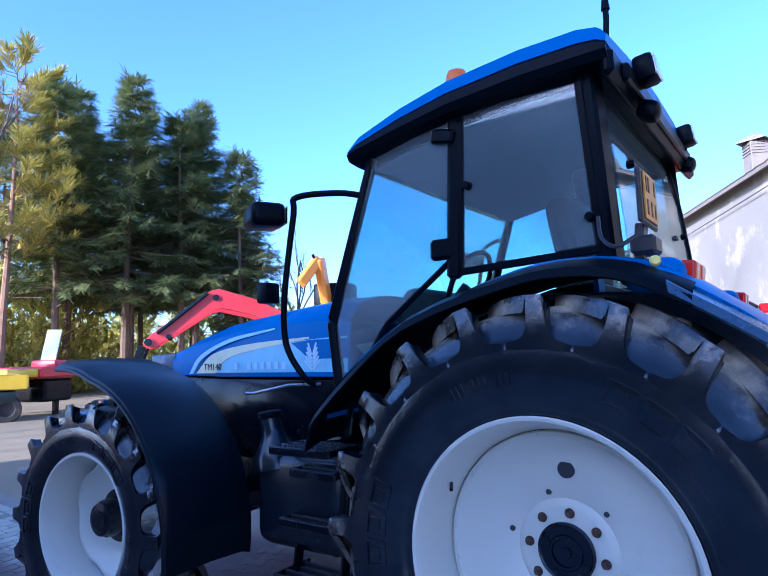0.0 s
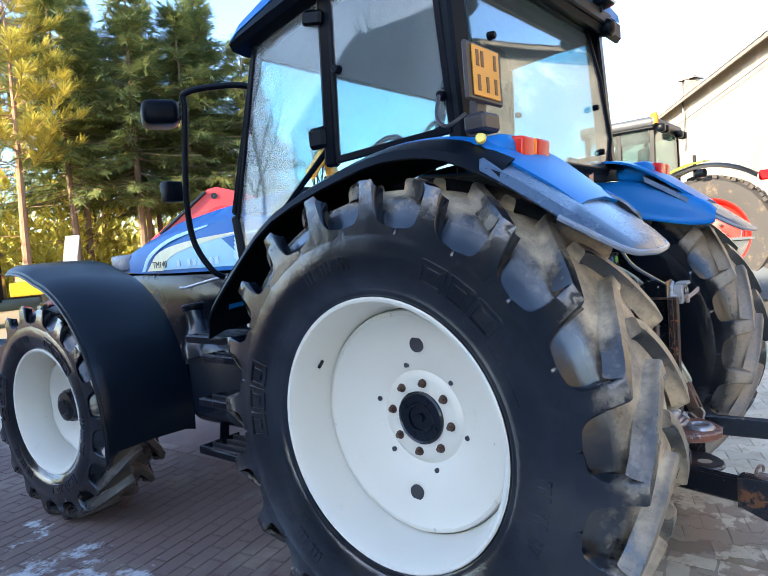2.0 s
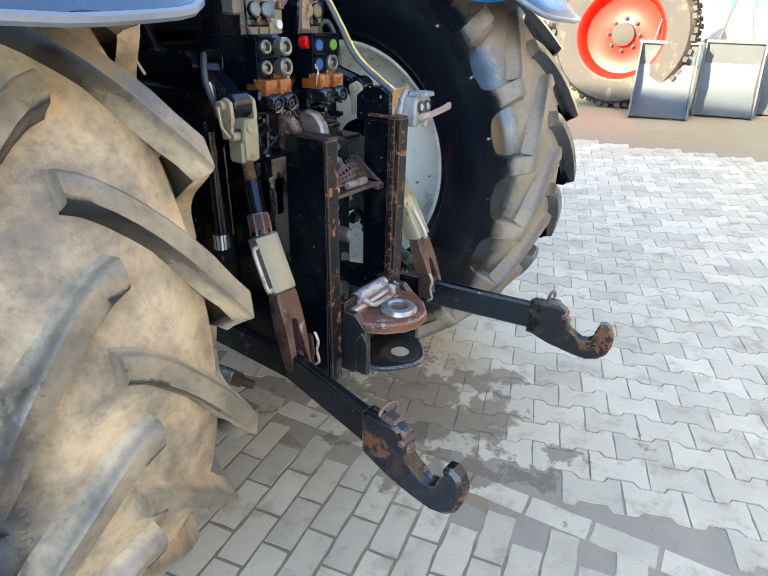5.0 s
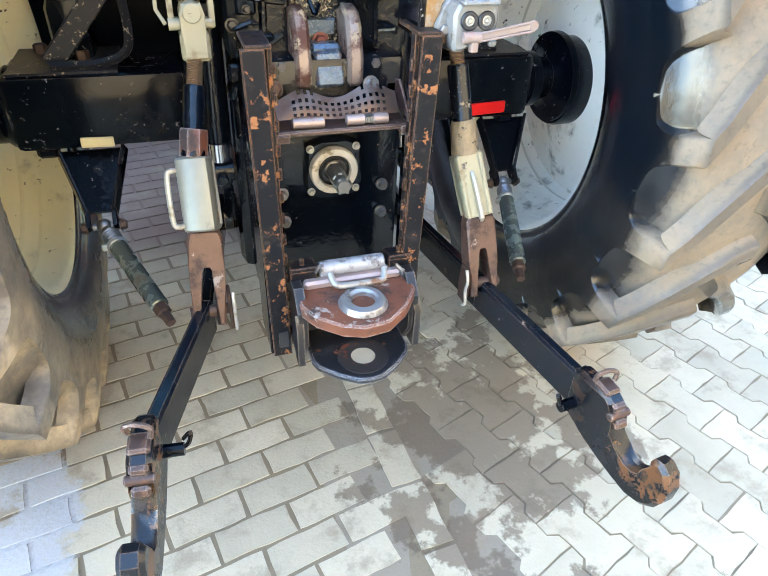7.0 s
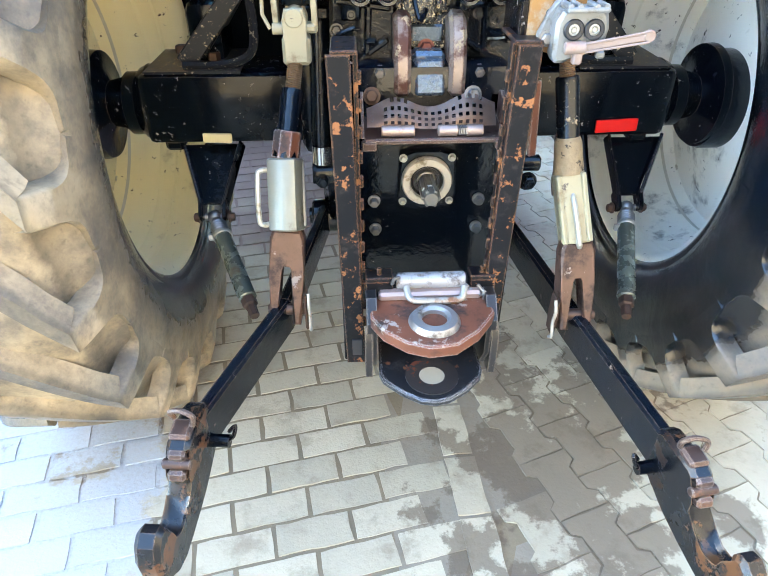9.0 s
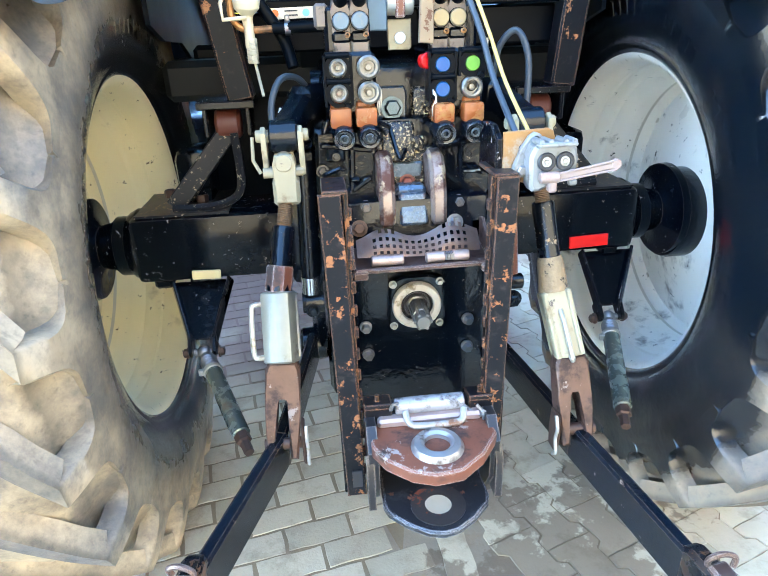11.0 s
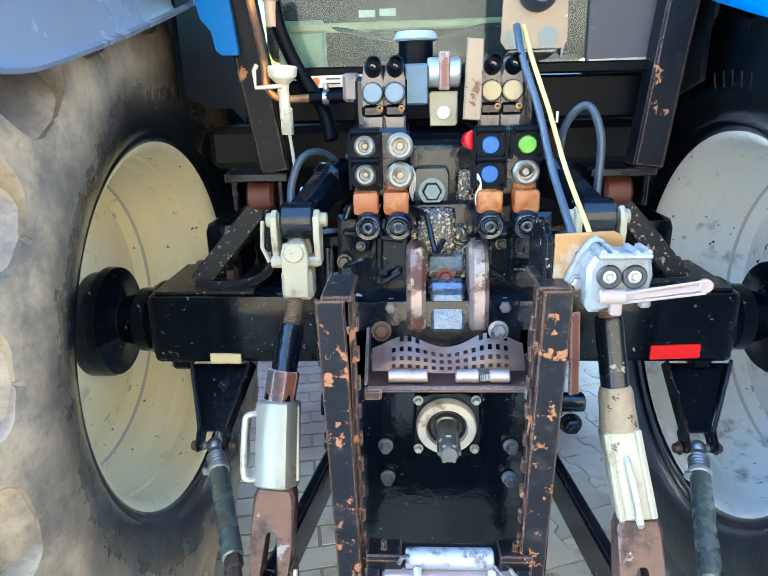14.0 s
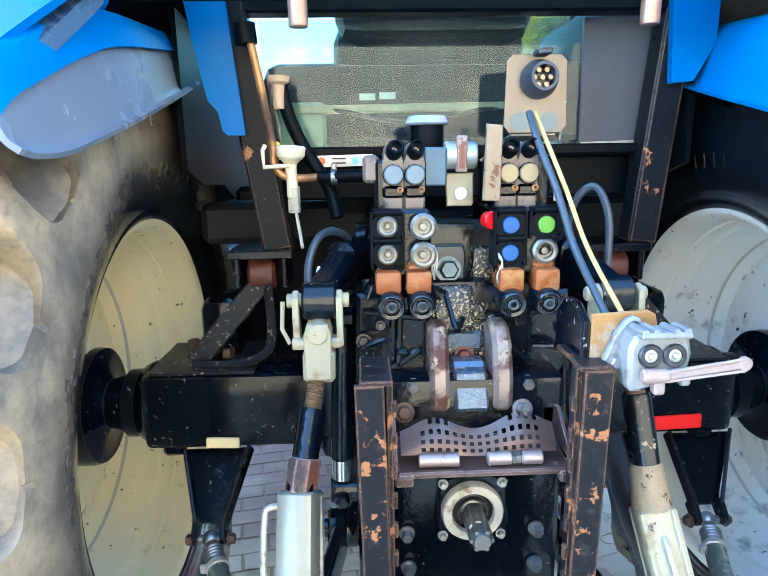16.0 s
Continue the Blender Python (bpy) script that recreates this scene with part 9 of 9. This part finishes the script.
def bucket(x, y, r):
    """A grey scoop on edge, with two levers with green grips."""
    z = lay(x, y)
    b = bare("grey_scoop", "grey steel transport scoop standing in the sun", "scoop", "scoops by the wall", pose(x, y, z, 0, 0, r))
    bm = M()
    box(bm, (0, 0.42, 0.43), (0.66, 0.02, 0.86), (8, 0, 0), 0.002)
    sheet(bm, [[(-0.33, -0.1, 0.015), (0.33, -0.1, 0.015)], [(-0.33, 0.12, 0.10), (0.33, 0.12, 0.10)], [(-0.33, 0.30, 0.32), (0.33, 0.30, 0.32)], [(-0.33, 0.37, 0.6), (0.33, 0.37, 0.6)]], 0.012)
    for s in (-1, 1):
        plate(bm, [(-0.12, 0.0), (0.45, 0.0), (0.40, 0.86), (0.30, 0.86)], 0.02, flank(s * 0.33))
    box(bm, (0, 0.36, 0.86), (0.72, 0.10, 0.04), (0, 0, 0), 0.004)
    part("shell", bm, SLATE, b)
    for s in (-1, 1):
        bm = M()
        beam(bm, (s * 0.2, 0.44, 0.8), (s * 0.12, 0.60, 1.25), 0.02, 0.03)
        lv = part("lever", bm, SLATE, b)
        bm = M()
        beam(bm, (s * 0.12, 0.60, 1.23), (s * 0.10, 0.63, 1.40), 0.045, 0.045, 0.01)
        part("grip", bm, surf("green_grip", (0.03, 0.50, 0.12), 0.4, bump=0), lv, "green plastic grip")


for x, y, r in ((6.92, -0.14, -78), (7.42, -0.80, -80), (7.95, -1.46, -82)):
    bucket(x, y, r)


def utility_vehicle():
    z = lay(1.6, 13.4)
    v = bare("utility_vehicle", "dark utility vehicle with a yellow tipping bed", "vehicle", at=pose(1.95, 13.45, z - 0.03, 0, 0, 68) @ Matrix.Scale(0.82, 4))
    # x forward is to the left of the yard
    bm = M()
    box(bm, (0, 0.2, 0.62), (1.35, 2.7, 0.3), (0, 0, 0), 0.05, 2)
    part("body", bm, surf("dark_green_body", (0.02, 0.035, 0.03), 0.4), v)
    bm = M()
    box(bm, (0, 1.35, 0.85), (1.3, 0.7, 0.35), (0, 0, 0), 0.1, 2)
    part("bonnet", bm, YELLOWP, v, "yellow bonnet")
    bm = M()
    for s in (-1, 1):
        for y0_, y1_ in ((1.2, 0.75), (-0.25, -0.2), (0.45, 0.42)):
            beam(bm, (s * 0.64, y0_, 0.7), (s * 0.58, y1_, 1.92), 0.09, 0.09)
    box(bm, (0, 0.25, 1.94), (1.3, 1.25, 0.12), (0, 0, 0), 0.05, 2)
    box(bm, (0, -0.2, 1.0), (1.2, 0.25, 0.9), (0, 0, 0), 0.05)
    part("canopy", bm, PLASTIC, v, "black roll cage and roof")
    bm = M()
    box(bm, (0, -0.93, 0.84), (1.35, 0.9, 0.05), (0, 0, 0), 0.01)
    for s in (-1, 1):
        box(bm, (s * 0.66, -0.93, 1.0), (0.04, 0.9, 0.34), (0, 0, 0), 0.01)
    box(bm, (0, -1.38, 1.0), (1.35, 0.04, 0.28), (0, 0, 0), 0.01)
    part("tipping_bed", bm, YELLOWP, v, "yellow tipping bed")
    for s in (-1, 1):
        for y in (1.1, -0.95):
            bm = M()
            lathe(bm, (s * 0.55, y, 0.33), (s, 0, 0), [(0.0, -0.1), (0.18, -0.1), (0.30, -0.1), (0.33, -0.06), (0.33, 0.08), (0.30, 0.12), (0.19, 0.12), (0.17, 0.08), (0.05, 0.08), (0, 0.09)], 24)
            part("wheel", bm, OLDTYRE, v)


utility_vehicle()


def red_implement():
    z = lay(3.6, 13.8)
    v = bare("red_implement", "red and yellow mounted implement on the yard", "machine", at=pose(3.55, 13.9, z, 0, 0, -70))
    bm = M()
    box(bm, (0, 0, 0.95), (1.5, 1.1, 0.25), (0, 0, 0), 0.04)
    box(bm, (0.2, 0.2, 1.12), (0.7, 0.4, 0.2), (0, 0, 0), 0.05, 2)
    part("hopper", bm, REDP, v)
    bm = M()
    box(bm, (0, -0.56, 0.95), (1.3, 0.03, 0.18), (0, 0, 0), 0.01)
    part("side_board", bm, YELLOWP, v)
    bm = M()
    box(bm, (0, 0, 0.55), (1.4, 0.8, 0.5), (0, 0, 0), 0.05)
    for x in (-0.6, 0.6):
        beam(bm, (x, 0, 0), (x, 0, 0.8), 0.1, 0.1)
    part("frame", bm, BLACK, v)
    bm = M()
    beam(bm, (-0.7, 1.0, 1.0), (-0.95, 1.5, 2.0), 0.35, 0.05)
    part("chute", bm, surf("chute_zinc", (0.5, 0.52, 0.52), 0.4, 0.3), v, "slanted galvanised chute")


red_implement()


def red_loader():
    v = bare("front_loader", "red front loader arms with black cylinder", "loader")
    for dx, dy in ((0, 0), (0.55, 0.75)):
        o = Vector((dx, dy, 0))
        bm = M()
        plate(bm, [(0, 0), (0.12, 0.14), (1.2, 0.98), (1.36, 1.02), (2.0, 0.84), (3.3, 0.25), (3.3, 0.0), (2.0, 0.52), (1.42, 0.66), (1.25, 0.62), (0.25, -0.06), (0.08, -0.1)], 0.12, Matrix.Translation(o + Vector((3.36, 9.32, 1.86))) @ Matrix.Rotation(math.atan2(-0.80, 1.16), 4, "Z") @ up(), 0.01)
        arm = part("loader_arm", bm, REDP, v, "red loader arm")
        bm = M()
        R_ = Matrix.Translation(o + Vector((3.36, 9.32, 1.86))) @ Matrix.Rotation(math.atan2(-0.80, 1.16), 4, "Z")
        cyl(bm, R_ @ Vector((0.25, -0.1, 0.18)), R_ @ Vector((1.15, -0.1, 0.93)), 0.035, seg=14)
        cyl(bm, R_ @ Vector((0.1, -0.08, 0.02)), R_ @ Vector((0.1, -0.1, 0.02)), 0.07, seg=16)
        cyl(bm, R_ @ Vector((1.3, -0.06, 0.85)), R_ @ Vector((1.3, -0.09, 0.85)), 0.06, seg=16)
        cyl(bm, R_ @ Vector((0.45, -0.06, 0.12)), R_ @ Vector((0.45, -0.09, 0.12)), 0.05, seg=16)
        part("cylinder", bm, BLACKGLOSS, arm, "black hydraulic cylinder")
    bm = M()
    beam(bm, (3.36, 9.32, 1.8), (3.1, 9.5, 1.0), 0.1, 0.14)
    beam(bm, (3.91, 10.07, 1.8), (3.6, 10.2, 1.0), 0.1, 0.14)
    beam(bm, (3.1, 9.5, 1.05), (3.6, 10.2, 1.05), 0.1, 0.3)
    part("tool_carrier", bm, BLACK, v)
    bm = M()
    box(bm, (6.3, 7.6, 1.1), (1.0, 1.0, 1.9), (0, 0, -35), 0.1)
    part("mast", bm, REDP, v)


red_loader()


def excavator():
    v = bare("excavator", "orange excavator seen over the bonnet", "excavator")
    bm = M()
    box(bm, (13.6, 13.6, 1.9), (2.4, 2.6, 1.3), (0, 0, 20), 0.15, 2)
    part("body", bm, ORANGEP, v)
    bm = M()
    box(bm, (13.2, 13.0, 3.3), (1.1, 1.3, 1.5), (0, 0, 20), 0.1, 2)
    part("cab", bm, PLASTIC, v)
    bm = M()
    box(bm, (13.6, 13.6, 0.9), (2.6, 3.2, 0.8), (0, 0, 20), 0.25, 3)
    part("tracks", bm, OLDTYRE, v)
    bm = M()
    beam(bm, (12.9, 13.0, 2.6), (12.0, 12.7, 4.8), 0.3, 0.45, 0.05)
    beam(bm, (12.0, 12.7, 4.8), (11.3, 12.9, 3.9), 0.25, 0.35, 0.05)
    part("boom", bm, ORANGEP, v, "orange boom")
    bm = M()
    tube(bm, [(12.6, 12.8, 3.8), (11.7, 12.7, 4.9)], 0.05, 8)
    part("hose", bm, BLACK, v)


excavator()

# ---- pavers: clay-grey bricks on one side of a seam, dumb-bell stones on the other ----
SEAM = lambda y: 0.165 - 0.064 * (y + 0.45)
rng = random.Random(77)


def stone(outline):
    """A paver about its own centre with a crumbled edge: flat top and short sides."""
    pts = []
    for (x, y), (x2, y2) in zip(outline, outline[1:] + outline[:1]):
        k = max(1, round(math.hypot(x2 - x, y2 - y) / 0.042))
        pts += [(x + (x2 - x) * i / k, y + (y2 - y) * i / k) for i in range(k)]
    pts = [(x + rng.uniform(-0.0032, 0.0014) * math.copysign(1, x), y + rng.uniform(-0.0032, 0.0014) * math.copysign(1, y)) for x, y in pts]
    n = len(pts)
    vs = [(x * 1.015, y * 1.03, -0.012) for x, y in pts] + [(x, y, 0.0) for x, y in pts]
    return vs, [tuple(range(n, 2 * n))] + [(i, (i + 1) % n, n + (i + 1) % n, n + i) for i in range(n)]


BRICK = [(-0.0965, -0.0445), (0.0965, -0.0445), (0.0965, 0.0445), (-0.0965, 0.0445)]
BONE = [(-0.0975, -0.0795), (-0.0605, -0.0795), (-0.0425, -0.054), (0.0425, -0.054), (0.0605, -0.0795), (0.0975, -0.0795), (0.0975, 0.0795), (0.0605, 0.0795), (0.0425, 0.054), (-0.0425, 0.054), (-0.0605, 0.0795), (-0.0975, 0.0795)]
meshes = {}
for nm, o in (("brick", BRICK), ("bone", BONE)):
    meshes[nm] = []
    for k in range(6):
        me = bpy.data.meshes.new(nm)
        vs, fs = stone(o)
        me.from_pydata(vs, [], fs)
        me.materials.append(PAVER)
        meshes[nm].append((me, vs, fs))
pavement = tagged(new("pavement"), "grey concrete pavers with sandy joints", "pavement", "", "structure")
rest_v, rest_f = [], []
count = 0


def place(nm, x, y, turn):
    global count
    me, vs, fs = rng.choice(meshes[nm])
    slope = Vector((lay(x - 0.05, y) - lay(x + 0.05, y), lay(x, y - 0.05) - lay(x, y + 0.05), 0.1))
    tilt = Vector((0, 0, 1)).rotation_difference(slope).to_matrix().to_4x4()
    m = Matrix.Translation((x, y, lay(x, y) + rng.uniform(-0.0012, 0.0012))) @ tilt @ pose(0, 0, 0, rng.uniform(-0.4, 0.4), rng.uniform(-0.4, 0.4), turn + rng.choice((0, 180)) + rng.uniform(-0.6, 0.6))
    if -1.5 < x < 1.75 and -1.5 < y < -0.12 and count < 300:
        ob = new("paver", me)
        ob.parent = pavement
        ob.matrix_basis = m
        count += 1
    else:
        i = len(rest_v)
        rest_v.extend(tuple(m @ Vector(v)) for v in vs)
        rest_f.extend(tuple(i + k for k in f) for f in fs)


a = radians(11.3)
ca, sa = math.cos(a), math.sin(a)
for j in range(-75, 110):
    for i in range(-45, 30):
        u, v = (i + 0.5 * (j % 2)) * 0.2035, j * 0.0985
        x, y = -0.33 + u * ca - v * sa, -0.59 + u * sa + v * ca
        if x < SEAM(y) - 0.15 and -5.2 < x and -3.6 < y < 8.5:
            place("brick", x, y, 11.3)
for k in range(-40, 90):
    y = -0.45 + k * 0.2035
    if -3.6 < y < 8.5:
        place("brick", SEAM(y) - 0.045, y, 93.7)
b = math.atan2(-0.94, 0.345)
cb, sb = math.cos(b), math.sin(b)
for j in range(-70, 70):
    for i in range(-60, 60):
        u, v = (i + 0.5 * (j % 2)) * 0.199, j * 0.137
        x, y = 0.66 + u * cb - v * sb, -0.57 + u * sb + v * cb
        if x > SEAM(y) + 0.09 and x < 5.5 and -4.2 < y < 3.0:
            place("bone", x, y, math.degrees(b))
bm = M()
ys = [-3.6 + 0.2 * k for k in range(61)]
sheet(bm, [[(SEAM(y) + d, y, lay(SEAM(y) + d, y) - 0.003 + rng.uniform(-0.001, 0.001)) for d in (-0.27, -0.2, -0.12, -0.04, 0.04, 0.12, 0.18)] for y in ys])
part("cement_strip", bm, CEMENT, pavement, "patched cement strip between the two pavings", recalc=False)
me = bpy.data.meshes.new("far_pavers")
me.from_pydata(rest_v, [], rest_f)
me.materials.append(PAVER)
rest = new("far_pavers", me)
rest.parent = pavement
tagged(rest, kind="stuff")
